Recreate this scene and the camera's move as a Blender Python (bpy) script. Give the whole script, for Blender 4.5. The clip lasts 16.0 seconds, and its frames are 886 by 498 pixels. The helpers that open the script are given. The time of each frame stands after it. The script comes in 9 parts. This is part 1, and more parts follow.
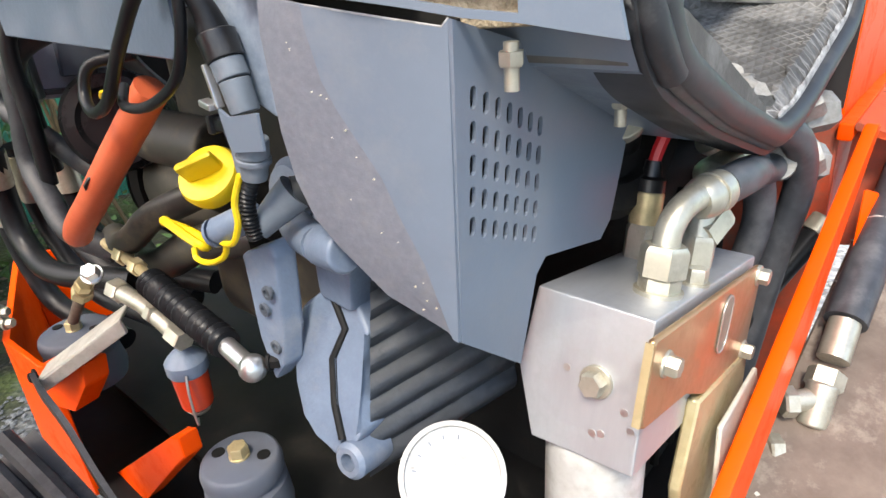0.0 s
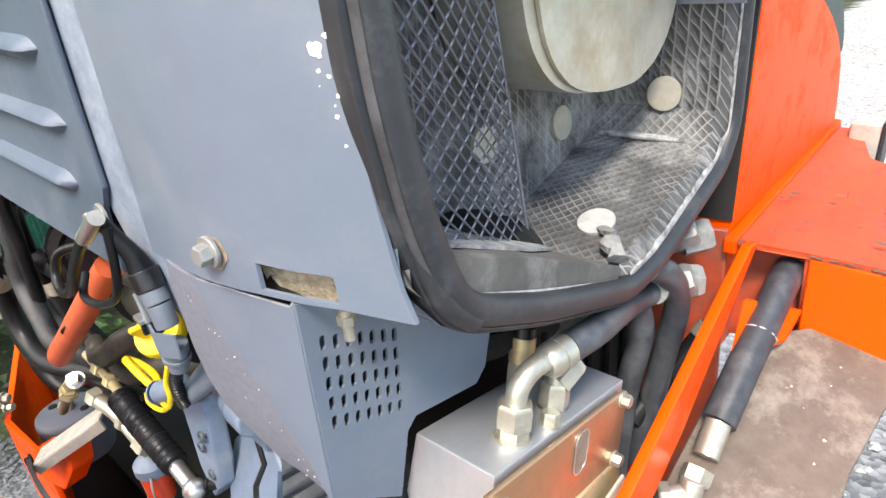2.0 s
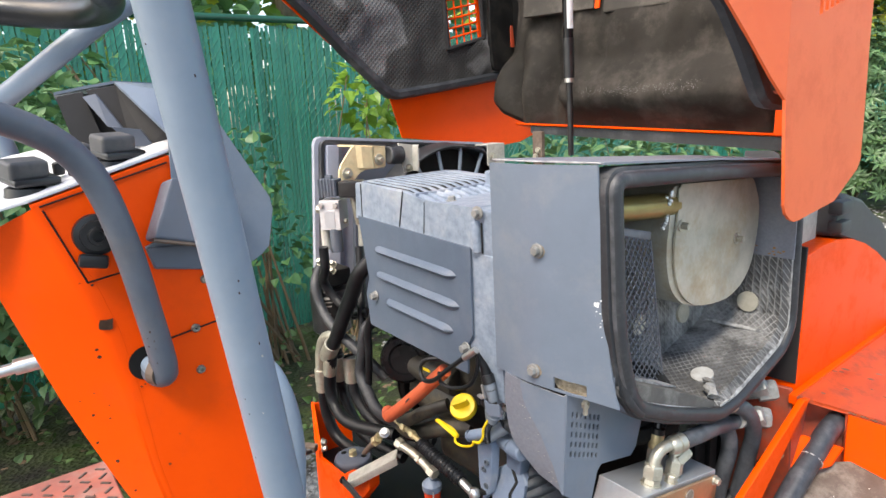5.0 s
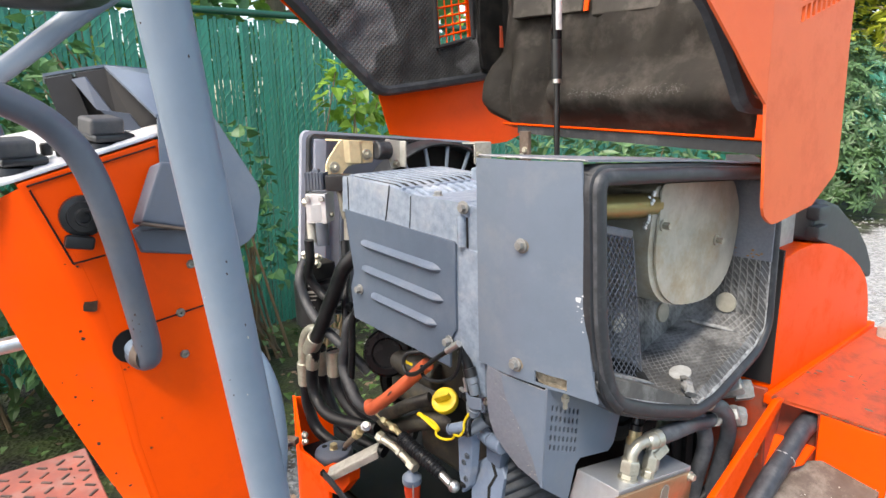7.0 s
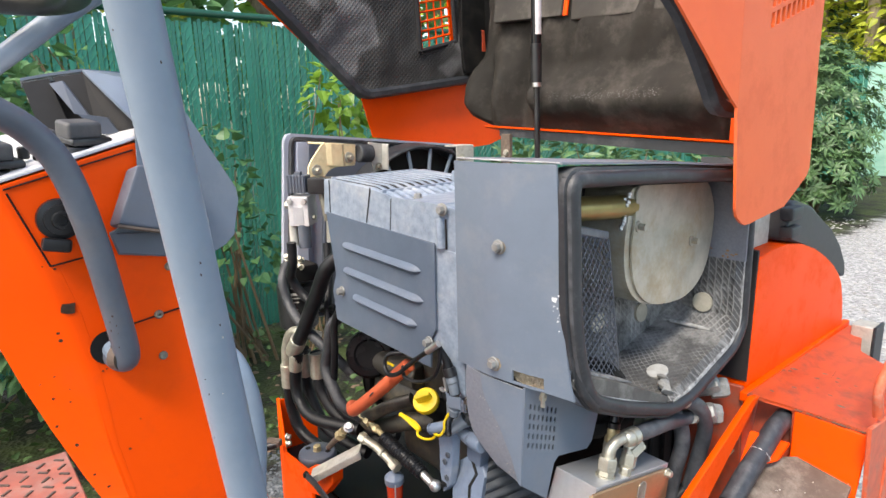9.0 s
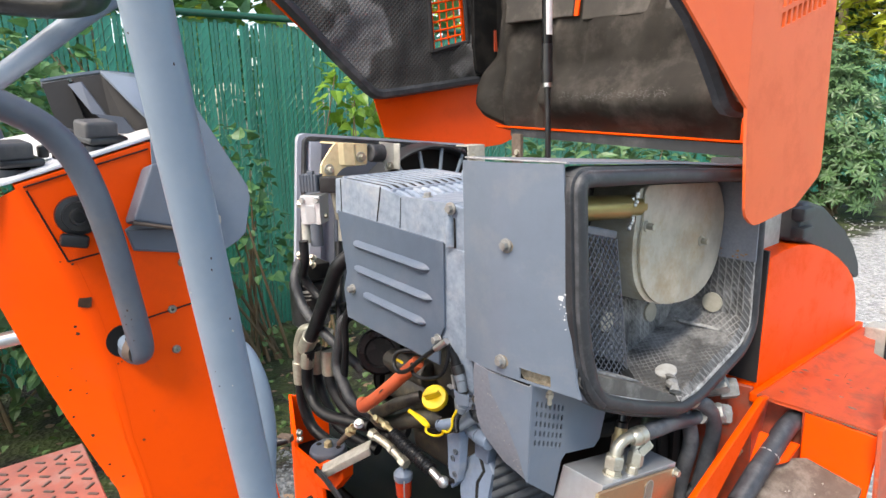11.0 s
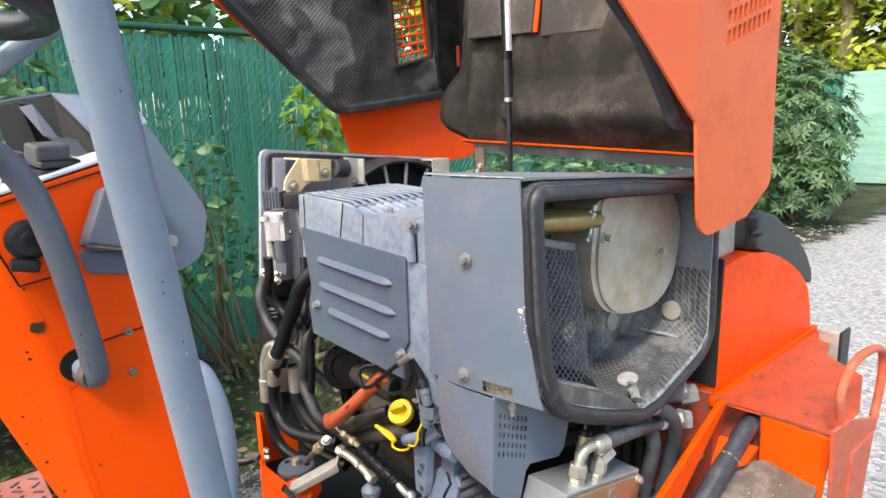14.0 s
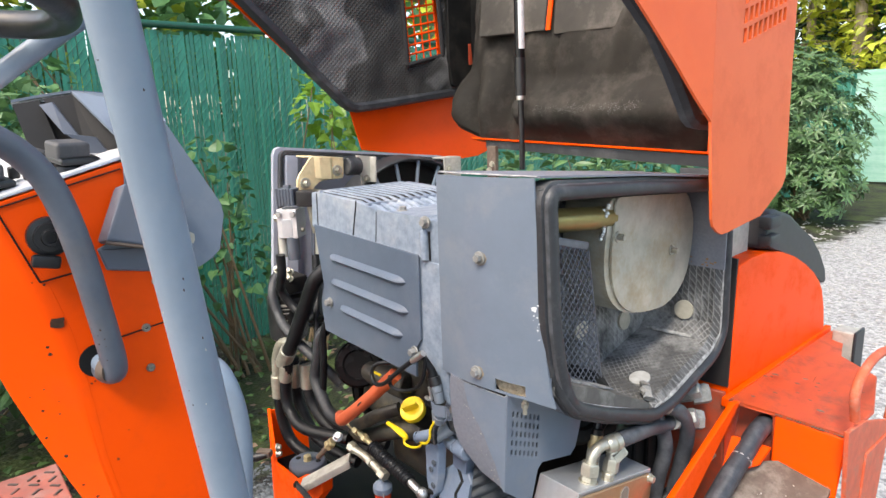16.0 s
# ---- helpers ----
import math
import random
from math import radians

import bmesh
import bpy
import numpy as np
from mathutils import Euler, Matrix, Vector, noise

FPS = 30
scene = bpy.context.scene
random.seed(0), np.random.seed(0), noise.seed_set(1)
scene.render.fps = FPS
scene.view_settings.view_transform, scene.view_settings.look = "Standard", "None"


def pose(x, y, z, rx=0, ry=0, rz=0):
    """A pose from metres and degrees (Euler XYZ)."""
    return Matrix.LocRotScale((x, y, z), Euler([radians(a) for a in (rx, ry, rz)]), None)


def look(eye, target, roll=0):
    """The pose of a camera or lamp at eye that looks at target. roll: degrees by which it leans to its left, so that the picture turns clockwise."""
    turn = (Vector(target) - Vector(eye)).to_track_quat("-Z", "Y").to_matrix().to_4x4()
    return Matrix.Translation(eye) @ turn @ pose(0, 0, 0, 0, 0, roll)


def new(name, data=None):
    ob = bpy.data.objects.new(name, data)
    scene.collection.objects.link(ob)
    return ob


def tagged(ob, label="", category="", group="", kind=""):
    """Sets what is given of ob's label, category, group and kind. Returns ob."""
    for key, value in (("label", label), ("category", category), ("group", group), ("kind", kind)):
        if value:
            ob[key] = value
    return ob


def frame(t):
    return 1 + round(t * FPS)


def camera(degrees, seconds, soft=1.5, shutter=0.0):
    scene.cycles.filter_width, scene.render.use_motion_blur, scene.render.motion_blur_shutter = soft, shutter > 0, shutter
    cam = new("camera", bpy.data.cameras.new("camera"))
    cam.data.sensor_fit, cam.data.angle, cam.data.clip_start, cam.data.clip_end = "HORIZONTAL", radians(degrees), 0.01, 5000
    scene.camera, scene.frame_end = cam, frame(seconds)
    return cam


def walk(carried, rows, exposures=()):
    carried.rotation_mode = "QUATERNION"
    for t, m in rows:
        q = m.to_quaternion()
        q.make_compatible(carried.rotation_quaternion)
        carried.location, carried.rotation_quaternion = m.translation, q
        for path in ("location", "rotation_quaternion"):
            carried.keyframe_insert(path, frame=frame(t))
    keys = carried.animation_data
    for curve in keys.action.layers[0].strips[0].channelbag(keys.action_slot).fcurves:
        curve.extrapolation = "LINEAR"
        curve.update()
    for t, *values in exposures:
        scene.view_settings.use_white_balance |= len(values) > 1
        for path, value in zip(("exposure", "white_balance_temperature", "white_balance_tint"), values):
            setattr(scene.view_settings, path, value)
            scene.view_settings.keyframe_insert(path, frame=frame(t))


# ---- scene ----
from mathutils.bvhtree import BVHTree

cam = camera(71.3, 16.0)

PATH = [
    (0, (0.224, -0.191, 1.236), (-0.989, 1.152, 0.386), -4.3),
    (0.5, (0.249, -0.15, 1.246), (-0.925, 1.218, 0.38), -4.2),
    (1, (0.277, -0.125, 1.275), (-0.862, 1.298, 0.451), -4.4),
    (1.5, (0.3, -0.119, 1.319), (-0.888, 1.257, 0.484), -5.8),
    (2, (0.33, -0.146, 1.391), (-0.912, 1.166, 0.534), -5.4),
    (2.5, (0.369, -0.222, 1.46), (-0.981, 1.006, 0.641), -5.5),
    (3, (0.37, -0.3, 1.523), (-1.047, 0.88, 0.749), -4.1),
    (3.5, (0.431, -0.367, 1.596), (-1.09, 0.738, 0.913), -3.8),
    (4, (0.532, -0.533, 1.612), (-0.963, 0.677, 1.065), -2.1),
    (4.5, (0.591, -0.596, 1.631), (-0.966, 0.575, 1.18), -3.3),
    (7, (0.606, -0.612, 1.621), (-0.918, 0.602, 1.171), -1.5),
    (7.5, (0.611, -0.609, 1.625), (-0.914, 0.609, 1.188), -1.5),
    (8, (0.612, -0.611, 1.622), (-0.91, 0.609, 1.184), -1.5),
    (8.5, (0.618, -0.609, 1.622), (-0.88, 0.639, 1.178), -1.5),
    (11, (0.639, -0.61, 1.622), (-0.89, 0.6, 1.18), -1.5),
    (11.5, (0.638, -0.61, 1.626), (-0.89, 0.601, 1.177), -1.4),
    (12, (0.641, -0.607, 1.629), (-0.876, 0.624, 1.202), -1.4),
    (12.5, (0.643, -0.606, 1.631), (-0.866, 0.638, 1.213), -1.5),
    (13, (0.647, -0.606, 1.633), (-0.856, 0.649, 1.223), -1.6),
    (13.5, (0.657, -0.602, 1.633), (-0.831, 0.672, 1.229), -2.0),
    (14, (0.658, -0.602, 1.63), (-0.82, 0.681, 1.22), -2.0),
    (14.5, (0.659, -0.607, 1.63), (-0.826, 0.666, 1.212), -1.7),
    (15, (0.659, -0.609, 1.63), (-0.836, 0.65, 1.208), -1.9),
    (15.5, (0.656, -0.609, 1.632), (-0.839, 0.65, 1.21), -1.9),
    (16, (0.654, -0.609, 1.631), (-0.841, 0.653, 1.215), -1.9),
]
# stops, white balance and tint along the way
LIGHT = [(0, 1.95, 7000, 10), (0.5, 1.93, 7000, 10), (1.5, 2.04, 7000, 10), (2.5, 2.13, 7000, 10), (3, 1.98, 7000, 10), (4, 1.70, 7000, 10), (4.5, 1.65, 7000, 10), (7, 1.61, 7000, 10), (16, 1.61, 7000, 10)]
walk(cam, [(t, look(eye, target, roll)) for t, eye, target, roll in PATH], exposures=LIGHT)

# ---------- world, sun, exposure ----------
world = bpy.data.worlds.new("sky")
scene.world = world
world.use_nodes = True
wn = world.node_tree
sky = wn.nodes.new("ShaderNodeTexSky")
sky.sky_type, sky.sun_disc = "NISHITA", False
sky.sun_elevation, sky.sun_rotation = radians(48), radians(200)
sky.dust_density, sky.ozone_density = 2.5, 0.6
wn.links.new(sky.outputs[0], wn.nodes["Background"].inputs[0])
wn.nodes["Background"].inputs[1].default_value = 0.15
sun_lamp = bpy.data.lights.new("sun", "SUN")
sun_lamp.energy, sun_lamp.angle, sun_lamp.color = 1.4, radians(14), (1.0, 0.95, 0.88)
sun = new("sun", sun_lamp)
SUN_FROM = Vector((0.35, -0.62, 1.0))
sun.matrix_world = look(SUN_FROM * 20, (0, 0, 0))


# ---------- materials ----------
def material(name, col, col2=None, rough=0.5, metal=0.0, scale=40.0, contrast=0.5, bump=0.0, bump_scale=300.0,
             dirt=None, dirt_scale=9.0, dirt_amount=0.35, spec=0.5, vary=0.0, rough2=None, coat=0.0, stretch=None, translucent=0.0):
    m = bpy.data.materials.new(name)
    m.use_nodes = True
    nt = m.node_tree
    bs = nt.nodes["Principled BSDF"]
    link = nt.links.new

    def node(kind, **inp):
        n = nt.nodes.new(kind)
        for k, v in inp.items():
            n.inputs[k.replace("_", " ")].default_value = v
        return n

    tc = node("ShaderNodeTexCoord")
    src = tc.outputs["Object"]
    if stretch:
        mp = node("ShaderNodeMapping", Scale=stretch)
        link(src, mp.inputs["Vector"])
        src = mp.outputs[0]
    n1 = node("ShaderNodeTexNoise", Scale=scale, Detail=6.0, Roughness=0.65)
    link(src, n1.inputs["Vector"])
    ramp = node("ShaderNodeMapRange")
    ramp.inputs["From Min"].default_value, ramp.inputs["From Max"].default_value = 0.5 - 0.25 / max(contrast, 0.05) * 0.5, 0.5 + 0.25 / max(contrast, 0.05) * 0.5
    link(n1.outputs["Fac"], ramp.inputs["Value"])
    mix = node("ShaderNodeMix")
    mix.data_type = "RGBA"
    c2 = col2 or tuple(c * 0.8 for c in col)
    mix.inputs["A"].default_value, mix.inputs["B"].default_value = (*c2, 1), (*col, 1)
    for s in mix.inputs:
        if s.name == "A" and s.type == "RGBA":
            s.default_value = (*c2, 1)
        if s.name == "B" and s.type == "RGBA":
            s.default_value = (*col, 1)
    link(ramp.outputs[0], mix.inputs["Factor"])
    out = [o for o in mix.outputs if o.type == "RGBA"][0]
    rough_sock = None
    if dirt:
        n2 = node("ShaderNodeTexNoise", Scale=dirt_scale, Detail=9.0, Roughness=0.72)
        link(tc.outputs["Object"], n2.inputs["Vector"])
        r2 = node("ShaderNodeMapRange")
        r2.inputs["From Min"].default_value, r2.inputs["From Max"].default_value = 0.5, 0.72
        r2.inputs["To Max"].default_value = dirt_amount
        link(n2.outputs["Fac"], r2.inputs["Value"])
        mx = node("ShaderNodeMix")
        mx.data_type = "RGBA"
        for s in mx.inputs:
            if s.name == "B" and s.type == "RGBA":
                s.default_value = (*dirt, 1)
        a_in = [s for s in mx.inputs if s.name == "A" and s.type == "RGBA"][0]
        link(out, a_in)
        link(r2.outputs[0], mx.inputs["Factor"])
        out = [o for o in mx.outputs if o.type == "RGBA"][0]
        rr = node("ShaderNodeMapRange")
        rr.inputs["To Min"].default_value, rr.inputs["To Max"].default_value = rough, rough2 if rough2 is not None else min(1, rough + 0.3)
        rr.inputs["From Max"].default_value = max(dirt_amount, 0.01)
        link(r2.outputs[0], rr.inputs["Value"])
        rough_sock = rr.outputs[0]
    if vary:
        oi = node("ShaderNodeObjectInfo")
        geo = node("ShaderNodeNewGeometry")
        add = node("ShaderNodeMath")
        add.operation = "ADD"
        link(oi.outputs["Random"], add.inputs[0])
        link(geo.outputs["Random Per Island"], add.inputs[1])
        mr = node("ShaderNodeMapRange")
        mr.inputs["From Max"].default_value = 2.0
        mr.inputs["To Min"].default_value, mr.inputs["To Max"].default_value = 1 - vary, 1 + vary
        link(add.outputs[0], mr.inputs["Value"])
        hs = node("ShaderNodeHueSaturation")
        link(mr.outputs[0], hs.inputs["Value"])
        link(out, hs.inputs["Color"])
        out = hs.outputs[0]
    link(out, bs.inputs["Base Color"])
    bs.inputs["Roughness"].default_value, bs.inputs["Metallic"].default_value = rough, metal
    bs.inputs["Specular IOR Level"].default_value = spec
    bs.inputs["Coat Weight"].default_value = coat
    bs.inputs["Coat Roughness"].default_value = 0.25
    if translucent:
        bs.inputs["Transmission Weight"].default_value = 0.0
        bs.inputs["Subsurface Weight"].default_value = 0.0
        tr = node("ShaderNodeBsdfTranslucent")
        link(out, tr.inputs["Color"])
        ms = node("ShaderNodeMixShader", Fac=translucent)
        link(bs.outputs[0], ms.inputs[1])
        link(tr.outputs[0], ms.inputs[2])
        link(ms.outputs[0], nt.nodes["Material Output"].inputs["Surface"])
    if rough_sock:
        link(rough_sock, bs.inputs["Roughness"])
    if bump:
        n3 = node("ShaderNodeTexNoise", Scale=bump_scale, Detail=4.0)
        link(src, n3.inputs["Vector"])
        b = node("ShaderNodeBump", Strength=bump, Distance=0.004)
        link(n3.outputs["Fac"], b.inputs["Height"])
        link(b.outputs[0], bs.inputs["Normal"])
    return m


def quilted(name, col, col2, dirt, cell=0.0095, ridge=0.2, ways=((1.0, 1.0, 1.0), (1.0, -1.0, 0.0)), wobble=0.006, stain=0.0):
    """Black foam sheet with an embossed diamond net and grey dust."""
    m = material(name, col, col2, rough=0.85, scale=14, contrast=0.8, dirt=dirt, dirt_scale=7, dirt_amount=0.75)
    nt = m.node_tree
    bs = nt.nodes["Principled BSDF"]
    tc = nt.nodes.new("ShaderNodeTexCoord")
    wob = nt.nodes.new("ShaderNodeTexNoise")
    wob.inputs["Scale"].default_value = 25
    nt.links.new(tc.outputs["Object"], wob.inputs["Vector"])
    sh = nt.nodes.new("ShaderNodeVectorMath")
    sh.operation = "MULTIPLY_ADD"
    sh.inputs[1].default_value = (wobble, wobble, wobble)
    nt.links.new(wob.outputs["Color"], sh.inputs[0])
    nt.links.new(tc.outputs["Object"], sh.inputs[2])
    hs = []
    for d in ways:
        dt = nt.nodes.new("ShaderNodeVectorMath")
        dt.operation = "DOT_PRODUCT"
        dt.inputs[1].default_value = Vector(d) * (4.44 / cell)
        nt.links.new(sh.outputs[0], dt.inputs[0])
        sn = nt.nodes.new("ShaderNodeMath")
        sn.operation = "SINE"
        nt.links.new(dt.outputs["Value"], sn.inputs[0])
        hs.append(sn.outputs[0])
    mx = nt.nodes.new("ShaderNodeMath")
    mx.operation = "MAXIMUM"
    nt.links.new(hs[0], mx.inputs[0])
    nt.links.new(hs[1], mx.inputs[1])
    b = nt.nodes.new("ShaderNodeBump")
    b.inputs["Strength"].default_value, b.inputs["Distance"].default_value = 0.4, 0.003
    nt.links.new(mx.outputs[0], b.inputs["Height"])
    nt.links.new(b.outputs[0], bs.inputs["Normal"])
    # dust rubbed onto the raised net
    mr = nt.nodes.new("ShaderNodeMapRange")
    mr.inputs["From Min"].default_value, mr.inputs["From Max"].default_value, mr.inputs["To Max"].default_value = 0.8, 1.0, ridge
    nt.links.new(mx.outputs[0], mr.inputs["Value"])
    rub = nt.nodes.new("ShaderNodeTexNoise")
    rub.inputs["Scale"].default_value, rub.inputs["Detail"].default_value = 13.0, 5.0
    nt.links.new(tc.outputs["Object"], rub.inputs["Vector"])
    worn = nt.nodes.new("ShaderNodeMapRange")
    worn.inputs["From Min"].default_value, worn.inputs["From Max"].default_value, worn.inputs["To Max"].default_value = 0.38, 0.62, 1.8
    nt.links.new(rub.outputs["Fac"], worn.inputs["Value"])
    fade = nt.nodes.new("ShaderNodeMath")
    fade.operation = "MULTIPLY"
    nt.links.new(mr.outputs[0], fade.inputs[0])
    nt.links.new(worn.outputs[0], fade.inputs[1])
    cm = nt.nodes.new("ShaderNodeMix")
    cm.data_type = "RGBA"
    rg = [s for s in cm.inputs if s.type == "RGBA"]
    old = bs.inputs["Base Color"].links[0].from_socket
    nt.links.new(old, rg[0])
    rg[1].default_value = (*dirt, 1)
    nt.links.new(fade.outputs[0], cm.inputs["Factor"])
    out = [o for o in cm.outputs if o.type == "RGBA"][0]
    if stain:
        # broad greasy blotches with a firm edge
        ns = nt.nodes.new("ShaderNodeTexNoise")
        ns.inputs["Scale"].default_value, ns.inputs["Detail"].default_value = 5.5, 1.0
        nt.links.new(tc.outputs["Object"], ns.inputs["Vector"])
        edge = nt.nodes.new("ShaderNodeMapRange")
        edge.inputs["From Min"].default_value, edge.inputs["From Max"].default_value, edge.inputs["To Max"].default_value = 0.555, 0.58, stain
        nt.links.new(ns.outputs["Fac"], edge.inputs["Value"])
        sm = nt.nodes.new("ShaderNodeMix")
        sm.data_type = "RGBA"
        ab = [s for s in sm.inputs if s.type == "RGBA"]
        nt.links.new(out, ab[0])
        ab[1].default_value = (0.022, 0.021, 0.019, 1)
        nt.links.new(edge.outputs[0], sm.inputs["Factor"])
        out = [o for o in sm.outputs if o.type == "RGBA"][0]
    nt.links.new(out, bs.inputs["Base Color"])
    return m


GREY = material("grey_paint", (0.148, 0.182, 0.232), (0.122, 0.152, 0.195), rough=0.36, scale=18, contrast=0.4, bump=0.03, bump_scale=350, dirt=(0.30, 0.29, 0.28), dirt_scale=11, dirt_amount=0.3)
GREY_WORN = material("worn_grey_paint", (0.185, 0.195, 0.228), (0.145, 0.158, 0.190), rough=0.5, scale=180, contrast=0.7, bump=0.12, bump_scale=260, dirt=(0.29, 0.28, 0.27), dirt_scale=70, dirt_amount=0.3)
ENGINE = material("engine_grey_paint", (0.165, 0.215, 0.295), (0.115, 0.150, 0.210), rough=0.42, scale=30, contrast=0.6, bump=0.12, bump_scale=260, dirt=(0.36, 0.35, 0.33), dirt_scale=16, dirt_amount=0.5)
SHROUD = material("dark_shroud_paint", (0.092, 0.120, 0.168), (0.074, 0.098, 0.138), rough=0.36, scale=24, contrast=0.5, bump=0.06, bump_scale=240, dirt=(0.30, 0.31, 0.33), dirt_scale=9, dirt_amount=0.22)
ENGINE_LIGHT = material("dusty_engine_paint", (0.245, 0.295, 0.362), (0.150, 0.188, 0.245), rough=0.45, scale=60, contrast=0.8, bump=0.12, bump_scale=220, dirt=(0.5, 0.5, 0.5), dirt_scale=13, dirt_amount=0.5)
ORANGE = material("orange_paint", (0.92, 0.079, 0.0), (0.85, 0.066, 0.0), rough=0.42, scale=9, contrast=0.3, bump=0.02, bump_scale=200, dirt=(0.45, 0.06, 0.01), dirt_scale=14, dirt_amount=0.22, spec=0.16)
ORANGE_FADED = material("faded_orange_paint", (0.76, 0.122, 0.024), (0.67, 0.096, 0.016), rough=0.5, scale=7, contrast=0.5, dirt=(0.45, 0.12, 0.07), dirt_scale=6, dirt_amount=0.5)
# dirty orange that also has shade mixed into its darker base
ORANGE_DIRTY_SHADE = material("dirty_and_shaded_orange", (0.50, 0.055, 0.012), (0.25, 0.05, 0.025), rough=0.6, scale=22, contrast=0.8, dirt=(0.16, 0.12, 0.09), dirt_scale=10, dirt_amount=0.8)
ORANGE_WORN = material("scratched_orange_paint", (0.54, 0.074, 0.018), (0.40, 0.056, 0.016), rough=0.4, scale=12, contrast=0.7, dirt=(0.13, 0.075, 0.055), dirt_scale=12, dirt_amount=0.9, spec=0.45, stretch=(3, 1, 1))
ORANGE_CHIPPED = material("chipped_orange_paint", (0.66, 0.13, 0.06), (0.50, 0.09, 0.04), rough=0.5, scale=30, contrast=0.7, dirt=(0.42, 0.24, 0.18), dirt_scale=45, dirt_amount=0.8, spec=0.3)
BLACK = material("black_plastic", (0.014, 0.015, 0.017), (0.008, 0.008, 0.009), rough=0.32, scale=50, bump=0.05, dirt=(0.05, 0.05, 0.05), dirt_scale=20, dirt_amount=0.35)
RUBBER = material("black_rubber_seal", (0.028, 0.031, 0.036), (0.017, 0.019, 0.022), rough=0.5, scale=60, dirt=(0.16, 0.16, 0.16), dirt_scale=16, dirt_amount=0.5)
GLOSS_BLACK = material("glossy_black_enamel", (0.008, 0.0085, 0.010), (0.006, 0.006, 0.007), rough=0.24, scale=40, dirt=(0.02, 0.02, 0.02), dirt_scale=14, dirt_amount=0.3, spec=0.22)
ZINC_DULL = material("dull_zinc_fitting", (0.33, 0.32, 0.26), (0.22, 0.21, 0.17), rough=0.48, metal=0.6, scale=60, contrast=0.6, dirt=(0.2, 0.17, 0.13), dirt_scale=40, dirt_amount=0.6)
DUSTY_HOSE = material("dusty_grey_hose_rubber", (0.055, 0.060, 0.070), (0.028, 0.031, 0.037), rough=0.45, scale=40, contrast=0.8, dirt=(0.14, 0.14, 0.145), dirt_scale=20, dirt_amount=0.5)
HOSE = material("black_hose_rubber", (0.012, 0.013, 0.015), (0.007, 0.0075, 0.0085), rough=0.34, scale=70, dirt=(0.035, 0.035, 0.038), dirt_scale=18, dirt_amount=0.4, spec=0.22)
ZINC = material("zinc_plated_steel", (0.54, 0.52, 0.44), (0.40, 0.38, 0.31), rough=0.36, metal=0.7, scale=60, contrast=0.6, dirt=(0.28, 0.24, 0.18), dirt_scale=40, dirt_amount=0.6)
ZINC_YELLOW = material("yellow_zinc_steel", (0.62, 0.52, 0.30), (0.50, 0.40, 0.21), rough=0.36, metal=0.55, scale=50, dirt=(0.25, 0.2, 0.12), dirt_scale=30, dirt_amount=0.5)
COPPER_PLATE = material("bronze_toned_zinc_plate", (0.52, 0.33, 0.19), (0.45, 0.27, 0.14), rough=0.30, metal=0.75, scale=24, contrast=0.4, dirt=(0.30, 0.2, 0.13), dirt_scale=12, dirt_amount=0.4)
BOLT_GREY = material("dull_grey_bolt_steel", (0.33, 0.33, 0.315), (0.21, 0.21, 0.20), rough=0.5, metal=0.4, scale=90, contrast=0.7, dirt=(0.2, 0.17, 0.13), dirt_scale=60, dirt_amount=0.5)
STEEL = material("bright_steel", (0.72, 0.72, 0.71), (0.55, 0.55, 0.54), rough=0.32, metal=0.9, scale=70, dirt=(0.35, 0.33, 0.3), dirt_scale=30, dirt_amount=0.5)
BOX_GREY = material("slate_grey_paint", (0.105, 0.122, 0.158), (0.085, 0.10, 0.13), rough=0.55, scale=20, contrast=0.4, dirt=(0.15, 0.14, 0.13), dirt_scale=12, dirt_amount=0.3)
PALE_ALU = material("bright_cast_aluminium", (0.60, 0.60, 0.61), (0.48, 0.48, 0.49), rough=0.5, metal=0.25, scale=30, contrast=0.6, dirt=(0.45, 0.42, 0.38), dirt_scale=26, dirt_amount=0.5)
ALU = material("milled_aluminium", (0.56, 0.58, 0.60), (0.48, 0.50, 0.53), rough=0.42, metal=0.7, scale=20, contrast=0.4, bump=0.04, bump_scale=120, dirt=(0.42, 0.41, 0.4), dirt_scale=10, dirt_amount=0.5, stretch=(6, 1, 1))
MUFFLER = material("tarnished_zinc_sheet", (0.52, 0.50, 0.42), (0.34, 0.325, 0.27), rough=0.42, metal=0.3, scale=11, contrast=0.8, dirt=(0.36, 0.26, 0.13), dirt_scale=7, dirt_amount=0.85, bump=0.05, bump_scale=90)
PIPE = material("olive_zinc_pipe", (0.36, 0.29, 0.11), (0.28, 0.22, 0.08), rough=0.35, metal=0.6, scale=20, dirt=(0.2, 0.16, 0.1), dirt_scale=12)
RUST = material("rusty_steel_plate", (0.155, 0.115, 0.088), (0.095, 0.068, 0.052), rough=0.65, metal=0.2, scale=30, contrast=0.8, dirt=(0.32, 0.27, 0.22), dirt_scale=24, dirt_amount=0.7, bump=0.15, bump_scale=120)
YELLOW = material("yellow_plastic", (0.86, 0.62, 0.015), (0.78, 0.54, 0.01), rough=0.38, scale=40, contrast=0.4, dirt=(0.5, 0.33, 0.05), dirt_scale=30, dirt_amount=0.3)
RED_HOSE = material("orange_red_sleeve", (0.52, 0.10, 0.035), (0.42, 0.075, 0.028), rough=0.5, scale=50, contrast=0.5, dirt=(0.25, 0.09, 0.05), dirt_scale=25, dirt_amount=0.5, bump=0.08, bump_scale=150)
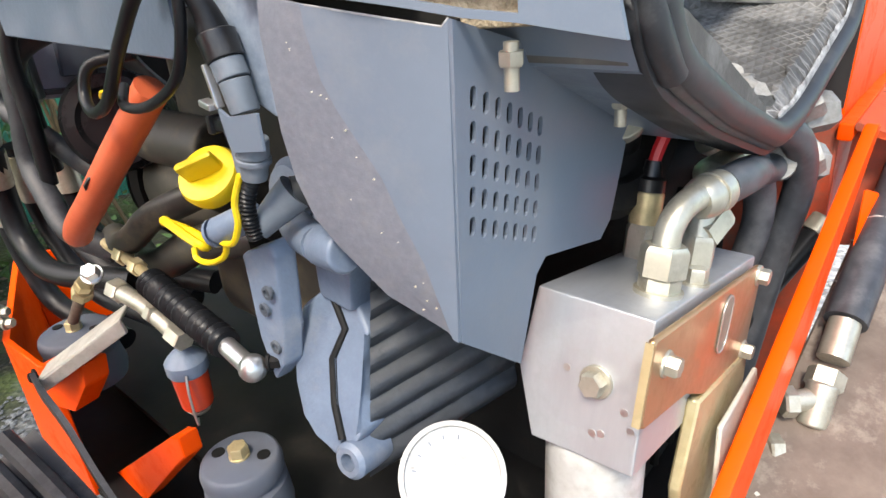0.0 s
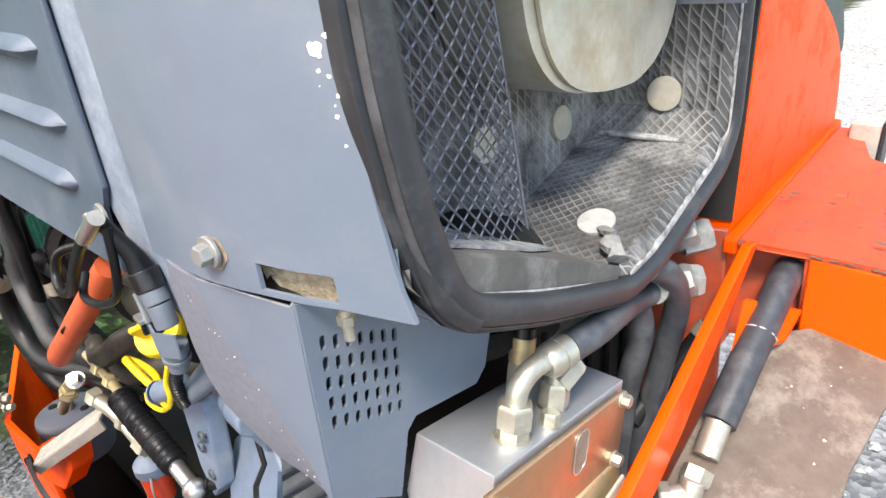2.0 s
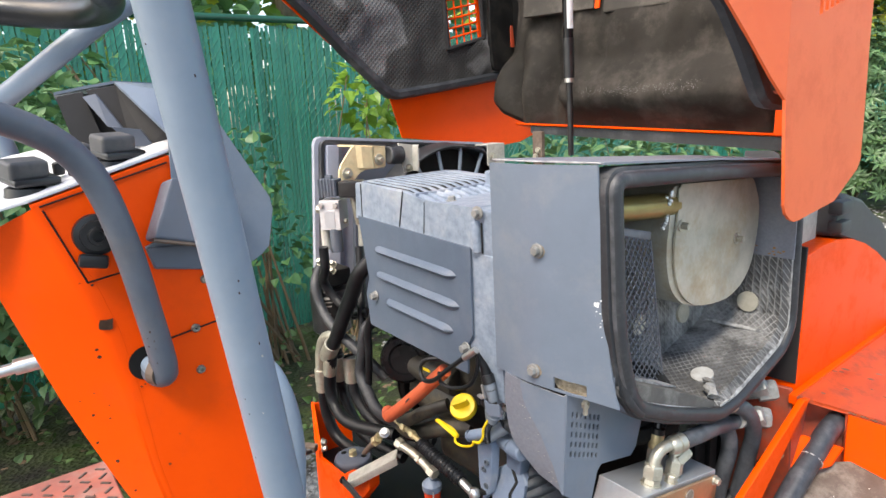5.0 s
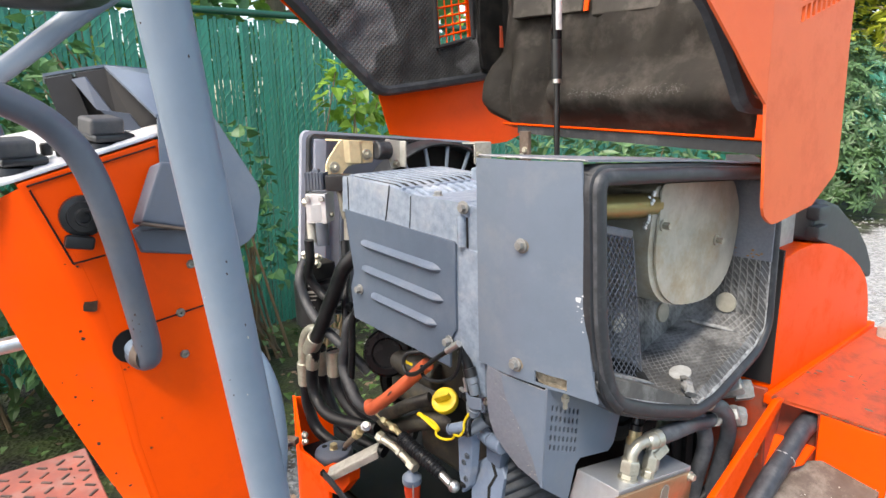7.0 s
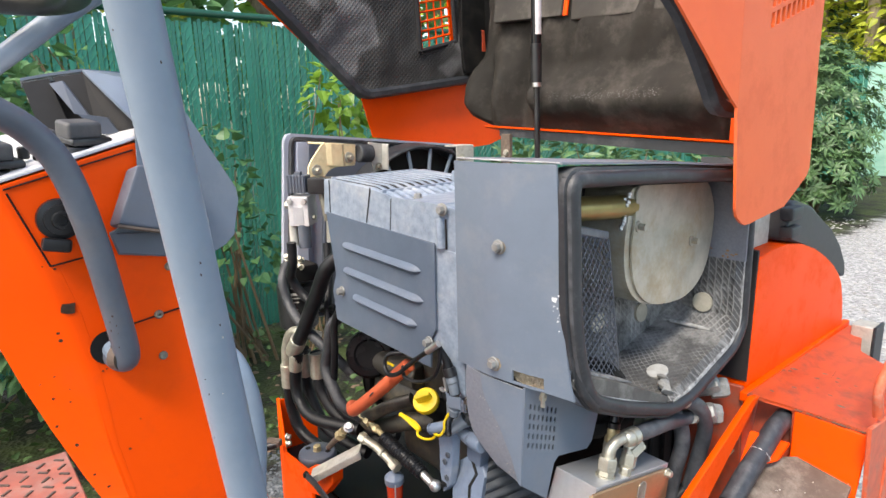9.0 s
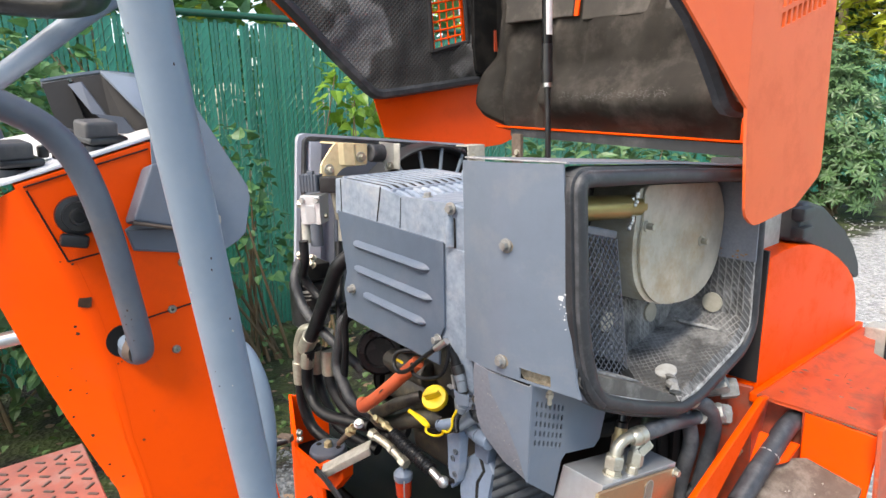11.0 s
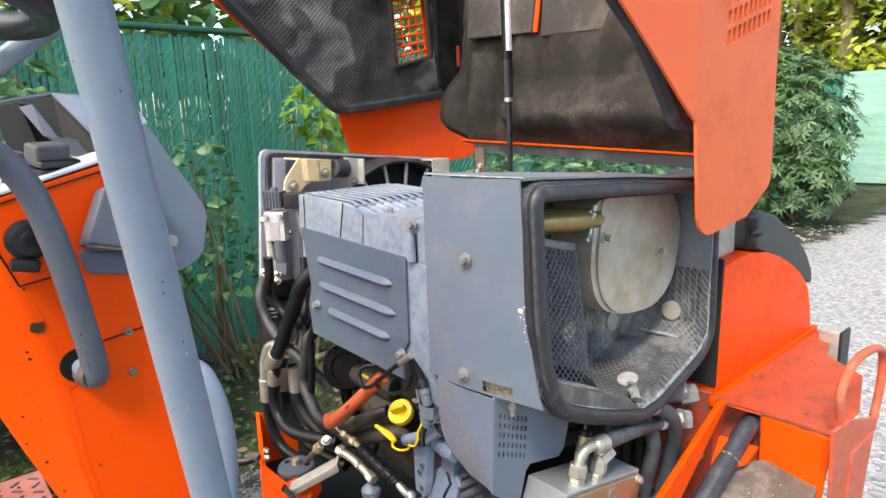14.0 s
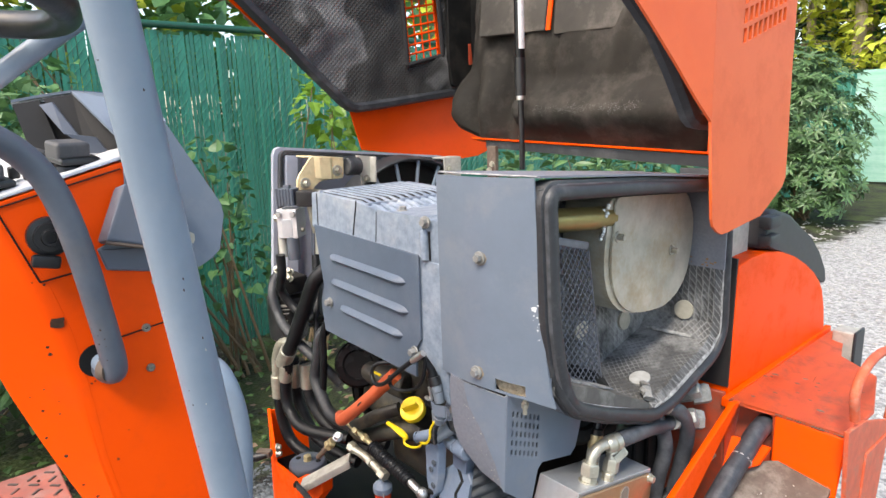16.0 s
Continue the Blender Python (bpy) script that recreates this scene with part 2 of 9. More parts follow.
RED_BOWL = material("translucent_red_plastic", (0.58, 0.06, 0.02), (0.46, 0.04, 0.015), rough=0.18, scale=30, spec=0.6)
RED_TIP = material("red_vinyl", (0.62, 0.02, 0.03), rough=0.4)
WHITE = material("white_enamel", (0.50, 0.50, 0.48), (0.40, 0.39, 0.37), rough=0.35, scale=60, contrast=0.7, dirt=(0.27, 0.24, 0.2), dirt_scale=55, dirt_amount=0.6)
TUBE_GREY = material("grey_tube_paint", (0.205, 0.258, 0.322), (0.165, 0.212, 0.268), rough=0.36, scale=16, contrast=0.5, bump=0.04, bump_scale=150, dirt=(0.3, 0.3, 0.3), dirt_scale=9, dirt_amount=0.25)
HANDLE_GREY = material("dark_grey_tube_paint", (0.100, 0.117, 0.146), (0.072, 0.085, 0.107), rough=0.45, scale=30, dirt=(0.2, 0.17, 0.15), dirt_scale=16, dirt_amount=0.35)
FOAM = quilted("dusty_quilted_foam", (0.125, 0.124, 0.122), (0.050, 0.050, 0.050), (0.47, 0.465, 0.45), cell=0.0100, ridge=0.26)
FOAM_HOOD = quilted("dark_quilted_foam", (0.128, 0.126, 0.124), (0.095, 0.093, 0.091), (0.18, 0.176, 0.17), cell=0.0090, ridge=0.10, ways=((0.2, 1.0, 1.0), (0.2, 1.0, -1.0)), wobble=0.0012, stain=0.85)
FELT = material("grimy_dark_felt", (0.058, 0.052, 0.043), (0.032, 0.029, 0.025), rough=0.8, scale=6, contrast=0.7, dirt=(0.19, 0.17, 0.15), dirt_scale=9, dirt_amount=0.6, bump=0.12, bump_scale=220)
STEP_FOAM = material("dusty_brown_foam", (0.135, 0.128, 0.115), (0.070, 0.066, 0.060), rough=0.9, scale=12, contrast=0.7, dirt=(0.34, 0.33, 0.31), dirt_scale=16, dirt_amount=0.6, bump=0.2, bump_scale=200)
RUST_RING = material("tan_rust_ring", (0.33, 0.26, 0.18), (0.20, 0.15, 0.10), rough=0.8, scale=200, contrast=0.8)
BARE_BROWN = material("bare_brown_steel", (0.090, 0.050, 0.032), (0.040, 0.025, 0.018), rough=0.85, scale=120, contrast=0.8, spec=0.1)
RUST_FRESH = material("orange_brown_rust", (0.36, 0.19, 0.07), (0.20, 0.10, 0.04), rough=0.85, scale=150, contrast=0.8)
SPONGE = material("open_cell_foam", (0.50, 0.41, 0.29), (0.30, 0.24, 0.16), rough=0.95, scale=180, contrast=0.9, bump=0.9, bump_scale=420)
DUST_DISC = material("dusty_fixing_disc", (0.50, 0.46, 0.37), (0.36, 0.33, 0.26), rough=0.6, scale=50, contrast=0.6)
GASKET = material("dusty_metal_lip", (0.50, 0.50, 0.50), (0.22, 0.22, 0.22), rough=0.6, scale=60, contrast=0.9, metal=0.2)
SCRAPED = material("scraped_dusty_zinc", (0.48, 0.475, 0.46), (0.13, 0.13, 0.13), rough=0.7, scale=70, contrast=0.8, dirt=(0.09, 0.09, 0.09), dirt_scale=40, dirt_amount=0.7, bump=0.3, bump_scale=180)
GASKET_DULL = material("dull_dusty_bead", (0.075, 0.078, 0.085), (0.032, 0.034, 0.038), rough=0.5, scale=45, contrast=0.9)
# near-black charcoal; inside the visor it carries the roof's shade as colour
VISOR_IN = material("charcoal_and_shade", (0.020, 0.018, 0.018), (0.012, 0.011, 0.011), rough=0.7, scale=30, contrast=0.6)
PLATE_GREY = material("scuffed_pale_enamel", (0.74, 0.74, 0.75), (0.62, 0.62, 0.64), rough=0.5, scale=25, contrast=0.7, dirt=(0.2, 0.2, 0.2), dirt_scale=34, dirt_amount=0.6)
FILLER = material("dried_filler", (0.31, 0.305, 0.29), (0.18, 0.178, 0.17), rough=0.9, scale=90, contrast=0.8, bump=0.5, bump_scale=300)
# dark oily metal; also used for pieces that stand in for shade
DARK = material("dark_oil_and_shade", (0.011, 0.011, 0.011), (0.006, 0.006, 0.006), rough=0.6, scale=30, dirt=(0.045, 0.04, 0.033), dirt_scale=14, dirt_amount=0.6, spec=0.2)
BROWN_OIL = material("oily_brown_metal", (0.036, 0.033, 0.027), (0.016, 0.015, 0.013), rough=0.5, scale=25, contrast=0.8, dirt=(0.2, 0.17, 0.11), dirt_scale=20, dirt_amount=0.5)
DARK_WIRE = material("dull_dark_wire", (0.20, 0.212, 0.24), (0.12, 0.128, 0.148), rough=0.5, metal=0.3, scale=60)
CANVAS = material("weathered_pale_steel", (0.56, 0.55, 0.49), (0.42, 0.41, 0.36), rough=0.55, metal=0.3, scale=40, contrast=0.7, dirt=(0.25, 0.22, 0.18), dirt_scale=22, dirt_amount=0.5)


# ---------- mesh helpers ----------
def thing(name, at, label, category, group="", kind=""):
    ob = new(name)
    ob.empty_display_size = 0.05
    ob.location = at
    return tagged(ob, label, category, group, kind)


def part(name, bm, mat, parent=None, label="", smooth=True, kind=""):
    me = bpy.data.meshes.new(name)
    bmesh.ops.recalc_face_normals(bm, faces=bm.faces[:])
    bm.to_mesh(me)
    bm.free()
    for m in mat if isinstance(mat, (list, tuple)) else [mat]:
        me.materials.append(m)
    ob = new(name, me)
    if smooth:
        me.set_sharp_from_angle(angle=radians(38))
        pass
        me.polygons.foreach_set("use_smooth", [True] * len(me.polygons))
        if len(me.polygons) < 2500:
            wn_ = ob.modifiers.new("even_normals", "WEIGHTED_NORMAL")
            wn_.keep_sharp = True
    if parent is not None:
        ob.parent = parent
        root = parent if parent.parent is None else parent.parent
        if parent.parent is None:
            ob.matrix_parent_inverse = Matrix.Translation(-parent.location)
    return tagged(ob, label, kind=kind)


def V(*p):
    return Vector(p)


def align(axis):
    return Vector(axis).to_track_quat("Z", "Y").to_matrix()


def bevelled(bm, geom_edges, width, segs=2):
    bmesh.ops.bevel(bm, geom=geom_edges, offset=width, segments=segs, profile=0.5, affect="EDGES", clamp_overlap=True)


def add_box(bm, c, size, rot=None, bevel=0.0, segs=2):
    m = Matrix.Translation(c) @ ((rot if rot else Matrix.Identity(3)).to_4x4()) @ Matrix.Diagonal((*size, 1))
    r = bmesh.ops.create_cube(bm, size=1.0, matrix=m)
    if bevel:
        es = list({e for v in r["verts"] for e in v.link_edges})
        bevelled(bm, es, bevel, segs)
    return bm


def add_prism(bm, pts, thick, bevel=0.0, segs=2):
    """A flat polygon given by its corners, pushed along the vector thick."""
    a = [bm.verts.new(p) for p in pts]
    b = [bm.verts.new(Vector(p) + Vector(thick)) for p in pts]
    n = len(pts)
    fs = [bm.faces.new(a[::-1]), bm.faces.new(b)]
    for i in range(n):
        fs.append(bm.faces.new((a[i], a[(i + 1) % n], b[(i + 1) % n], b[i])))
    if bevel:
        es = list({e for f in fs for e in f.edges})
        bevelled(bm, es, bevel, segs)
    return bm


def add_rings(bm, rings, cap=True):
    rows = [[bm.verts.new(p) for p in r] for r in rings]
    for r0, r1 in zip(rows, rows[1:]):
        n = len(r0)
        for i in range(n):
            bm.faces.new((r0[i], r0[(i + 1) % n], r1[(i + 1) % n], r1[i]))
    if cap:
        bm.faces.new(rows[0][::-1])
        bm.faces.new(rows[-1])
    return bm


def add_lathe(bm, at, axis, profile, seg=20, cap=True):
    """profile: (distance along the axis, radius)."""
    q = align(axis)
    rings = []
    for h, r in profile:
        rings.append([Vector(at) + q @ V(max(r, 1e-5) * math.cos(2 * math.pi * i / seg), max(r, 1e-5) * math.sin(2 * math.pi * i / seg), h) for i in range(seg)])
    return add_rings(bm, rings, cap)


def add_cyl(bm, p0, p1, r, r1=None, seg=16, bevel=0.0):
    d = Vector(p1) - Vector(p0)
    L = d.length
    r1 = r if r1 is None else r1
    if bevel:
        prof = [(0, r - bevel), (bevel * 0.4, r - bevel * 0.3), (bevel, r), (L - bevel, r1), (L - bevel * 0.4, r1 - bevel * 0.3), (L, r1 - bevel)]
    else:
        prof = [(0, r), (L, r1)]
    return add_lathe(bm, p0, d, prof, seg)


def add_hex(bm, p0, axis, flats, h, chamfer=True, turn=0.0):
    q = align(axis)
    R = flats / math.sqrt(3)
    def ring(r, z):
        return [Vector(p0) + q @ V(r * math.cos(math.pi / 3 * i + turn), r * math.sin(math.pi / 3 * i + turn), z) for i in range(6)]
    rings = [ring(R, 0), ring(R, h * 0.82), ring(R * 0.86, h)] if chamfer else [ring(R, 0), ring(R, h)]
    return add_rings(bm, rings)


def spline(pts, step=8):
    P = [Vector(p) for p in pts]
    if len(P) == 2:
        return P
    P = [2 * P[0] - P[1]] + P + [2 * P[-1] - P[-2]]
    out = []
    for a, b, c, d in zip(P, P[1:], P[2:], P[3:]):
        for i in range(step):
            t = i / step
            out.append(0.5 * ((2 * b) + (c - a) * t + (2 * a - 5 * b + 4 * c - d) * t * t + (3 * b - a - 3 * c + d) * t ** 3))
    out.append(P[-2])
    return out


def add_tube(bm, pts, r, seg=12, smooth=True, step=8, radii=None, cap=True):
    P = spline(pts, step) if smooth else [Vector(p) for p in pts]
    n = len(P)
    up = Vector((0, 0, 1))
    rings = []
    prev = None
    for i, p in enumerate(P):
        t = (P[min(i + 1, n - 1)] - P[max(i - 1, 0)]).normalized()
        if prev is None:
            s = t.cross(up if abs(t.z) < 0.9 else Vector((1, 0, 0))).normalized()
        else:
            s = (prev - t * prev.dot(t)).normalized()
        prev = s
        u = t.cross(s)
        rr = radii(i / (n - 1)) if radii else r
        rings.append([p + rr * (math.cos(2 * math.pi * k / seg) * s + math.sin(2 * math.pi * k / seg) * u) for k in range(seg)])
    return add_rings(bm, rings, cap)


def tube(name, pts, r, mat, parent, label="", seg=12, smooth=True, step=8, radii=None):
    return part(name, add_tube(bmesh.new(), pts, r, seg, smooth, step, radii), mat, parent, label)


def sweep_section(bm, path, section, closed=False, normal=(1, 0, 0)):
    """section: (across, out) pairs; across lies in the plane of the path, out along normal."""
    P = [Vector(p) for p in path]
    n = len(P)
    nv = Vector(normal)
    rings = []
    for i, p in enumerate(P):
        a = P[(i - 1) % n] if closed or i else P[0]
        b = P[(i + 1) % n] if closed or i < n - 1 else P[-1]
        t0, t1 = (p - a).normalized(), (b - p).normalized()
        if not closed and i == 0:
            t0 = t1
        if not closed and i == n - 1:
            t1 = t0
        t = (t0 + t1).normalized()
        s = nv.cross(t).normalized()
        k = 1 / max(0.5, t.dot(t1))
        rings.append([p + s * (x * k) + nv * y for x, y in section])
    rows = [[bm.verts.new(q) for q in r] for r in rings]
    m = len(section)
    for i in range(n if closed else n - 1):
        r0, r1 = rows[i], rows[(i + 1) % n]
        for j in range(m):
            bm.faces.new((r0[j], r0[(j + 1) % m], r1[(j + 1) % m], r1[j]))
    if not closed:
        bm.faces.new(rows[0][::-1])
        bm.faces.new(rows[-1])
    return bm


def rounded(poly, radius, segs=5):
    """Rounds the corners of a closed polygon."""
    out = []
    P = [Vector(p) for p in poly]
    n = len(P)
    for i, p in enumerate(P):
        a, b = P[i - 1], P[(i + 1) % n]
        ra = min(radius, 0.45 * (a - p).length)
        rb = min(radius, 0.45 * (b - p).length)
        s, e = p + (a - p).normalized() * ra, p + (b - p).normalized() * rb
        for k in range(segs + 1):
            t = k / segs
            out.append((1 - t) ** 2 * s + 2 * t * (1 - t) * p + t * t * e)
    return out


def bolt(parent, p, axis, flats=0.013, head=0.0075, washer=0.0105, mat=None, name="bolt", label=""):
    bm = bmesh.new()
    ax = Vector(axis).normalized()
    p = Vector(p)
    if washer:
        add_lathe(bm, p - ax * 0.001, ax, [(0, washer), (0.002, washer), (0.0026, washer * 0.95)], 20)
    add_hex(bm, p + ax * 0.0012, ax, flats, head, turn=random.random())
    return part(name, bm, mat or ZINC, parent, label)


# ---------- setting: ground, soil, fences ----------
def ground_material():
    m = bpy.data.materials.new("gravel_and_soil")
    m.use_nodes = True
    nt = m.node_tree
    L = nt.links.new
    bs = nt.nodes["Principled BSDF"]
    bs.inputs["Roughness"].default_value = 0.9
    tc = nt.nodes.new("ShaderNodeTexCoord")
    vo = nt.nodes.new("ShaderNodeTexVoronoi")
    vo.inputs["Scale"].default_value = 42
    L(tc.outputs["Object"], vo.inputs["Vector"])
    no = nt.nodes.new("ShaderNodeTexNoise")
    no.inputs["Scale"].default_value, no.inputs["Detail"].default_value = 3.0, 8.0
    L(tc.outputs["Object"], no.inputs["Vector"])
    sep = nt.nodes.new("ShaderNodeSeparateColor")
    L(vo.outputs["Color"], sep.inputs[0])
    r1 = nt.nodes.new("ShaderNodeValToRGB")
    r1.color_ramp.elements[0].color, r1.color_ramp.elements[1].color = (0.045, 0.05, 0.052, 1), (0.19, 0.20, 0.205, 1)
    L(sep.outputs[0], r1.inputs[0])
    r2 = nt.nodes.new("ShaderNodeValToRGB")
    r2.color_ramp.elements[0].color, r2.color_ramp.elements[1].color = (0.012, 0.009, 0.006, 1), (0.040, 0.058, 0.011, 1)
    r2.color_ramp.elements[0].position, r2.color_ramp.elements[1].position = 0.38, 0.62
    L(no.outputs["Fac"], r2.inputs[0])
    # soil strip along the left fence, with a ragged edge
    sx = nt.nodes.new("ShaderNodeSeparateXYZ")
    L(tc.outputs["Object"], sx.inputs[0])
    ad = nt.nodes.new("ShaderNodeMath")
    ad.operation = "MULTIPLY_ADD"
    L(no.outputs["Fac"], ad.inputs[0])
    ad.inputs[1].default_value = 0.9
    L(sx.outputs[0], ad.inputs[2])
    mr = nt.nodes.new("ShaderNodeMapRange")
    mr.inputs["From Min"].default_value, mr.inputs["From Max"].default_value = -1.55, -1.38
    L(ad.outputs[0], mr.inputs["Value"])
    # the gravel colour turns paler beyond the machine
    pale = nt.nodes.new("ShaderNodeMapRange")
    pale.inputs["From Min"].default_value, pale.inputs["From Max"].default_value = 1.2, 2.4
    L(sx.outputs[1], pale.inputs["Value"])
    r3 = nt.nodes.new("ShaderNodeValToRGB")
    r3.color_ramp.elements[0].color, r3.color_ramp.elements[1].color = (0.19, 0.192, 0.195, 1), (0.43, 0.43, 0.43, 1)
    L(sep.outputs[0], r3.inputs[0])
    pm = nt.nodes.new("ShaderNodeMix")
    pm.data_type = "RGBA"
    L(pale.outputs[0], pm.inputs["Factor"])
    pc = [s_ for s_ in pm.inputs if s_.type == "RGBA"]
    L(r1.outputs[0], pc[0])
    L(r3.outputs[0], pc[1])
    mx = nt.nodes.new("ShaderNodeMix")
    mx.data_type = "RGBA"
    L(mr.outputs[0], mx.inputs["Factor"])
    ca = [s for s in mx.inputs if s.type == "RGBA"]
    L(r2.outputs[0], ca[0])
    L([o for o in pm.outputs if o.type == "RGBA"][0], ca[1])
    L([o for o in mx.outputs if o.type == "RGBA"][0], bs.inputs["Base Color"])
    b = nt.nodes.new("ShaderNodeBump")
    b.inputs["Strength"].default_value, b.inputs["Distance"].default_value = 0.9, 0.015
    L(vo.outputs["Distance"], b.inputs["Height"])
    L(b.outputs[0], bs.inputs["Normal"])
    return m


STONE = material("grey_crushed_stone", (0.155, 0.165, 0.17), (0.06, 0.066, 0.07), rough=0.85, scale=60, contrast=0.7, vary=0.45)
STONE_PALE = material("pale_crushed_stone", (0.48, 0.47, 0.45), (0.26, 0.255, 0.245), rough=0.85, scale=60, contrast=0.7, vary=0.4)
LEAF_LITTER = material("dry_leaf", (0.30, 0.205, 0.135), (0.17, 0.10, 0.06), rough=0.8, scale=40, vary=0.4)
SLAT = material("green_fence_slat", (0.022, 0.215, 0.145), (0.014, 0.150, 0.10), rough=0.4, scale=14, contrast=0.4, vary=0.3)
RAIL = material("green_fence_rail", (0.010, 0.085, 0.05), (0.007, 0.06, 0.036), rough=0.4, scale=20)
FAR_NET = material("pale_green_fence_cloth", (0.32, 0.54, 0.44), (0.20, 0.43, 0.32), rough=0.7, scale=2.5, contrast=0.8, stretch=(0.3, 0.3, 4.0), dirt=(0.45, 0.6, 0.55), dirt_scale=2.0, dirt_amount=0.6)
LEAF = material("green_leaf", (0.115, 0.255, 0.09), (0.07, 0.17, 0.058), rough=0.45, scale=30, vary=0.35, translucent=0.25)
LEAF_DARK = material("waxy_dark_leaf", (0.115, 0.215, 0.080), (0.060, 0.125, 0.045), rough=0.4, scale=25, vary=0.35, translucent=0.15)
LEAF_WEED = material("dull_green_weed_leaf", (0.075, 0.14, 0.035), (0.045, 0.09, 0.022), rough=0.55, scale=25, vary=0.35, translucent=0.15)
LEAF_LIGHT = material("young_green_leaf", (0.22, 0.38, 0.05), (0.14, 0.27, 0.03), rough=0.45, scale=30, vary=0.3, translucent=0.35)
LEAF_SOFT = material("soft_green_leaf", (0.15, 0.285, 0.115), (0.085, 0.19, 0.068), rough=0.5, scale=30, vary=0.4, translucent=0.3)
# very dark green: the wood's inner shade is part of the leaf colour
LEAF_SHADE = material("shade_dark_wood_leaf", (0.045, 0.075, 0.025), (0.02, 0.038, 0.014), rough=0.6, scale=4, vary=0.4, translucent=0.1)
# direct sun on the background trees is put into this bright leaf colour
LEAF_SUN_TINT = material("sun_painted_yellow_green_leaf", (0.66, 0.68, 0.09), (0.38, 0.48, 0.05), rough=0.5, scale=10, vary=0.5, translucent=0.4)
BARK = material("grey_brown_bark", (0.36, 0.29, 0.22), (0.20, 0.155, 0.115), rough=0.9, scale=25, contrast=0.8, bump=0.4, bump_scale=60, stretch=(1, 1, 0.25))
TWIG = material("brown_twig", (0.17, 0.115, 0.06), (0.10, 0.07, 0.035), rough=0.8, scale=30)

bm = bmesh.new()
N = 60
for iy in range(N + 1):
    for ix in range(N + 1):
        x = -3 + math.copysign(abs(ix - N / 2) ** 2.2 * 0.12, ix - N / 2)
        y = 1 + math.copysign(abs(iy - N / 2) ** 2.2 * 0.12, iy - N / 2)
        bm.verts.new((x, y, 0.02 * noise.noise((x * 0.7, y * 0.7, 0)) if abs(x) < 20 and abs(y) < 20 else 0))
bm.verts.ensure_lookup_table()
for iy in range(N):
    for ix in range(N):
        a = iy * (N + 1) + ix
        bm.faces.new([bm.verts[k] for k in (a, a + 1, a + N + 2, a + N + 1)])
tagged(part("ground", bm, ground_material()), "grey gravel yard with dark mossy soil along the fence", "ground", kind="structure")


def scatter(name, count, region, size, mat, label, category, seed, flat=0.5):
    rnd = np.random.RandomState(seed)
    base = np.array([(1, 0, 0), (0.3, 0.9, 0.1), (-0.8, 0.5, 0), (-0.7, -0.7, 0.1), (0.4, -0.9, 0), (0.1, 0.1, 0.75), (0, 0, -0.5)])
    tri = [(0, 1, 5), (1, 2, 5), (2, 3, 5), (3, 4, 5), (4, 0, 5), (1, 0, 6), (2, 1, 6), (3, 2, 6), (4, 3, 6), (0, 4, 6)]
    vs, fs = [], []
    for k in range(count):
        x, y = rnd.uniform(*region[0]), rnd.uniform(*region[1])
        s = rnd.uniform(*size)
        a = rnd.uniform(0, 6.28)
        c, sn = math.cos(a), math.sin(a)
        j = base * rnd.uniform(0.7, 1.3, (7, 3)) * s * (1, rnd.uniform(0.6, 1), flat * rnd.uniform(0.7, 1.4))
        px, py = j[:, 0] * c - j[:, 1] * sn + x, j[:, 0] * sn + j[:, 1] * c + y
        o = len(vs)
        vs += list(zip(px, py, j[:, 2] + s * flat * 0.25 + 0.02 * noise.noise((x * 0.7, y * 0.7, 0))))
        fs += [tuple(o + i for i in t) for t in tri]
    me = bpy.data.meshes.new(name)
    me.from_pydata(vs, [], fs)
    me.materials.append(mat)
    return tagged(new(name, me), label, category, kind="stuff")


scatter("gravel", 14000, ((-2.02, -0.2), (-1.3, 1.5)), (0.006, 0.015), STONE, "loose grey crushed gravel stones on the yard", "gravel", 3)
scatter("far_gravel", 3500, ((-3.0, 1.2), (1.5, 9.0)), (0.012, 0.03), STONE_PALE, "pale crushed gravel stones behind the machine", "gravel", 4)


def leaf_mesh(bm, p, d, n, length, width, fold=0.25, shape=0):
    """One leaf: a pointed blade folded on its rib."""
    d = Vector(d).normalized()
    s = d.cross(Vector(n)).normalized()
    u = s.cross(d)
    outline = [(0.0, 0.0), (0.22, 0.8), (0.45, 1.0), (0.75, 0.6), (1.0, 0.0)] if shape == 0 else [(0.0, 0.0), (0.1, 0.95), (0.35, 1.05), (0.7, 0.55), (1.0, 0.0)]
    rib = [bm.verts.new(Vector(p) + d * (t * length) - u * (t * t * length * 0.25)) for t, _ in outline]
    for sg in (1, -1):
        side = [bm.verts.new(Vector(p) + d * (t * length) - u * (t * t * length * 0.25) + s * (sg * w * width / 2) + u * (fold * w * width / 2)) for t, w in outline[1:-1]]
        seq = [rib[0]] + side + [rib[-1]]
        for i in range(len(seq) - 1):
            f = [rib[i], rib[i + 1], seq[i + 1], seq[i]]
            f = list(dict.fromkeys(f))
            if len(f) >= 3:
                bm.faces.new(f)


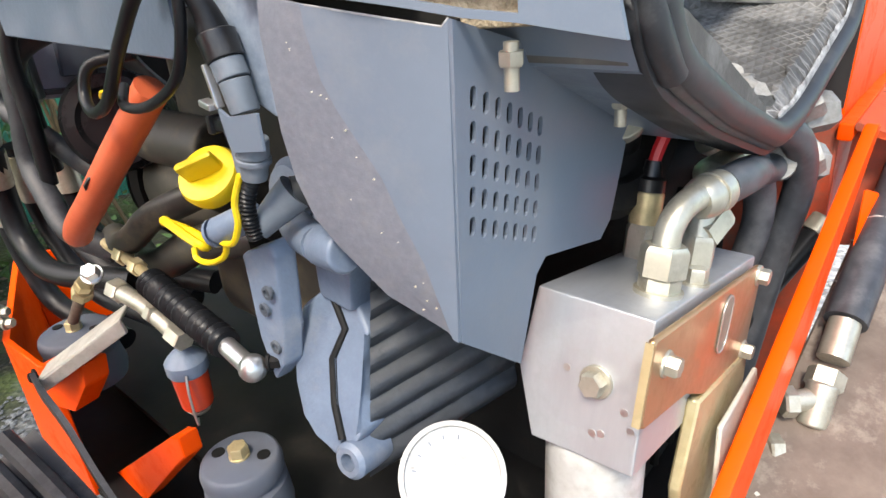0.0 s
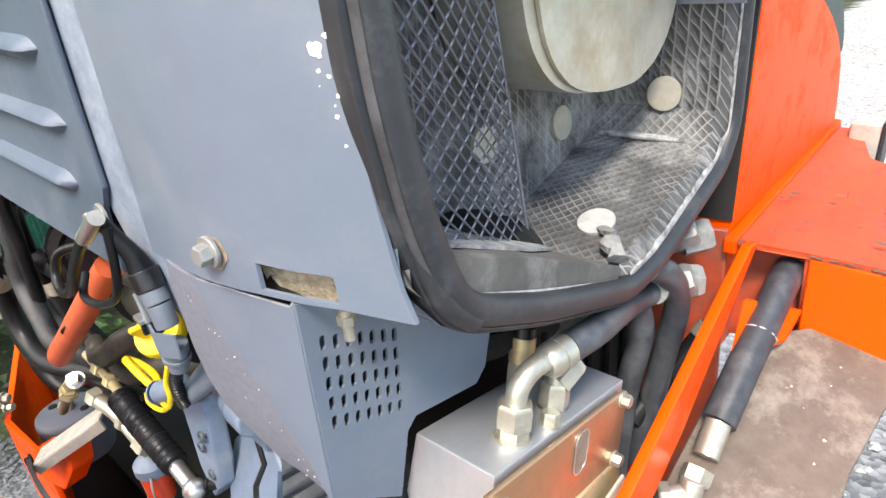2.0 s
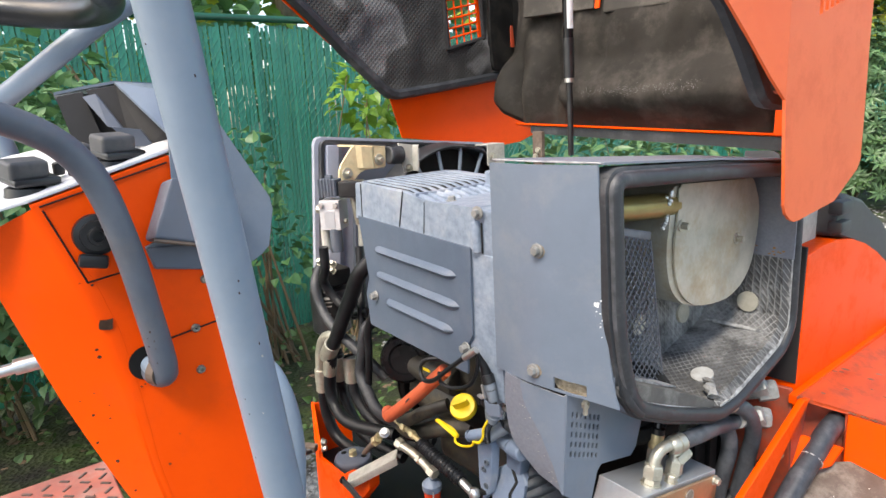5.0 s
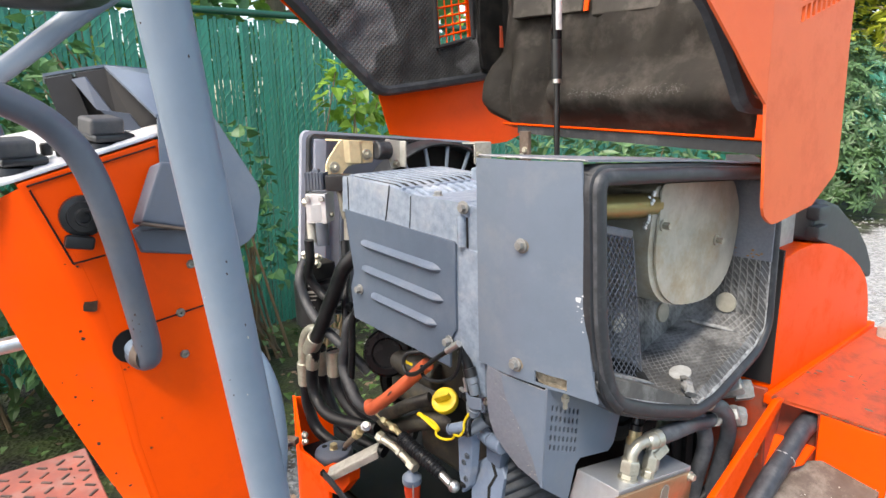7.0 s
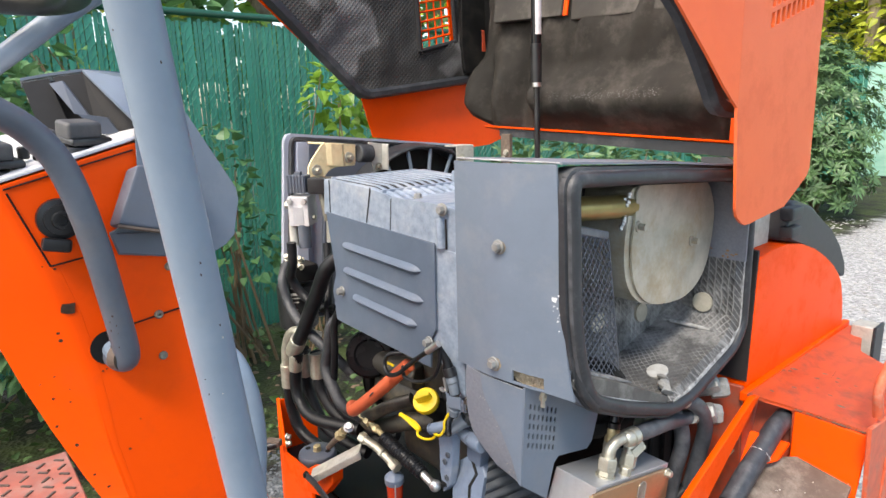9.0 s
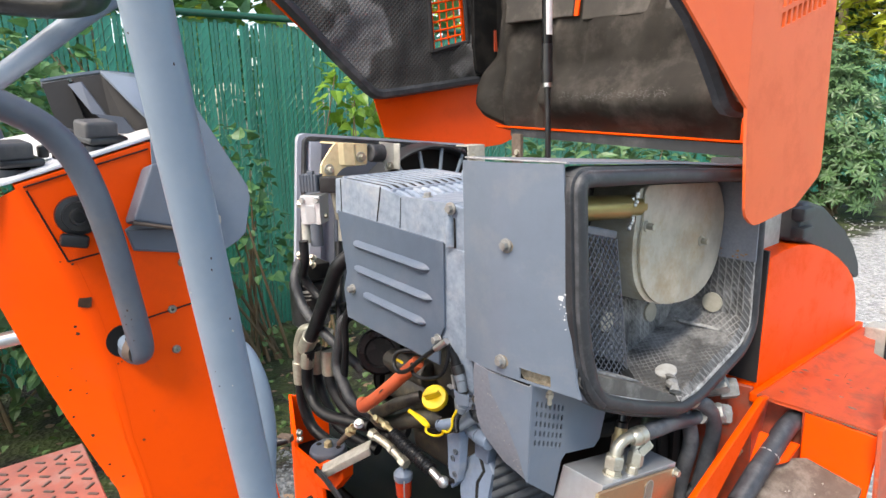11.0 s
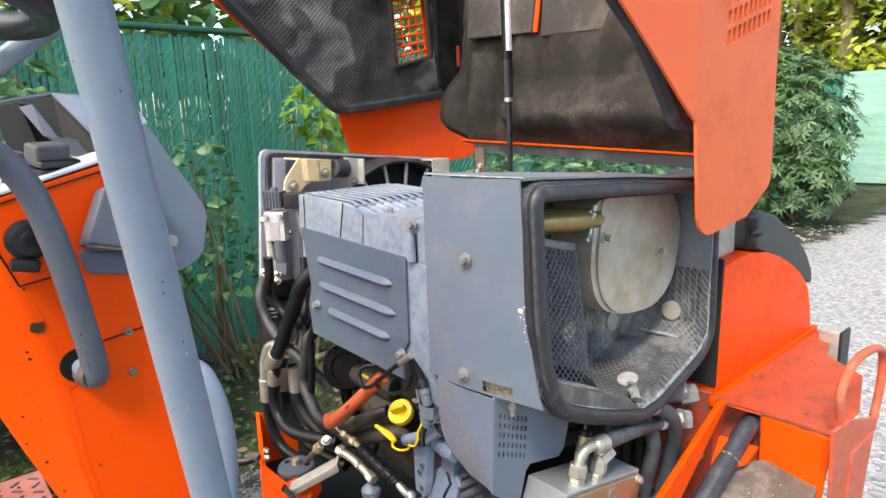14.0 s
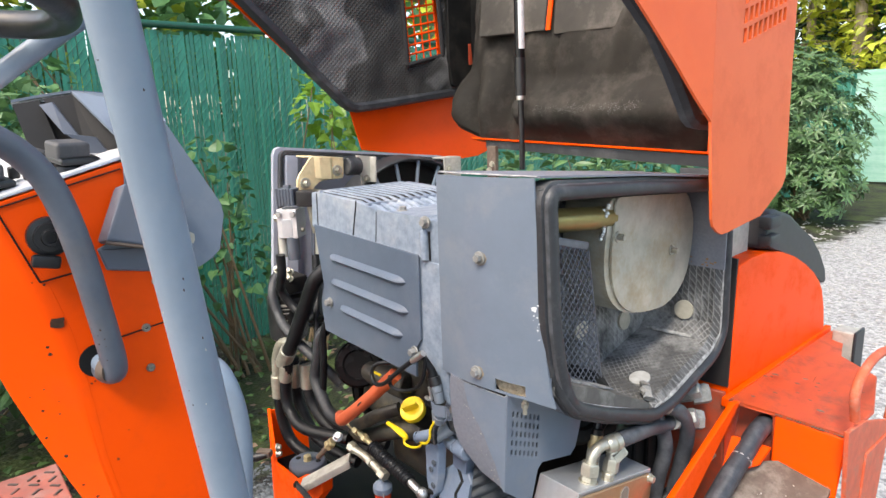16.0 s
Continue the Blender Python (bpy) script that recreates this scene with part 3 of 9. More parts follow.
def leaf_cloud(centres, count, length, width, seed, shape=0, droop=0.3, outward=None):
    """Leaves spread over ellipsoid shells: centres is a list of (centre, radii)."""
    rnd = random.Random(seed)
    bm = bmesh.new()
    vol = [r[0] * r[1] + r[1] * r[2] + r[0] * r[2] for _, r in centres]
    for (c, r), v in zip(centres, vol):
        for k in range(int(count * v / sum(vol))):
            th, ph = rnd.uniform(0, 6.283), math.acos(rnd.uniform(-0.75, 1))
            k2 = rnd.uniform(0.55, 1.0) ** 0.6
            dv = V(math.sin(ph) * math.cos(th), math.sin(ph) * math.sin(th), math.cos(ph))
            p = Vector(c) + V(dv.x * r[0], dv.y * r[1], dv.z * r[2]) * k2
            if p.z < 0.03:
                continue
            d = (dv + V(rnd.gauss(0, 0.6), rnd.gauss(0, 0.6), rnd.gauss(-droop, 0.4))).normalized()
            nn = (V(rnd.gauss(0, 0.5), rnd.gauss(0, 0.5), 1.0) + dv * 0.5).normalized()
            if abs(d.dot(nn)) > 0.95:
                nn = V(1, 0, 0.2)
            sz = rnd.uniform(0.6, 1.25)
            leaf_mesh(bm, p, d, nn, length * sz, width * sz, shape=shape)
    return bm


def leaf_whorls(centres, count, length, width, seed, leaves=8):
    """Rosettes of long leaves round shoot tips, spread over ellipsoid shells."""
    rnd = random.Random(seed)
    bm = bmesh.new()
    vol = [r[0] * r[1] + r[1] * r[2] + r[0] * r[2] for _, r in centres]
    for (c, r), v in zip(centres, vol):
        for k in range(int(count * v / sum(vol))):
            th, ph = rnd.uniform(0, 6.283), math.acos(rnd.uniform(-0.75, 1))
            dv = V(math.sin(ph) * math.cos(th), math.sin(ph) * math.sin(th), math.cos(ph))
            p = Vector(c) + V(dv.x * r[0], dv.y * r[1], dv.z * r[2]) * rnd.uniform(0.6, 1.05)
            if p.z < 0.1:
                continue
            tip = (dv + V(rnd.gauss(0, 0.25), rnd.gauss(0, 0.25), 0.7)).normalized()
            q = align(tip)
            turn, spread = rnd.uniform(0, 6.283), rnd.uniform(0.05, 0.55)
            for j in range(leaves):
                a = turn + 6.283 * j / leaves + rnd.gauss(0, 0.12)
                d = (q @ V(math.cos(a), math.sin(a), spread + rnd.gauss(0, 0.15))).normalized()
                sz = rnd.uniform(0.7, 1.15)
                leaf_mesh(bm, p + d * 0.012, d, tip, length * sz, width * sz, shape=0)
    return bm


def stems(root, tips, r0, seed, mat, parent, name="stem"):
    rnd = random.Random(seed)
    bm = bmesh.new()
    for t in tips:
        a, b = Vector(root) + V(rnd.uniform(-.12, .12), rnd.uniform(-.12, .12), 0), Vector(t)
        mid = a.lerp(b, 0.5) + V(rnd.gauss(0, .06), rnd.gauss(0, .06), rnd.gauss(0.05, .04))
        add_tube(bm, [a, mid, b], r0, 6, True, 5, radii=lambda u: r0 * (1 - 0.7 * u))
    return part(name, bm, mat, parent, "thin brown branching stems", kind="stuff")


def shrub(name, root, centres, count, length, width, leaf, label, seed, shape=0, droop=0.3, r0=0.012):
    ob = thing(name, root, label, "shrub")
    rnd = random.Random(seed)
    tips = [Vector(c) + V(rnd.gauss(0, r[0] * .4), rnd.gauss(0, r[1] * .4), r[2] * rnd.uniform(-.2, .7)) for c, r in centres for _ in range(4)]
    stems(root, tips, r0, seed, TWIG, ob)
    part("foliage", leaf_cloud(centres, count, length, width, seed, shape, droop), leaf, ob, smooth=False)
    return ob


# ---------- the grey air-box housing with its seal ----------
def panel_y(x, z):
    """The side sheet: flat near the engine, then swept back to the seal, more so at the foot."""
    return (0.17 + (1.53 - z) * 0.36) * (x + math.sqrt(x * x + 0.0003)) - 0.0015


housing = thing("air_box_housing", (0.0, 0.25, 1.2), "grey painted sheet steel air-box housing, open towards the rear", "housing")


def housing_sheet():
    """Front and back skins over a grid of columns and heights, with the cut-out left open."""
    bm = bmesh.new()
    xs = [-0.077, -0.05, -0.03, -0.015, 0.0, 0.013, 0.027, 0.048, 0.069, 0.083, 0.0985]
    ks = [0, 0.011, 0.066, 0.12, 0.2, 0.3, 0.42, 0.55, 0.8, 1.0]
    def P(x, k, d):
        bot, top = float(np.interp(x, (-0.077, -0.027, 0.0, 0.012, 0.025, 0.054, 0.069, 0.0985), (1.2265, 1.2240, 1.2225, 1.2205, 1.2180, 1.2110, 1.2092, 1.2002))), 1.546
        z = bot + (top - bot) * k
        edge = float(np.interp(z, (1.20, 1.22, 1.25, 1.29, 1.35, 1.43, 1.54), (0.1075, 0.1035, 0.1005, 0.0980, 0.0958, 0.0945, 0.0932)))
        if x > 0.069:
            x = 0.069 + (x - 0.069) * (edge - 0.069) / 0.0295
        return V(x, panel_y(x, z) + d, z)
    skins = [[[bm.verts.new(P(x, k, d)) for x in xs] for k in ks] for d in (0.0, 0.003)]
    gone = {(1, 6), (1, 7)}
    cells = {(j, i) for j in range(len(ks) - 1) for i in range(len(xs) - 1)} - gone
    a, b = skins
    for j, i in cells:
        for g in (a, b):
            bm.faces.new((g[j][i], g[j][i + 1], g[j + 1][i + 1], g[j + 1][i]))
        for (dj, di), (p, q) in (((-1, 0), ((j, i), (j, i + 1))), ((1, 0), ((j + 1, i), (j + 1, i + 1))), ((0, -1), ((j, i), (j + 1, i))), ((0, 1), ((j, i + 1), (j + 1, i + 1)))):
            if (j + dj, i + di) not in cells:
                bm.faces.new((a[p[0]][p[1]], a[q[0]][q[1]], b[q[0]][q[1]], b[p[0]][p[1]]))
    return bm


side = part("side_panel", housing_sheet(), GREY, housing, "flat grey painted side panel with scuffed edge")
rnd = random.Random(21)
for k in range(9):
    cx, cz, r = (0.086, 1.356, 0.0050) if k == 0 else (0.089 + rnd.gauss(0, 0.003), 1.345 + rnd.gauss(0, 0.022), rnd.uniform(0.0005, 0.0018))
    bm = bmesh.new()
    ring = []
    for i in range(14):
        a = 6.283 * i / 14
        rr = r * rnd.uniform(0.55, 1.15)
        x, z = cx + rr * 0.8 * math.cos(a), cz + rr * math.sin(a)
        ring.append((x, panel_y(x, z) - 0.0006, z))
    add_prism(bm, ring, (0, 0.0004, 0))
    part("paint_chip", bm, PLATE_GREY, housing, "chipped white primer spot" if k == 0 else "", smooth=False)
bm = bmesh.new()
add_prism(bm, [(-0.076, 0.003, 1.5485), (0.098, 0.036, 1.546), (0.11, 0.30, 1.528), (0.11, 0.56, 1.503), (-0.10, 0.56, 1.503), (-0.10, 0.10, 1.54)], (0, 0, 0.003))
part("top_panel", bm, GREY_WORN, housing, "grey top sheet with worn edge")
tube("worn_top_edge", [(-0.074, 0.0015, 1.5505), (-0.02, 0.0035, 1.5500), (0.03, 0.0165, 1.5492), (0.094, 0.035, 1.5480)], 0.0011, GASKET, housing, "bright worn edge of the top sheet", 6, False)
bm = bmesh.new()
add_box(bm, (0.046, 0.050, 1.222), (0.080, 0.016, 0.032), Matrix.Rotation(radians(28), 3, "Z"), 0.003)
part("foam_block", bm, SPONGE, housing, "coarse tan open-cell foam behind the cut-out")
for x, z in ((0.0005, 1.245), (0.0105, 1.427)):
    bolt(housing, (x, panel_y(x, z) - 0.0015, z), (0.1, -1, 0), 0.0118, 0.0075, 0.0102, BOLT_GREY, label="dull steel bolt with a washer")
    bm = bmesh.new()
    bits = random.Random(int(z * 1000))
    ring = [(x + r * math.cos(a), z - 0.001 + r * math.sin(a)) for r, a in [(bits.uniform(0.0103, 0.0121) if z < 1.3 else bits.uniform(0.0100, 0.0108), 6.283 * i / 18) for i in range(18)]]
    add_prism(bm, [(u, panel_y(u, w) - 0.0006, w) for u, w in ring], (0, 0.0004, 0))
    part("rust_ring", bm, RUST_RING, housing, "tan rusty ring round the bolt", smooth=False)

OPEN_OUT = [(0.106, 0.047, 1.5265), (0.106, 0.30, 1.511), (0.106, 0.575, 1.488), (0.106, 0.590, 1.40), (0.106, 0.597, 1.185), (0.108, 0.560, 1.145), (0.108, 0.40, 1.094), (0.108, 0.335, 1.090), (0.108, 0.20, 1.140), (0.108, 0.114, 1.180), (0.108, 0.091, 1.203), (0.107, 0.070, 1.262), (0.106, 0.058, 1.333)]
bm = bmesh.new()
path = rounded(OPEN_OUT, 0.022, 5)
sweep_section(bm, path, [(0.0150, -0.032), (0.0155, -0.007), (0.0148, -0.0030), (0.0098, -0.0018), (0.0088, 0.0020), (0.0068, 0.0058), (0.0020, 0.0085), (-0.0050, 0.0090), (-0.0105, 0.0062), (-0.0130, 0.0010), (-0.0125, -0.0060), (0.0, -0.020)], closed=True)
seal = part("seal", bm, RUBBER, housing, "thick black rubber edge seal, dusty")
bm = bmesh.new()
sweep_section(bm, path, [(0.0104, -0.0012), (0.0104, 0.0016), (0.0084, 0.0044), (0.0080, 0.0010)], closed=True)
part("worn_bead", bm, GASKET_DULL, seal, "dusty worn bead along the seal's corner")
# scraped dusty slope from the seal down-right to the foam
MOUTH = [(0.345, 1.1035), (0.400, 1.107), (0.480, 1.132), (0.548, 1.154), (0.581, 1.188), (0.583, 1.300), (0.578, 1.440)]
FOAM_EDGE = [(0.335, 1.1020), (0.385, 1.1205), (0.455, 1.1440), (0.538, 1.1680), (0.5715, 1.206), (0.5715, 1.300), (0.5705, 1.440)]
bm = bmesh.new()
a_run, b_run = spline([V(0.107, y, z) for y, z in MOUTH], 8), spline([V(0.0955, y, z) for y, z in FOAM_EDGE], 8)
rings = []
for p, q in zip(a_run, b_run):
    lift = V(0.0, -0.0016, 0.0016)
    mid_ = p.lerp(q, 0.5) + V(0.002, -0.0015, 0.002) * (0.6 + noise.noise(p * 90))
    far_ = q + lift + V(-0.004 - 0.005 * noise.noise(q * 60), 0, 0)
    rings.append([p, mid_, q + lift, far_, far_ - lift * 1.6, q - lift, p - lift])
add_rings(bm, rings)
part("foam_slope", bm, FOAM, housing, "grimy foam slope inside the seal")
bm = bmesh.new()
rings = []
for p, q in zip(a_run, b_run):
    w = 0.32 + 0.2 * noise.noise(p * 70)
    e0, e1 = p + V(0.0006, -0.0012, 0.0014), p.lerp(q, max(0.1, w)) + V(0.0022, -0.0024, 0.0032)
    rings.append([e0, e0.lerp(e1, 0.5) + V(0.001, -0.0006, 0.0008), e1, e1 - V(0, -0.001, 0.002), e0 - V(0, -0.001, 0.002)])
add_rings(bm, rings)
part("dusty_strip", bm, SCRAPED, housing, "white scraped dusty metal strip inside the seal")
bm = bmesh.new()
add_tube(bm, [(0.101, 0.115, 1.192), (0.101, 0.194, 1.157), (0.101, 0.296, 1.116), (0.101, 0.345, 1.099)], 0.0013, 6, True, 6)
part("dusty_lip", bm, GASKET, seal, "thin pale dusty lip")
bm = bmesh.new()
add_tube(bm, [(0.0965, 0.046, 1.53), (0.0975, 0.050, 1.43), (0.0985, 0.057, 1.35), (0.1005, 0.064, 1.29), (0.1030, 0.071, 1.25), (0.1060, 0.079, 1.22), (0.1085, 0.089, 1.198), (0.1085, 0.110, 1.178)], 0.0078, 10, True, 6)
part("seal_flange", bm, RUBBER, seal, "rubber flange tucked behind the panel edge")
bm = bmesh.new()
right = [p for p in path if p.y > 0.55 and p.z > 1.13]
sweep_section(bm, [p + V(-0.03, 0, 0) for p in right], [(0.010, -0.060), (0.028, -0.060), (0.030, -0.01), (0.022, 0.004), (0.012, 0.006)])
part("outer_trim", bm, RUBBER, housing, "black rubber trim outside the seal")

INNER = [(0.064, 1.512), (0.064, 1.222), (0.092, 1.185), (0.25, 1.110), (0.33, 1.100), (0.43, 1.135), (0.545, 1.168), (0.574, 1.205), (0.574, 1.475)]
bm = bmesh.new()
mid = V(0, 0.32, 1.30)
rings = []
for x, k in ((0.104, 1.0), (-0.054, 1.0)):
    rings.append([bm.verts.new((min(x, 0.094) if i > 3 else x, mid.y + (y - mid.y) * k, mid.z + (z - mid.z) * k)) for i, (y, z) in enumerate(INNER)])
n = len(INNER)
for i in range(n):
    bm.faces.new((rings[0][i], rings[0][(i + 1) % n], rings[1][(i + 1) % n], rings[1][i]))
bm.faces.new(rings[1])
part("lining", bm, FOAM, housing, "quilted black foam lining under grey dust")
bm = bmesh.new()
outer = [[bm.verts.new((min(x, 0.090) if i > 3 else x, mid.y + (y - mid.y) * 1.02, mid.z + (z - mid.z) * 1.02)) for i, (y, z) in enumerate(INNER)] for x in (-0.078, 0.102)]
for i in range(n):
    bm.faces.new((outer[0][i], outer[0][(i + 1) % n], outer[1][(i + 1) % n], outer[1][i]))
bm.faces.new(outer[0][::-1])
part("outer_shell", bm, GREY, housing, "grey painted sheet shell round the foam", smooth=False)
# step across the floor of the box
bm = bmesh.new()
add_prism(bm, rounded([(0.098, 0.082, 1.185), (0.098, 0.292, 1.098), (0.098, 0.335, 1.099), (0.098, 0.342, 1.110), (0.098, 0.275, 1.1445), (0.098, 0.214, 1.1735), (0.098, 0.151, 1.2025), (0.098, 0.109, 1.2195), (0.098, 0.082, 1.230)], 0.008, 3), (-0.16, 0.0, 0.0), 0.002)
for v in bm.verts:
    v.co += V(0, 0, 0.003 * noise.noise(v.co * 45))
part("foam_step", bm, STEP_FOAM, housing, "grimy dark foam lip along the floor")
bm = bmesh.new()
add_prism(bm, [(0.070, 0.115, 1.2190), (0.074, 0.165, 1.1975), (0.070, 0.235, 1.1650), (0.054, 0.290, 1.1390), (-0.02, 0.290, 1.1390), (-0.03, 0.115, 1.2190)], (0, 0.0010, 0.0022))
part("floor_plate", bm, SCRAPED, housing, "dusty grey painted floor plate under the guard")
tube("dusty_fold", [(-0.03, 0.534, 1.1785), (0.0, 0.541, 1.1770), (0.04, 0.549, 1.1745), (0.085, 0.553, 1.1725)], 0.0042, SCRAPED, housing, "pale dusty fold in the foam", 8)
for p, n in (((0.041, 0.397, 1.1245), (0, -0.35, 1)), ((0.033, 0.569, 1.222), (0.1, -1, 0.1)), ((-0.051, 0.479, 1.201), (1, 0, 0.1)), ((-0.051, 0.332, 1.215), (1, 0, 0))):
    bm = bmesh.new()
    add_lathe(bm, p, n, [(-0.003, 0.02), (0.002, 0.02), (0.003, 0.018), (0.002, 0.005), (0.0025, 0.0)], 24)
    part("fixing_disc", bm, WHITE if p[1] == 0.397 else DUST_DISC, housing, "round pale foam fixing disc")
bm = bmesh.new()
add_box(bm, (0.02, 0.570, 1.395), (0.185, 0.004, 0.15))
part("inner_wall", bm, GREY_WORN, housing, "grey painted inner wall with rust near its edge")
rnd = random.Random(8)
for k in range(16):
    c, r = V(rnd.uniform(-0.01, 0.095), 0.5675, 1.324 + abs(rnd.gauss(0, 0.016))), rnd.uniform(0.0006, 0.0024)
    bm = bmesh.new()
    add_prism(bm, [c + V(r * rnd.uniform(0.7, 1.9) * math.cos(a), 0, r * rnd.uniform(0.5, 1.2) * math.sin(a)) for a in [6.283 * i / 8 for i in range(8)]], (0, 0.0006, 0))
    part("rust_spot", bm, RUST_FRESH, housing, "orange-brown rust spot" if k == 0 else "", smooth=False)
random.seed(5)
bm = bmesh.new()
add_tube(bm, [(0.092, 0.346, 1.116), (0.083, 0.356, 1.123), (0.074, 0.363, 1.125)], 0.0085, 12, True, 8)
for v in bm.verts:
    v.co += Vector((noise.noise(v.co * 90), noise.noise(v.co * 90 + V(5, 0, 0)), noise.noise(v.co * 90 + V(0, 7, 0)))) * 0.008
part("filler_lump", bm, FILLER, housing, "dried grey lump of filler")
bm = bmesh.new()
add_tube(bm, [(0.074, 0.372, 1.123), (0.064, 0.380, 1.124), (0.056, 0.384, 1.124)], 0.0062, 10, True, 6)
for v in bm.verts:
    v.co += Vector((noise.noise(v.co * 80), noise.noise(v.co * 80 + V(5, 0, 0)), noise.noise(v.co * 80 + V(0, 7, 0)))) * 0.006
part("filler_crumb", bm, FILLER, housing, "broken crumb of dried filler")

# muffler
muffler = thing("muffler", (0.0, 0.42, 1.30), "tarnished zinc-plated muffler drum inside the air box", "muffler")
OUT = [(0.292, 1.49), (0.293, 1.44), (0.284, 1.394), (0.285, 1.354), (0.298, 1.312), (0.328, 1.281), (0.364, 1.266), (0.41, 1.259), (0.467, 1.257), (0.522, 1.277), (0.549, 1.315), (0.562, 1.37), (0.564, 1.416), (0.550, 1.447), (0.53, 1.478)]
bm = bmesh.new()
add_prism(bm, rounded([(0.043, y, z) for y, z in OUT], 0.02, 3), (0.004, 0, 0), 0.0015, 1)
part("end_plate", bm, MUFFLER, muffler, "stained flat end plate")
bm = bmesh.new()
add_prism(bm, rounded([(-0.05, 0.385 + (y - 0.40) * 1.0, 1.375 + (z - 1.375) * 0.985) for y, z in OUT], 0.03, 3), (0.092, 0, 0), 0.012, 3)
part("drum", bm, MUFFLER, muffler)
for p in ((0.048, 0.301, 1.419), (0.048, 0.482, 1.366)):
    bolt(muffler, p, (1, 0, 0), 0.011, 0.012, 0.010)
bm = bmesh.new()
add_tube(bm, [(0.030, 0.072, 1.470), (0.030, 0.16, 1.464), (0.028, 0.30, 1.452)], 0.020, 18)
part("pipe", bm, PIPE, muffler, "olive zinc-coated pipe")
bm = bmesh.new()
for k in range(14):
    c = V(0.046 - k * 0.0005, 0.266, 1.478 - 0.0045 * k) + V(random.uniform(-.004, .004), random.uniform(-.003, .003), 0)
    bmesh.ops.create_icosphere(bm, subdivisions=1, radius=0.0045, matrix=Matrix.Translation(c))
part("weld_bead", bm, STEEL, muffler, "rough weld bead")


def mesh_guard():
    """A bent wire net: a wide face and a narrow return, with a folded cap on top."""
    g = thing("mesh_guard", (0.04, 0.22, 1.2), "woven grey wire mesh guard in the air box", "guard")
    rt, rb = V(0.044, 0.222, 1.408), V(0.026, 0.294, 1.142)
    lt, lb = V(0.088, 0.074, 1.446), V(0.062, 0.128, 1.205)
    bt, bb = V(-0.010, 0.232, 1.402), V(-0.028, 0.302, 1.138)
    bm = bmesh.new()
    def net(a0, a1, b0, b1, na, nb, out):
        def P(u, v):
            return a0.lerp(a1, v).lerp(b0.lerp(b1, v), u) + out * (0.002 * math.sin(v * 5))
        for k in range(-nb, na):
            for sg in (1, -1):
                u0, u1 = max(0, k / na), min(1, (k + nb) / na)
                v0, v1 = (u0 * na - k) / nb, (u1 * na - k) / nb
                if v1 - v0 < 0.01:
                    continue
                w0, w1 = (v0, v1) if sg > 0 else (1 - v0, 1 - v1)
                o = out * (0.0007 * sg)
                add_tube(bm, [P(u0, w0) + o, P((u0 + u1) / 2, (w0 + w1) / 2) + o, P(u1, w1) + o], 0.00095, 4, False, cap=False)
    net(lt, lb, rt, rb, 8, 15, V(0.9, -0.3, 0))
    net(rt, rb, bt, bb, 3, 15, V(0.2, 0.9, 0))
    part("wire_mesh", bm, DARK_WIRE, g, "diamond wire mesh")
    for name, a, b in (("edge_wire", rt, rb), ("edge_wire", lt, lb)):
        tube(name, [a, b], 0.0014, DARK_WIRE, g, "", 6, False)
    bm = bmesh.new()
    add_prism(bm, [lt, rt, bt, bt + (lt - rt)], V(0, 0.002, 0.013), 0.002, 1)
    part("top_cap", bm, DARK_WIRE, g, "folded grey cap strip")
    return g


mesh_guard()

# ---------- lower shield with slots ----------
shield = thing("slotted_shield", (0.0, 0.05, 1.1), "folded grey sheet metal shield with rows of slots", "shield")
def shield_y(x, z):
    return 0.024 + 0.35 * (x - 0.043) + 0.04 * (1.213 - z)


def on_shield(x, z, d=0.0):
    return V(x, shield_y(x, z) + d, z)


BEND = [(-0.0260, 1.2212), (-0.0260, 1.211), (-0.022, 1.186), (-0.016, 1.171), (-0.008, 1.156), (0.002, 1.137), (0.009, 1.115), (0.019, 1.089), (0.0300, 1.043)]
EDGE = [(-0.0560, 1.2265), (-0.0590, 1.208), (-0.0590, 1.180), (-0.0590, 1.156), (-0.0560, 1.130), (-0.0490, 1.107), (-0.0380, 1.091), (-0.0120, 1.061), (0.0270, 1.0385)]
bm = bmesh.new()
add_prism(bm, [on_shield(*BEND[0]), on_shield(0.0395, 1.2088), on_shield(0.0425, 1.2125), on_shield(0.033, 1.041)] + [on_shield(*p) for p in BEND[:0:-1]], (0, 0.0025, 0))
part("front_face", bm, GREY, shield)
bm = bmesh.new()
add_rings(bm, [[on_shield(*p), on_shield(*p).lerp(on_shield(*q, 0.009), 0.5) - V(0, 0.001, 0), on_shield(*q, 0.009), on_shield(*q, 0.0115), on_shield(*p, 0.0025)] for p, q in zip(BEND, EDGE)])
part("worn_edge_strip", bm, GREY_WORN, shield, "pitted and scuffed bent edge strip")
rnd = random.Random(77)
for k in range(18):
    i = rnd.randrange(1, 8)
    u = rnd.uniform(0.05, 0.75)
    p, q = on_shield(*BEND[i]).lerp(on_shield(*BEND[i + 1]), rnd.random()), on_shield(*EDGE[i], 0.009)
    c = p.lerp(q, u * 0.6) - V(0, 0.0012, 0)
    r = rnd.uniform(0.0002, 0.0006)
    bm = bmesh.new()
    add_prism(bm, [c + V(r * rnd.uniform(0.6, 1.3) * math.cos(a), 0.35 * r * math.cos(a), r * rnd.uniform(0.6, 1.4) * math.sin(a)) for a in [6.283 * j / 7 for j in range(7)]], (0, 0.0008, 0))
    part("paint_chip", bm, DUST_DISC, shield, "small bare pale pit" if k == 0 else "", smooth=False)
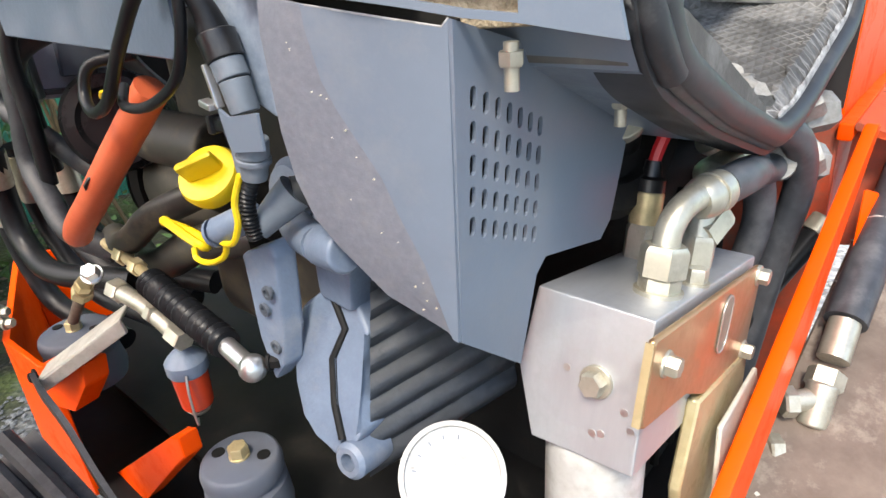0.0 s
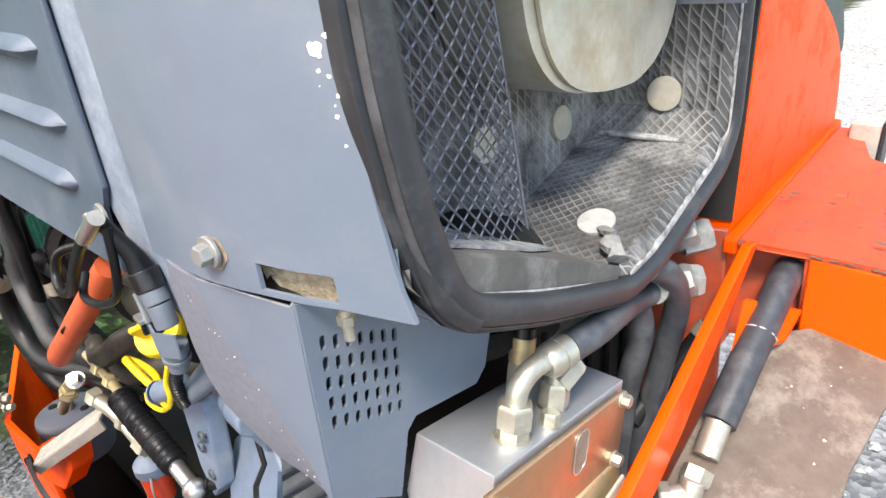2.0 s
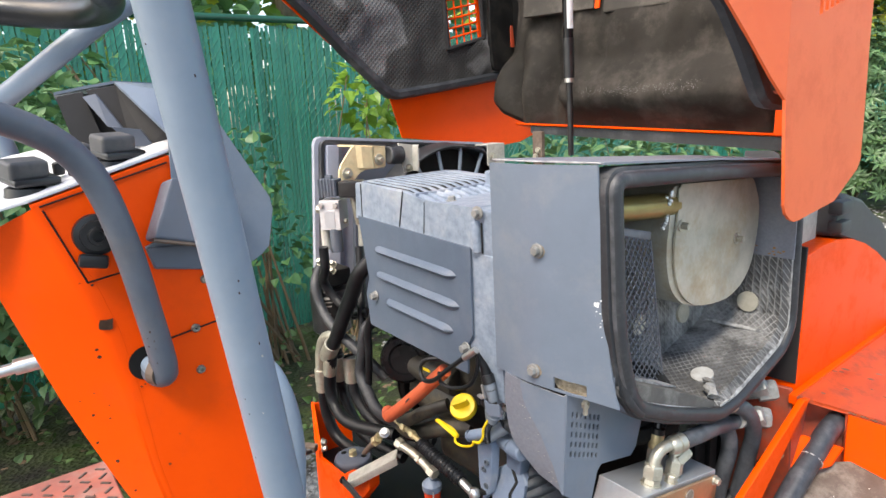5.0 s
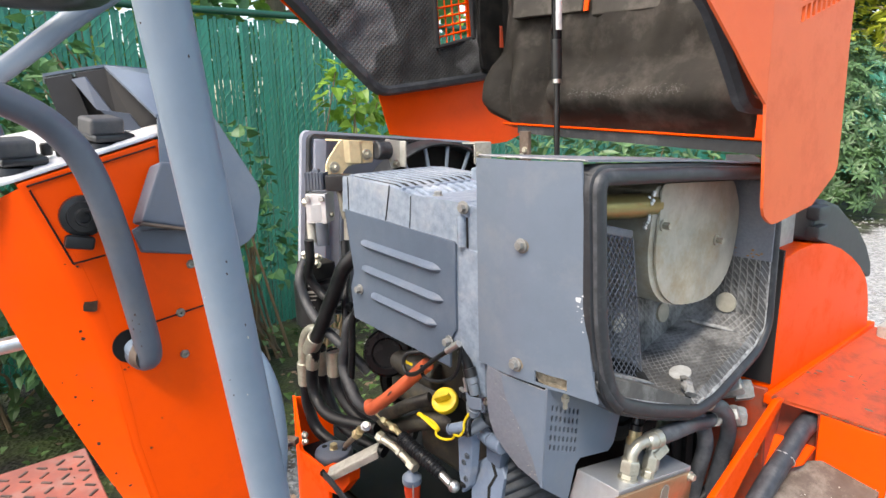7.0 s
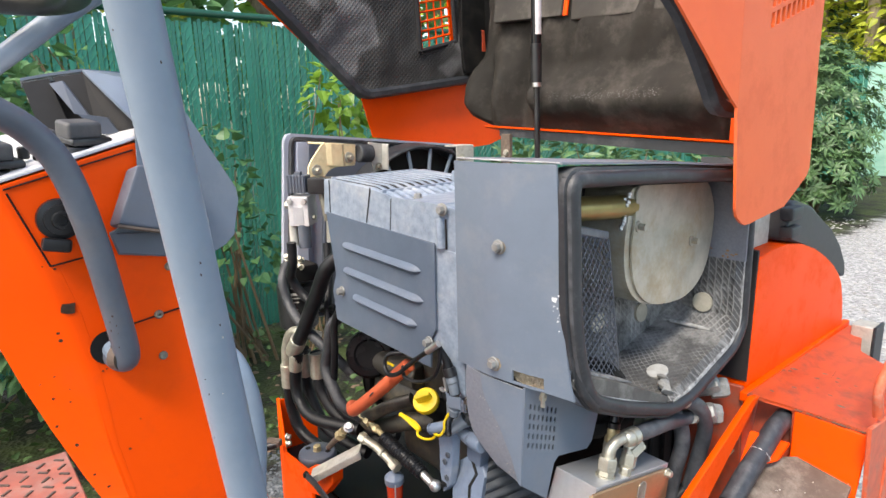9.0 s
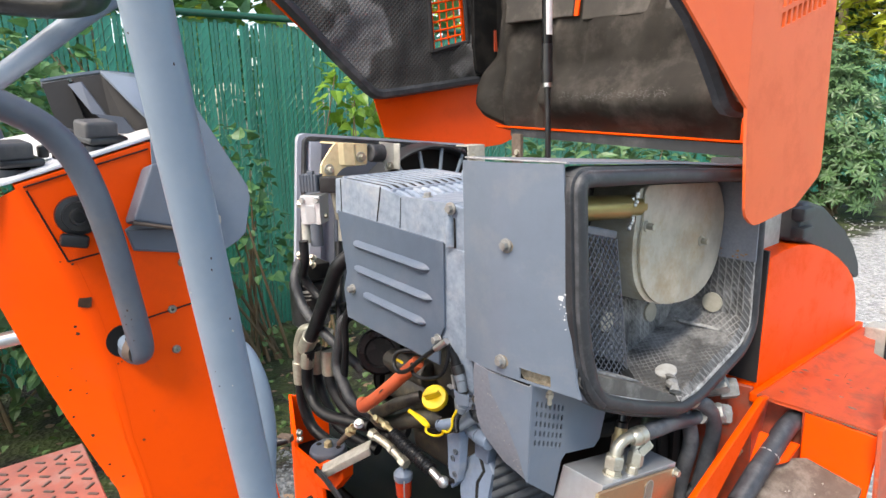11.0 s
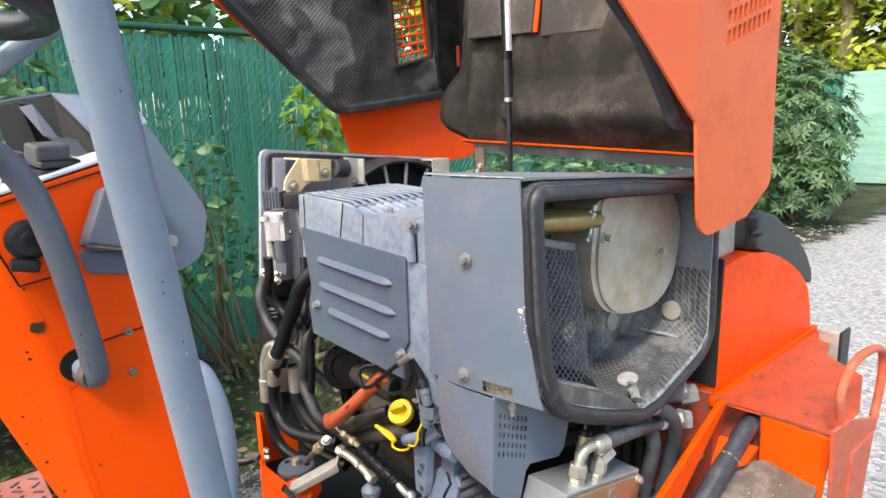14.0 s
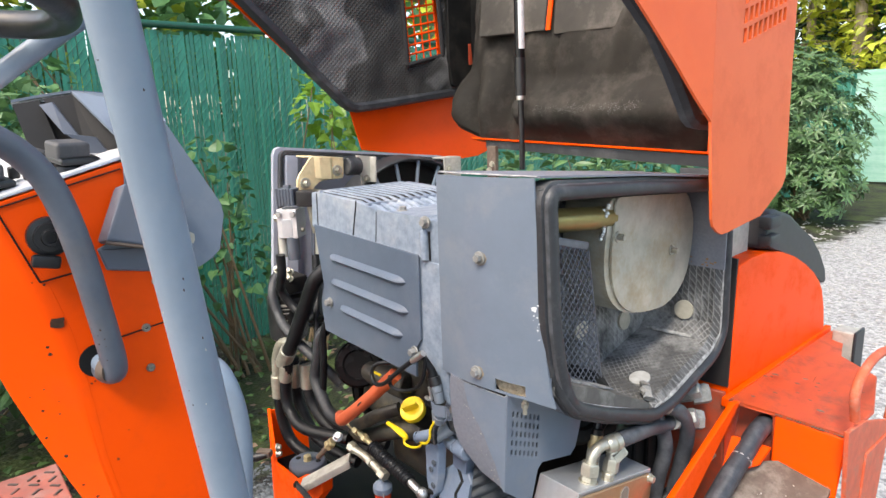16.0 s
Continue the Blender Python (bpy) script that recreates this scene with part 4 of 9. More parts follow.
tube("bright_edge", [on_shield(-0.024, 1.2208, 0.0004), on_shield(0.008, 1.2148, 0.0004), on_shield(0.0393, 1.2092, 0.0004), on_shield(0.0425, 1.2128, 0.0004)], 0.0006, GASKET, shield, "bare bright cut edge", 6, False)
# shade in the joint below the side panel, built as a dark plate
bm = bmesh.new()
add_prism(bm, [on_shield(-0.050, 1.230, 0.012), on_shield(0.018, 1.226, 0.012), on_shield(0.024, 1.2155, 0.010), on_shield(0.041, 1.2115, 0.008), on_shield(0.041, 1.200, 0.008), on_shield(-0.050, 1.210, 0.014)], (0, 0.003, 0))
part("panel_gap", bm, DARK, shield, "dark plate standing in for shade in the joint under the side panel")


def slotted_face():
    bm = bmesh.new()
    def P(y, z):
        return bm.verts.new((0.0425 - 0.066 * (1.213 - z), y, z))
    # cells of the slotted field: columns sink to the rear
    def cell(i, j):
        y = 0.0339 + i * 0.0102
        z = 1.1844 - j * 0.01675 - (y - 0.039) * 0.459
        return y, z
    n, m = 7, 5
    grid = {}
    for i in range(n + 1):
        for j in range(m + 1):
            y, z = cell(i, j)
            grid[i, j] = P(y, z)
    for i in range(n):
        for j in range(m):
            (y0, z0), (y1, z1), (_, z2), (_, z3) = cell(i, j), cell(i + 1, j), cell(i + 1, j + 1), cell(i, j + 1)
            cy, cz = (y0 + y1) / 2, (z0 + z1 + z2 + z3) / 4
            ring = []
            for k in range(12):
                a = math.pi * 2 * k / 12
                ring.append(P(cy + 0.0026 * math.cos(a), cz + 0.0026 * math.sin(a) + (0.003 if math.sin(a) > 0.01 else -0.003 if math.sin(a) < -0.01 else 0)))
            cor = [grid[i + 1, j + 1], grid[i + 1, j], grid[i, j], grid[i, j + 1]]   # right-low, right-high, left-high, left-low
            # ring index 0 is to +y; corners sit at about 45 degrees
            quads = [(0, 3, cor[1]), (3, 6, cor[2]), (6, 9, cor[3]), (9, 12, cor[0])]
            for a0, a1, cv in quads:
                for k in range(a0, a1):
                    bm.faces.new((ring[k % 12], ring[(k + 1) % 12], cv))
            bm.faces.new((ring[0], cor[1], cor[0]))
            bm.faces.new((ring[3], cor[2], cor[1]))
            bm.faces.new((ring[6], cor[3], cor[2]))
            bm.faces.new((ring[9], cor[0], cor[3]))
    # surround
    o1, o2, o3, o4 = P(0.024, 1.2125), P(0.225, 1.152), P(0.215, 1.09), P(0.207, 1.052)
    o5, o6, o7, o8, o9 = P(0.194, 1.0405), P(0.116, 1.059), P(0.106, 1.050), P(0.093, 0.987), P(0.030, 1.040)
    top = [grid[i, 0] for i in range(n + 1)]
    bot = [grid[i, m] for i in range(n + 1)]
    lef = [grid[0, j] for j in range(m + 1)]
    rig = [grid[n, j] for j in range(m + 1)]
    bm.faces.new([o1] + [o2] + top[::-1])
    bm.faces.new([o1] + lef + [o9])
    bm.faces.new([o2, o3, o4, o5, o6] + rig[::-1])
    bm.faces.new([o9] + bot + [o6, o7, o8])
    bmesh.ops.triangulate(bm, faces=[f for f in bm.faces if len(f.verts) > 4])
    bmesh.ops.recalc_face_normals(bm, faces=bm.faces[:])
    bmesh.ops.solidify(bm, geom=bm.faces[:], thickness=0.0025)
    return bm


part("slotted_face", slotted_face(), GREY, shield, "grey side face punched with five rows of slots", smooth=False)
for p in ((0.057, 0.050, 1.200), (0.060, 0.160, 1.158)):
    bm = bmesh.new()
    add_hex(bm, V(*p) - V(0, 0, 0.004), (0, 0, -1), 0.011, 0.007)
    add_cyl(bm, V(*p), V(*p) - V(0, 0, 0.022), 0.0037, seg=12)
    part("stud", bm, ZINC, shield, "zinc nut on a threaded stud")


# ---------- engine ----------
engine = thing("diesel_engine", (-0.28, 0.15, 0.9), "grey painted small diesel engine with a ribbed cover", "engine")
bm = bmesh.new()
SH = [(-0.478, 1.425), (-0.455, 1.424), (-0.132, 1.411), (-0.134, 1.262), (-0.150, 1.240), (-0.150, 1.190), (-0.462, 1.199), (-0.470, 1.262), (-0.452, 1.30)]
add_prism(bm, [(x, 0.0, z) for x, z in SH], (0, 0.004, 0), 0.001, 1)
part("side_shroud", bm, SHROUD, engine, "pressed blue-grey side shroud with three long beads")
for (x0, z0), (x1, z1) in (((-0.420, 1.366), (-0.170, 1.357)), ((-0.422, 1.315), (-0.165, 1.305)), ((-0.392, 1.265), (-0.185, 1.257))):
    bm = bmesh.new()
    n = 24
    rings = []
    for k in range(n + 1):
        t = k / n
        e = min(1, min(t, 1 - t) * 14) ** 0.5
        c = V(x0 + (x1 - x0) * t, 0.0, z0 + (z1 - z0) * t)
        hw, d = 0.0088 * (0.3 + 0.7 * e), 0.0090 * e
        rings.append([c + V(0, 0.001, hw), c + V(0, -d * 0.8, hw * 0.35), c + V(0, -d, -hw * 0.2), c + V(0, -d * 0.55, -hw * 0.7), c + V(0, 0.001, -hw * 1.15)])
    add_rings(bm, rings)
    part("bead", bm, SHROUD, engine)
bm = bmesh.new()
TOP = [(-0.490, 0.002, 1.418), (-0.128, 0.002, 1.406), (-0.118, 0.004, 1.475), (-0.134, 0.003, 1.475), (-0.248, 0.003, 1.472), (-0.268, 0.003, 1.477), (-0.308, 0.003, 1.486), (-0.463, 0.003, 1.492), (-0.484, 0.003, 1.490)]
add_prism(bm, TOP, (0, 0.24, 0.0), 0.003, 2)
part("cylinder_cover", bm, ENGINE_LIGHT, engine, "dusty pale grey cast cylinder cover")
# dark inset plate that paints the shade between the ribs
bm = bmesh.new()
add_prism(bm, [(-0.446, 0.010, 1.4915), (-0.305, 0.010, 1.4865), (-0.284, 0.010, 1.4815), (-0.284, 0.212, 1.4815), (-0.305, 0.212, 1.4865), (-0.446, 0.212, 1.4915)], (0, 0, 0.0012))
part("fin_gap", bm, DARK, engine, "dark plate standing in for shade between the cast ribs")
for k in range(11):
    bm = bmesh.new()
    y = 0.0155 + k * 0.0188
    add_rings(bm, [[V(x, y - 0.0042, z), V(x, y - 0.0034, z + 0.0024), V(x, y + 0.0034, z + 0.0024), V(x, y + 0.0042, z)] for x, z in ((-0.450, 1.4922), (-0.38, 1.4902), (-0.306, 1.4872), (-0.284, 1.4822))])
    part("cooling_fin", bm, ENGINE_LIGHT, engine, "narrow dusty cast rib" if k == 0 else "")
    bm = bmesh.new()
    add_tube(bm, [(-0.282, y, 1.4780), (-0.262, y - 0.001, 1.4768), (-0.246, y - 0.002, 1.4735), (-0.232, y - 0.002, 1.4675)], 0.0052, 8)
    part("cast_ridge", bm, ENGINE_LIGHT, engine)
for x, z in ((-0.454, 1.4945), (-0.281, 1.4835)):
    bm = bmesh.new()
    add_box(bm, (x, 0.111, z - 0.0026), (0.008, 0.214, 0.007), None, 0.002, 2)
    part("fin_rail", bm, ENGINE_LIGHT, engine, "cast rail across the rib ends")
for a, b, r in (((-0.331, 1.42), (-0.313, 1.486), 0.0011), ((-0.256, 1.414), (-0.249, 1.472), 0.0007), ((-0.463, 1.421), (-0.459, 1.490), 0.0009)):
    tube("casting_seam", [(a[0], 0.0016, a[1]), (b[0], 0.0012, b[1])], r, DARK, engine, "thin dark seam", 6, False)
tube("casting_rib", [(-0.124, 0.008, 1.452), (-0.121, 0.006, 1.44), (-0.120, 0.006, 1.405)], 0.0085, ENGINE_LIGHT, engine, "rounded upright web on the end casting", 12)
# the web's shadow, drawn as a dark line beside it
tube("casting_seam", [(-0.1085, 0.0062, 1.452), (-0.1075, 0.0055, 1.404)], 0.0016, DARK, engine, "", 6, False)
bm = bmesh.new()
add_prism(bm, [(-0.155, 0.0052, 1.405), (-0.072, 0.008, 1.40), (-0.072, 0.008, 1.16), (-0.116, 0.0055, 1.18), (-0.155, 0.0052, 1.25)], (0, 0.20, 0), 0.003, 2)
add_prism(bm, [(-0.128, 0.008, 1.474), (-0.072, 0.012, 1.470), (-0.072, 0.012, 1.39), (-0.128, 0.006, 1.39)], (0, 0.22, 0.0), 0.006, 2)
part("end_casting", bm, ENGINE_LIGHT, engine, "pale grey end casting with rounded edges")
bolt(engine, (-0.111, 0.001, 1.468), (0.2, -1, 0), 0.0115, 0.008, 0.0105, BOLT_GREY)
bolt(engine, (-0.43, -0.002, 1.268), (0, -1, 0), 0.012, 0.010, 0.010, BOLT_GREY)
bolt(engine, (-0.150, -0.002, 1.238), (0, -1, 0), 0.012, 0.010, 0.010, BOLT_GREY)
for y in (0.035, 0.135):
    bolt(engine, (-0.216, y, 1.4725), (0, 0, 1), 0.0115, 0.007, 0.0095, BOLT_GREY)
# intake manifold behind the cover
bm = bmesh.new()
add_prism(bm, rounded([(-0.30, 0.17, 1.505), (-0.10, 0.17, 1.500), (-0.10, 0.27, 1.500), (-0.30, 0.27, 1.505)], 0.03, 4), (0, 0, -0.03), 0.01, 3)
part("intake_manifold", bm, ENGINE_LIGHT, engine, "dusty cast intake manifold")
# crankcase below
bm = bmesh.new()
add_prism(bm, [(-0.40, 0.10, 1.21), (-0.12, 0.10, 1.21), (-0.12, 0.10, 0.88), (-0.40, 0.10, 0.88)], (0, 0.2, 0), 0.03, 3)
part("crankcase", bm, BROWN_OIL, engine, "oily dark crankcase")
# gear housing: stepped casting with a corrugated flank
def on_gear(x, z, d=0.0):
    """A point of the casting's face, which leans out towards its foot."""
    return V(x, 0.034 + 0.45 * (z - 1.007) + d, z)


# darker copy of ENGINE: the flank's shade is put into the paint
ENGINE_SHADE = material("shade_dark_engine_paint", (0.078, 0.093, 0.115), (0.048, 0.056, 0.068), rough=0.5, scale=30, contrast=0.7, dirt=(0.15, 0.15, 0.145), dirt_scale=16, dirt_amount=0.5, bump=0.12, bump_scale=260)
JOINT = [(-0.098, 1.0265), (-0.0765, 1.007), (-0.0835, 0.985), (-0.073, 0.958), (-0.059, 0.939)]
bm = bmesh.new()
add_prism(bm, [on_gear(x, z) for x, z in [(-0.104, 1.028), (-0.126, 1.009), (-0.1275, 0.979), (-0.116, 0.959), (-0.103, 0.938), (-0.085, 0.932), (-0.062, 0.926)] + JOINT[::-1]], (0, 0.12, 0.0), 0.0035, 2)
part("gear_housing", bm, ENGINE, engine, "blue-grey cast gear housing")
bm = bmesh.new()
add_prism(bm, [on_gear(x, z, 0.001) for x, z in JOINT + [(-0.050, 0.932), (-0.044, 0.946), (-0.054, 0.969), (-0.057, 0.985), (-0.055, 1.010), (-0.073, 1.026)]], (0, 0.12, 0.0), 0.0035, 2)
part("gear_cover", bm, ENGINE, engine, "blue-grey cast half bolted to the housing")
bm = bmesh.new()
add_tube(bm, [on_gear(x, z, 0.0005) for x, z in JOINT], 0.0030, 8, False)
part("joint_line", bm, DARK, engine, "dark wavy gasket joint")
bm = bmesh.new()
n, m = 48, 6
rows = []
for j in range(m + 1):
    t = j / m
    row = []
    for i in range(n + 1):
        u = i / n
        p = V(-0.060, 0.050, 1.055).lerp(V(-0.046, 0.012, 0.905), u).lerp(V(0.0, 0.135, 1.10).lerp(V(-0.005, 0.135, 0.925), u), t)
        w = 0.5 - 0.5 * math.cos(u * 8 * 2 * math.pi)
        row.append(bm.verts.new(p + V(0.55, -0.45, 0.1) * (0.009 * w ** 0.6)))
    rows.append(row)
for j in range(m):
    for i in range(n):
        bm.faces.new((rows[j][i], rows[j][i + 1], rows[j + 1][i + 1], rows[j + 1][i]))
bmesh.ops.solidify(bm, geom=bm.faces[:], thickness=0.01)
part("ribbed_flank", bm, ENGINE_SHADE, engine, "corrugated cast flank, shade put into its paint")
bm = bmesh.new()
add_tube(bm, [(-0.124, 0.042, 1.072), (-0.106, 0.034, 1.073), (-0.079, 0.026, 1.075)], 0.0125, 16)
part("upper_flange", bm, ENGINE, engine, "rounded cast boss")
bm = bmesh.new()
add_cyl(bm, (-0.078, 0.027, 1.075), (-0.046, 0.022, 1.079), 0.0142, seg=20, bevel=0.003)
add_prism(bm, [(-0.104, 0.036, 1.068), (-0.062, 0.034, 1.068), (-0.070, 0.036, 1.020), (-0.104, 0.036, 1.024)], (0, 0.05, 0), 0.004, 2)
part("boss_sleeve", bm, ENGINE, engine, "stepped cast sleeve on the boss")
bm = bmesh.new()
add_lathe(bm, (-0.047, -0.001, 0.930), (0.1, -1, 0.25), [(-0.03, 0.013), (0.0, 0.0135), (0.003, 0.0105), (0.003, 0.0065), (-0.006, 0.0065)], 20)
part("lifting_eye", bm, ENGINE, engine, "cast eye with a dark hole")
bolt(engine, (-0.066, 0.126, 0.919), (0.2, -1, 0), 0.013, 0.012, 0.012, BOLT_GREY)
bm = bmesh.new()
BRK = [(-0.143, 0.005, 1.060), (-0.116, 0.012, 1.072), (-0.110, 0.011, 1.063), (-0.114, 0.008, 1.005), (-0.118, 0.006, 0.975), (-0.133, 0.004, 0.956), (-0.138, 0.004, 0.995)]
add_prism(bm, BRK, (0.004, 0.016, 0.002), 0.003, 2)
lever_plate = part("stop_lever_plate", bm, ENGINE, engine, "drilled blue-grey bracket plate")
for x, z in ((-0.127, 1.020), (-0.123, 0.990), (-0.119, 1.036)):
    bm = bmesh.new()
    add_lathe(bm, (x, 0.0062, z), (0, -1, 0), [(0, 0.0055), (0.002, 0.005), (0.002, 0.0030), (-0.003, 0.0030)], 14)
    part("drilled_hole", bm, ENGINE_SHADE, lever_plate, "small drilled boss")
# pale pump casting between the wiring plugs and the shield
bm = bmesh.new()
add_prism(bm, rounded([(-0.165, 0.075, 1.125), (-0.055, 0.075, 1.14), (-0.045, 0.075, 1.05), (-0.165, 0.075, 1.045)], 0.02, 4), (0, 0.06, 0), 0.006, 2)
add_lathe(bm, (-0.092, 0.06, 1.108), (0.15, -1, 0.15), [(-0.05, 0.030), (0.006, 0.030), (0.012, 0.026), (0.014, 0.020), (0.010, 0.018), (0.010, 0.0)], 28)
add_lathe(bm, (-0.136, 0.055, 1.092), (0.0, -1, 0.2), [(-0.05, 0.026), (0.004, 0.025), (0.010, 0.019), (0.012, 0.0)], 24)
add_lathe(bm, (-0.092, 0.05, 1.066), (0.15, -1, 0.3), [(-0.05, 0.028), (0.000, 0.027), (0.008, 0.021), (0.010, 0.0)], 24)
part("pump_casting", bm, ENGINE, engine, "dusty blue-grey cast pump body")
for p in ((-0.062, 0.052, 1.128), (-0.066, 0.05, 1.085), (-0.112, 0.05, 1.125)):
    bolt(engine, p, (0.1, -1, 0.1), 0.010, 0.006, 0.0085, BOLT_GREY)
# valve cover side tubes: dark cylinder under the shroud
bm = bmesh.new()
add_lathe(bm, (-0.440, 0.062, 1.110), (0.75, -0.6, 0.2), [(-0.10, 0.050), (-0.010, 0.053), (0.0, 0.052), (0.006, 0.046), (0.007, 0.034), (0.002, 0.030), (0.002, 0.0)], 36)
part("oil_filter", bm, GLOSS_BLACK, engine, "black oil filter canister")
# oil filler with yellow cap
bm = bmesh.new()
add_tube(bm, [(-0.225, 0.10, 1.03), (-0.21, 0.06, 1.07), (-0.204, 0.030, 1.096)], 0.021, 16)
part("oil_filler_neck", bm, DARK, engine)
cap = V(-0.203, 0.025, 1.104)
cax = V(0.30, -0.62, 0.72).normalized()
bm = bmesh.new()
add_lathe(bm, cap - cax * 0.012, cax, [(-0.004, 0.021), (-0.002, 0.0240), (0.007, 0.0250), (0.0115, 0.023), (0.013, 0.016), (0.011, 0.0)], 32)
q = align(cax)
add_box(bm, cap + cax * 0.008, (0.030, 0.007, 0.022), q @ Matrix.Rotation(radians(28), 3, 'Z'), 0.003, 2)
part("oil_filler_cap", bm, YELLOW, engine, "round yellow plastic oil filler cap with a raised grip")
tube("dipstick_ring", [(-0.262, 0.010, 1.056), (-0.250, 0.006, 1.061), (-0.222, 0.006, 1.055), (-0.206, 0.008, 1.050), (-0.208, 0.014, 1.046), (-0.226, 0.018, 1.049), (-0.250, 0.016, 1.052), (-0.262, 0.010, 1.056)], 0.0038, YELLOW, engine, "yellow dipstick ring", 8)
tube("dipstick_loop", [(-0.094, -0.010, 1.130), (-0.103, -0.012, 1.112), (-0.105, -0.012, 1.097), (-0.116, -0.012, 1.082), (-0.134, -0.010, 1.077), (-0.139, -0.009, 1.081), (-0.134, -0.008, 1.074), (-0.144, -0.007, 1.062), (-0.168, -0.006, 1.051), (-0.188, -0.005, 1.049), (-0.192, -0.003, 1.056)], 0.0022, YELLOW, engine, "bent yellow wire loop", 8)

# ---------- radiator and fan ----------
radiator = thing("oil_cooler", (-0.80, 0.34, 1.1), "dark grey radiator with a black fan behind the engine", "radiator")
PALE_ZINC = material("pale_yellow_zinc", (0.84, 0.70, 0.42), (0.70, 0.56, 0.32), rough=0.4, metal=0.2, scale=40, contrast=0.6, dirt=(0.4, 0.32, 0.2), dirt_scale=30, dirt_amount=0.4)
RAD_GREY = material("lilac_grey_paint", (0.37, 0.39, 0.46), (0.29, 0.31, 0.37), rough=0.45, scale=20, contrast=0.6, dirt=(0.34, 0.33, 0.31), dirt_scale=12, dirt_amount=0.4)
bm = bmesh.new()
add_prism(bm, rounded([(-0.79, 0.074, 1.574), (-0.79, 0.63, 1.517), (-0.79, 0.60, 1.05), (-0.79, 0.030, 1.10)], 0.02, 4), (-0.022, 0.004, 0), 0.004, 2)
part("core_frame", bm, RAD_GREY, radiator, "lilac-grey painted frame")
bm = bmesh.new()
sweep_section(bm, rounded([(-0.780, 0.088, 1.562), (-0.780, 0.622, 1.508), (-0.780, 0.595, 1.06), (-0.780, 0.045, 1.11)], 0.018, 4), [(-0.003, -0.012), (-0.003, 0.005), (0.004, 0.005), (0.004, -0.012)], closed=True)
part("edge_seal", bm, RUBBER, radiator, "black rubber edging")
bm = bmesh.new()
add_prism(bm, [(-0.788, 0.094, 1.552), (-0.772, 0.098, 1.552), (-0.770, 0.128, 1.549), (-0.788, 0.150, 1.546)], (0, -0.036, -0.43), 0.002, 1)
part("side_channel", bm, RAD_GREY, radiator, "folded upright channel of the cooler frame")
bm = bmesh.new()
add_prism(bm, [(-0.788, 0.172, 1.542), (-0.788, 0.61, 1.498), (-0.788, 0.58, 1.08), (-0.788, 0.14, 1.12)], (0.012, 0, 0), 0.002, 1)
part("shroud_plate", bm, BOX_GREY, radiator, "dark grey plate round the fan")
fan = V(-0.70, 0.437, 1.268)
bm = bmesh.new()
add_lathe(bm, fan, (1, 0, 0), [(-0.07, 0.264), (-0.03, 0.261), (-0.012, 0.259), (-0.006, 0.255), (-0.010, 0.250), (-0.04, 0.246), (-0.066, 0.246)], 64, cap=False)
part("fan_shroud", bm, RUBBER, radiator, "round black fan shroud")
# plain black disc added for the dark depth behind the spokes
bm = bmesh.new()
add_lathe(bm, fan - V(0.064, 0, 0), (1, 0, 0), [(0, 0.250), (0.004, 0.250), (0.004, 0.0)], 48)
part("fan_core", bm, DARK, radiator, "dark disc standing in for the shaded depth behind the fan")
for k in range(20):
    bm = bmesh.new()
    r = Matrix.Rotation(radians(18 * k + 11), 3, "X")
    add_prism(bm, [fan + r @ V(-0.02, y, z) for y, z in ((-0.0030, 0.05), (0.0030, 0.05), (0.0042, 0.252), (-0.0042, 0.252))], (0.008, 0, 0), 0.0012, 1)
    part("fan_spoke", bm, TUBE_GREY, radiator, "grey guard spoke over the fan" if k == 0 else "")
bm = bmesh.new()
add_cyl(bm, fan - V(0.03, 0, 0), fan + V(0.02, 0, 0), 0.055, seg=24, bevel=0.006)
part("hub", bm, BLACK, radiator)
bm = bmesh.new()
BR = [(0.066, 1.505), (0.061, 1.476), (0.095, 1.466), (0.112, 1.484), (0.126, 1.494), (0.190, 1.494), (0.193, 1.543), (0.106, 1.553)]
add_prism(bm, rounded([(-0.66, y, z) for y, z in BR], 0.006, 3), (-0.006, 0, 0), 0.0015, 1)
add_prism(bm, [(-0.6605, 0.110, 1.5515), (-0.653, 0.122, 1.550), (-0.653, 0.150, 1.547), (-0.6605, 0.160, 1.546)], (0, 0.002, -0.052), 0.001, 1)
add_box(bm, (-0.70, 0.150, 1.546), (0.08, 0.085, 0.005), Matrix.Rotation(radians(-6), 3, "X"), 0.001, 1)
part("mount_bracket", bm, PALE_ZINC, radiator, "yellow zinc cooler bracket")
for p in ((-0.659, 0.084, 1.491), (-0.659, 0.172, 1.514)):
    bolt(radiator, p, (1, 0, 0), 0.013, 0.014, 0.013, ZINC)
bm = bmesh.new()
add_cyl(bm, (-0.66, 0.197, 1.522), (-0.66, 0.236, 1.520), 0.022, seg=20, bevel=0.004)
part("rubber_mount", bm, RUBBER, radiator, "black rubber bush")
bm = bmesh.new()
add_prism(bm, [(-0.655, 0.226, 1.548), (-0.655, 0.271, 1.541), (-0.655, 0.268, 1.478), (-0.655, 0.240, 1.476), (-0.655, 0.236, 1.500)], (-0.005, 0, 0), 0.001, 1)
add_prism(bm, [(-0.656, 0.266, 1.541), (-0.656, 0.271, 1.541), (-0.656, 0.268, 1.478), (-0.656, 0.263, 1.478)], (0.018, 0.004, 0), 0.001, 1)
part("bracket_plate", bm, CANVAS, radiator, "pale zinc angle plate")
bolt(radiator, (-0.650, 0.249, 1.487), (1, 0, 0), 0.011, 0.008, 0.010, ZINC_DULL)
bm = bmesh.new()
add_box(bm, (-0.655, 0.540, 1.494), (0.004, 0.062, 0.056), None, 0.001)
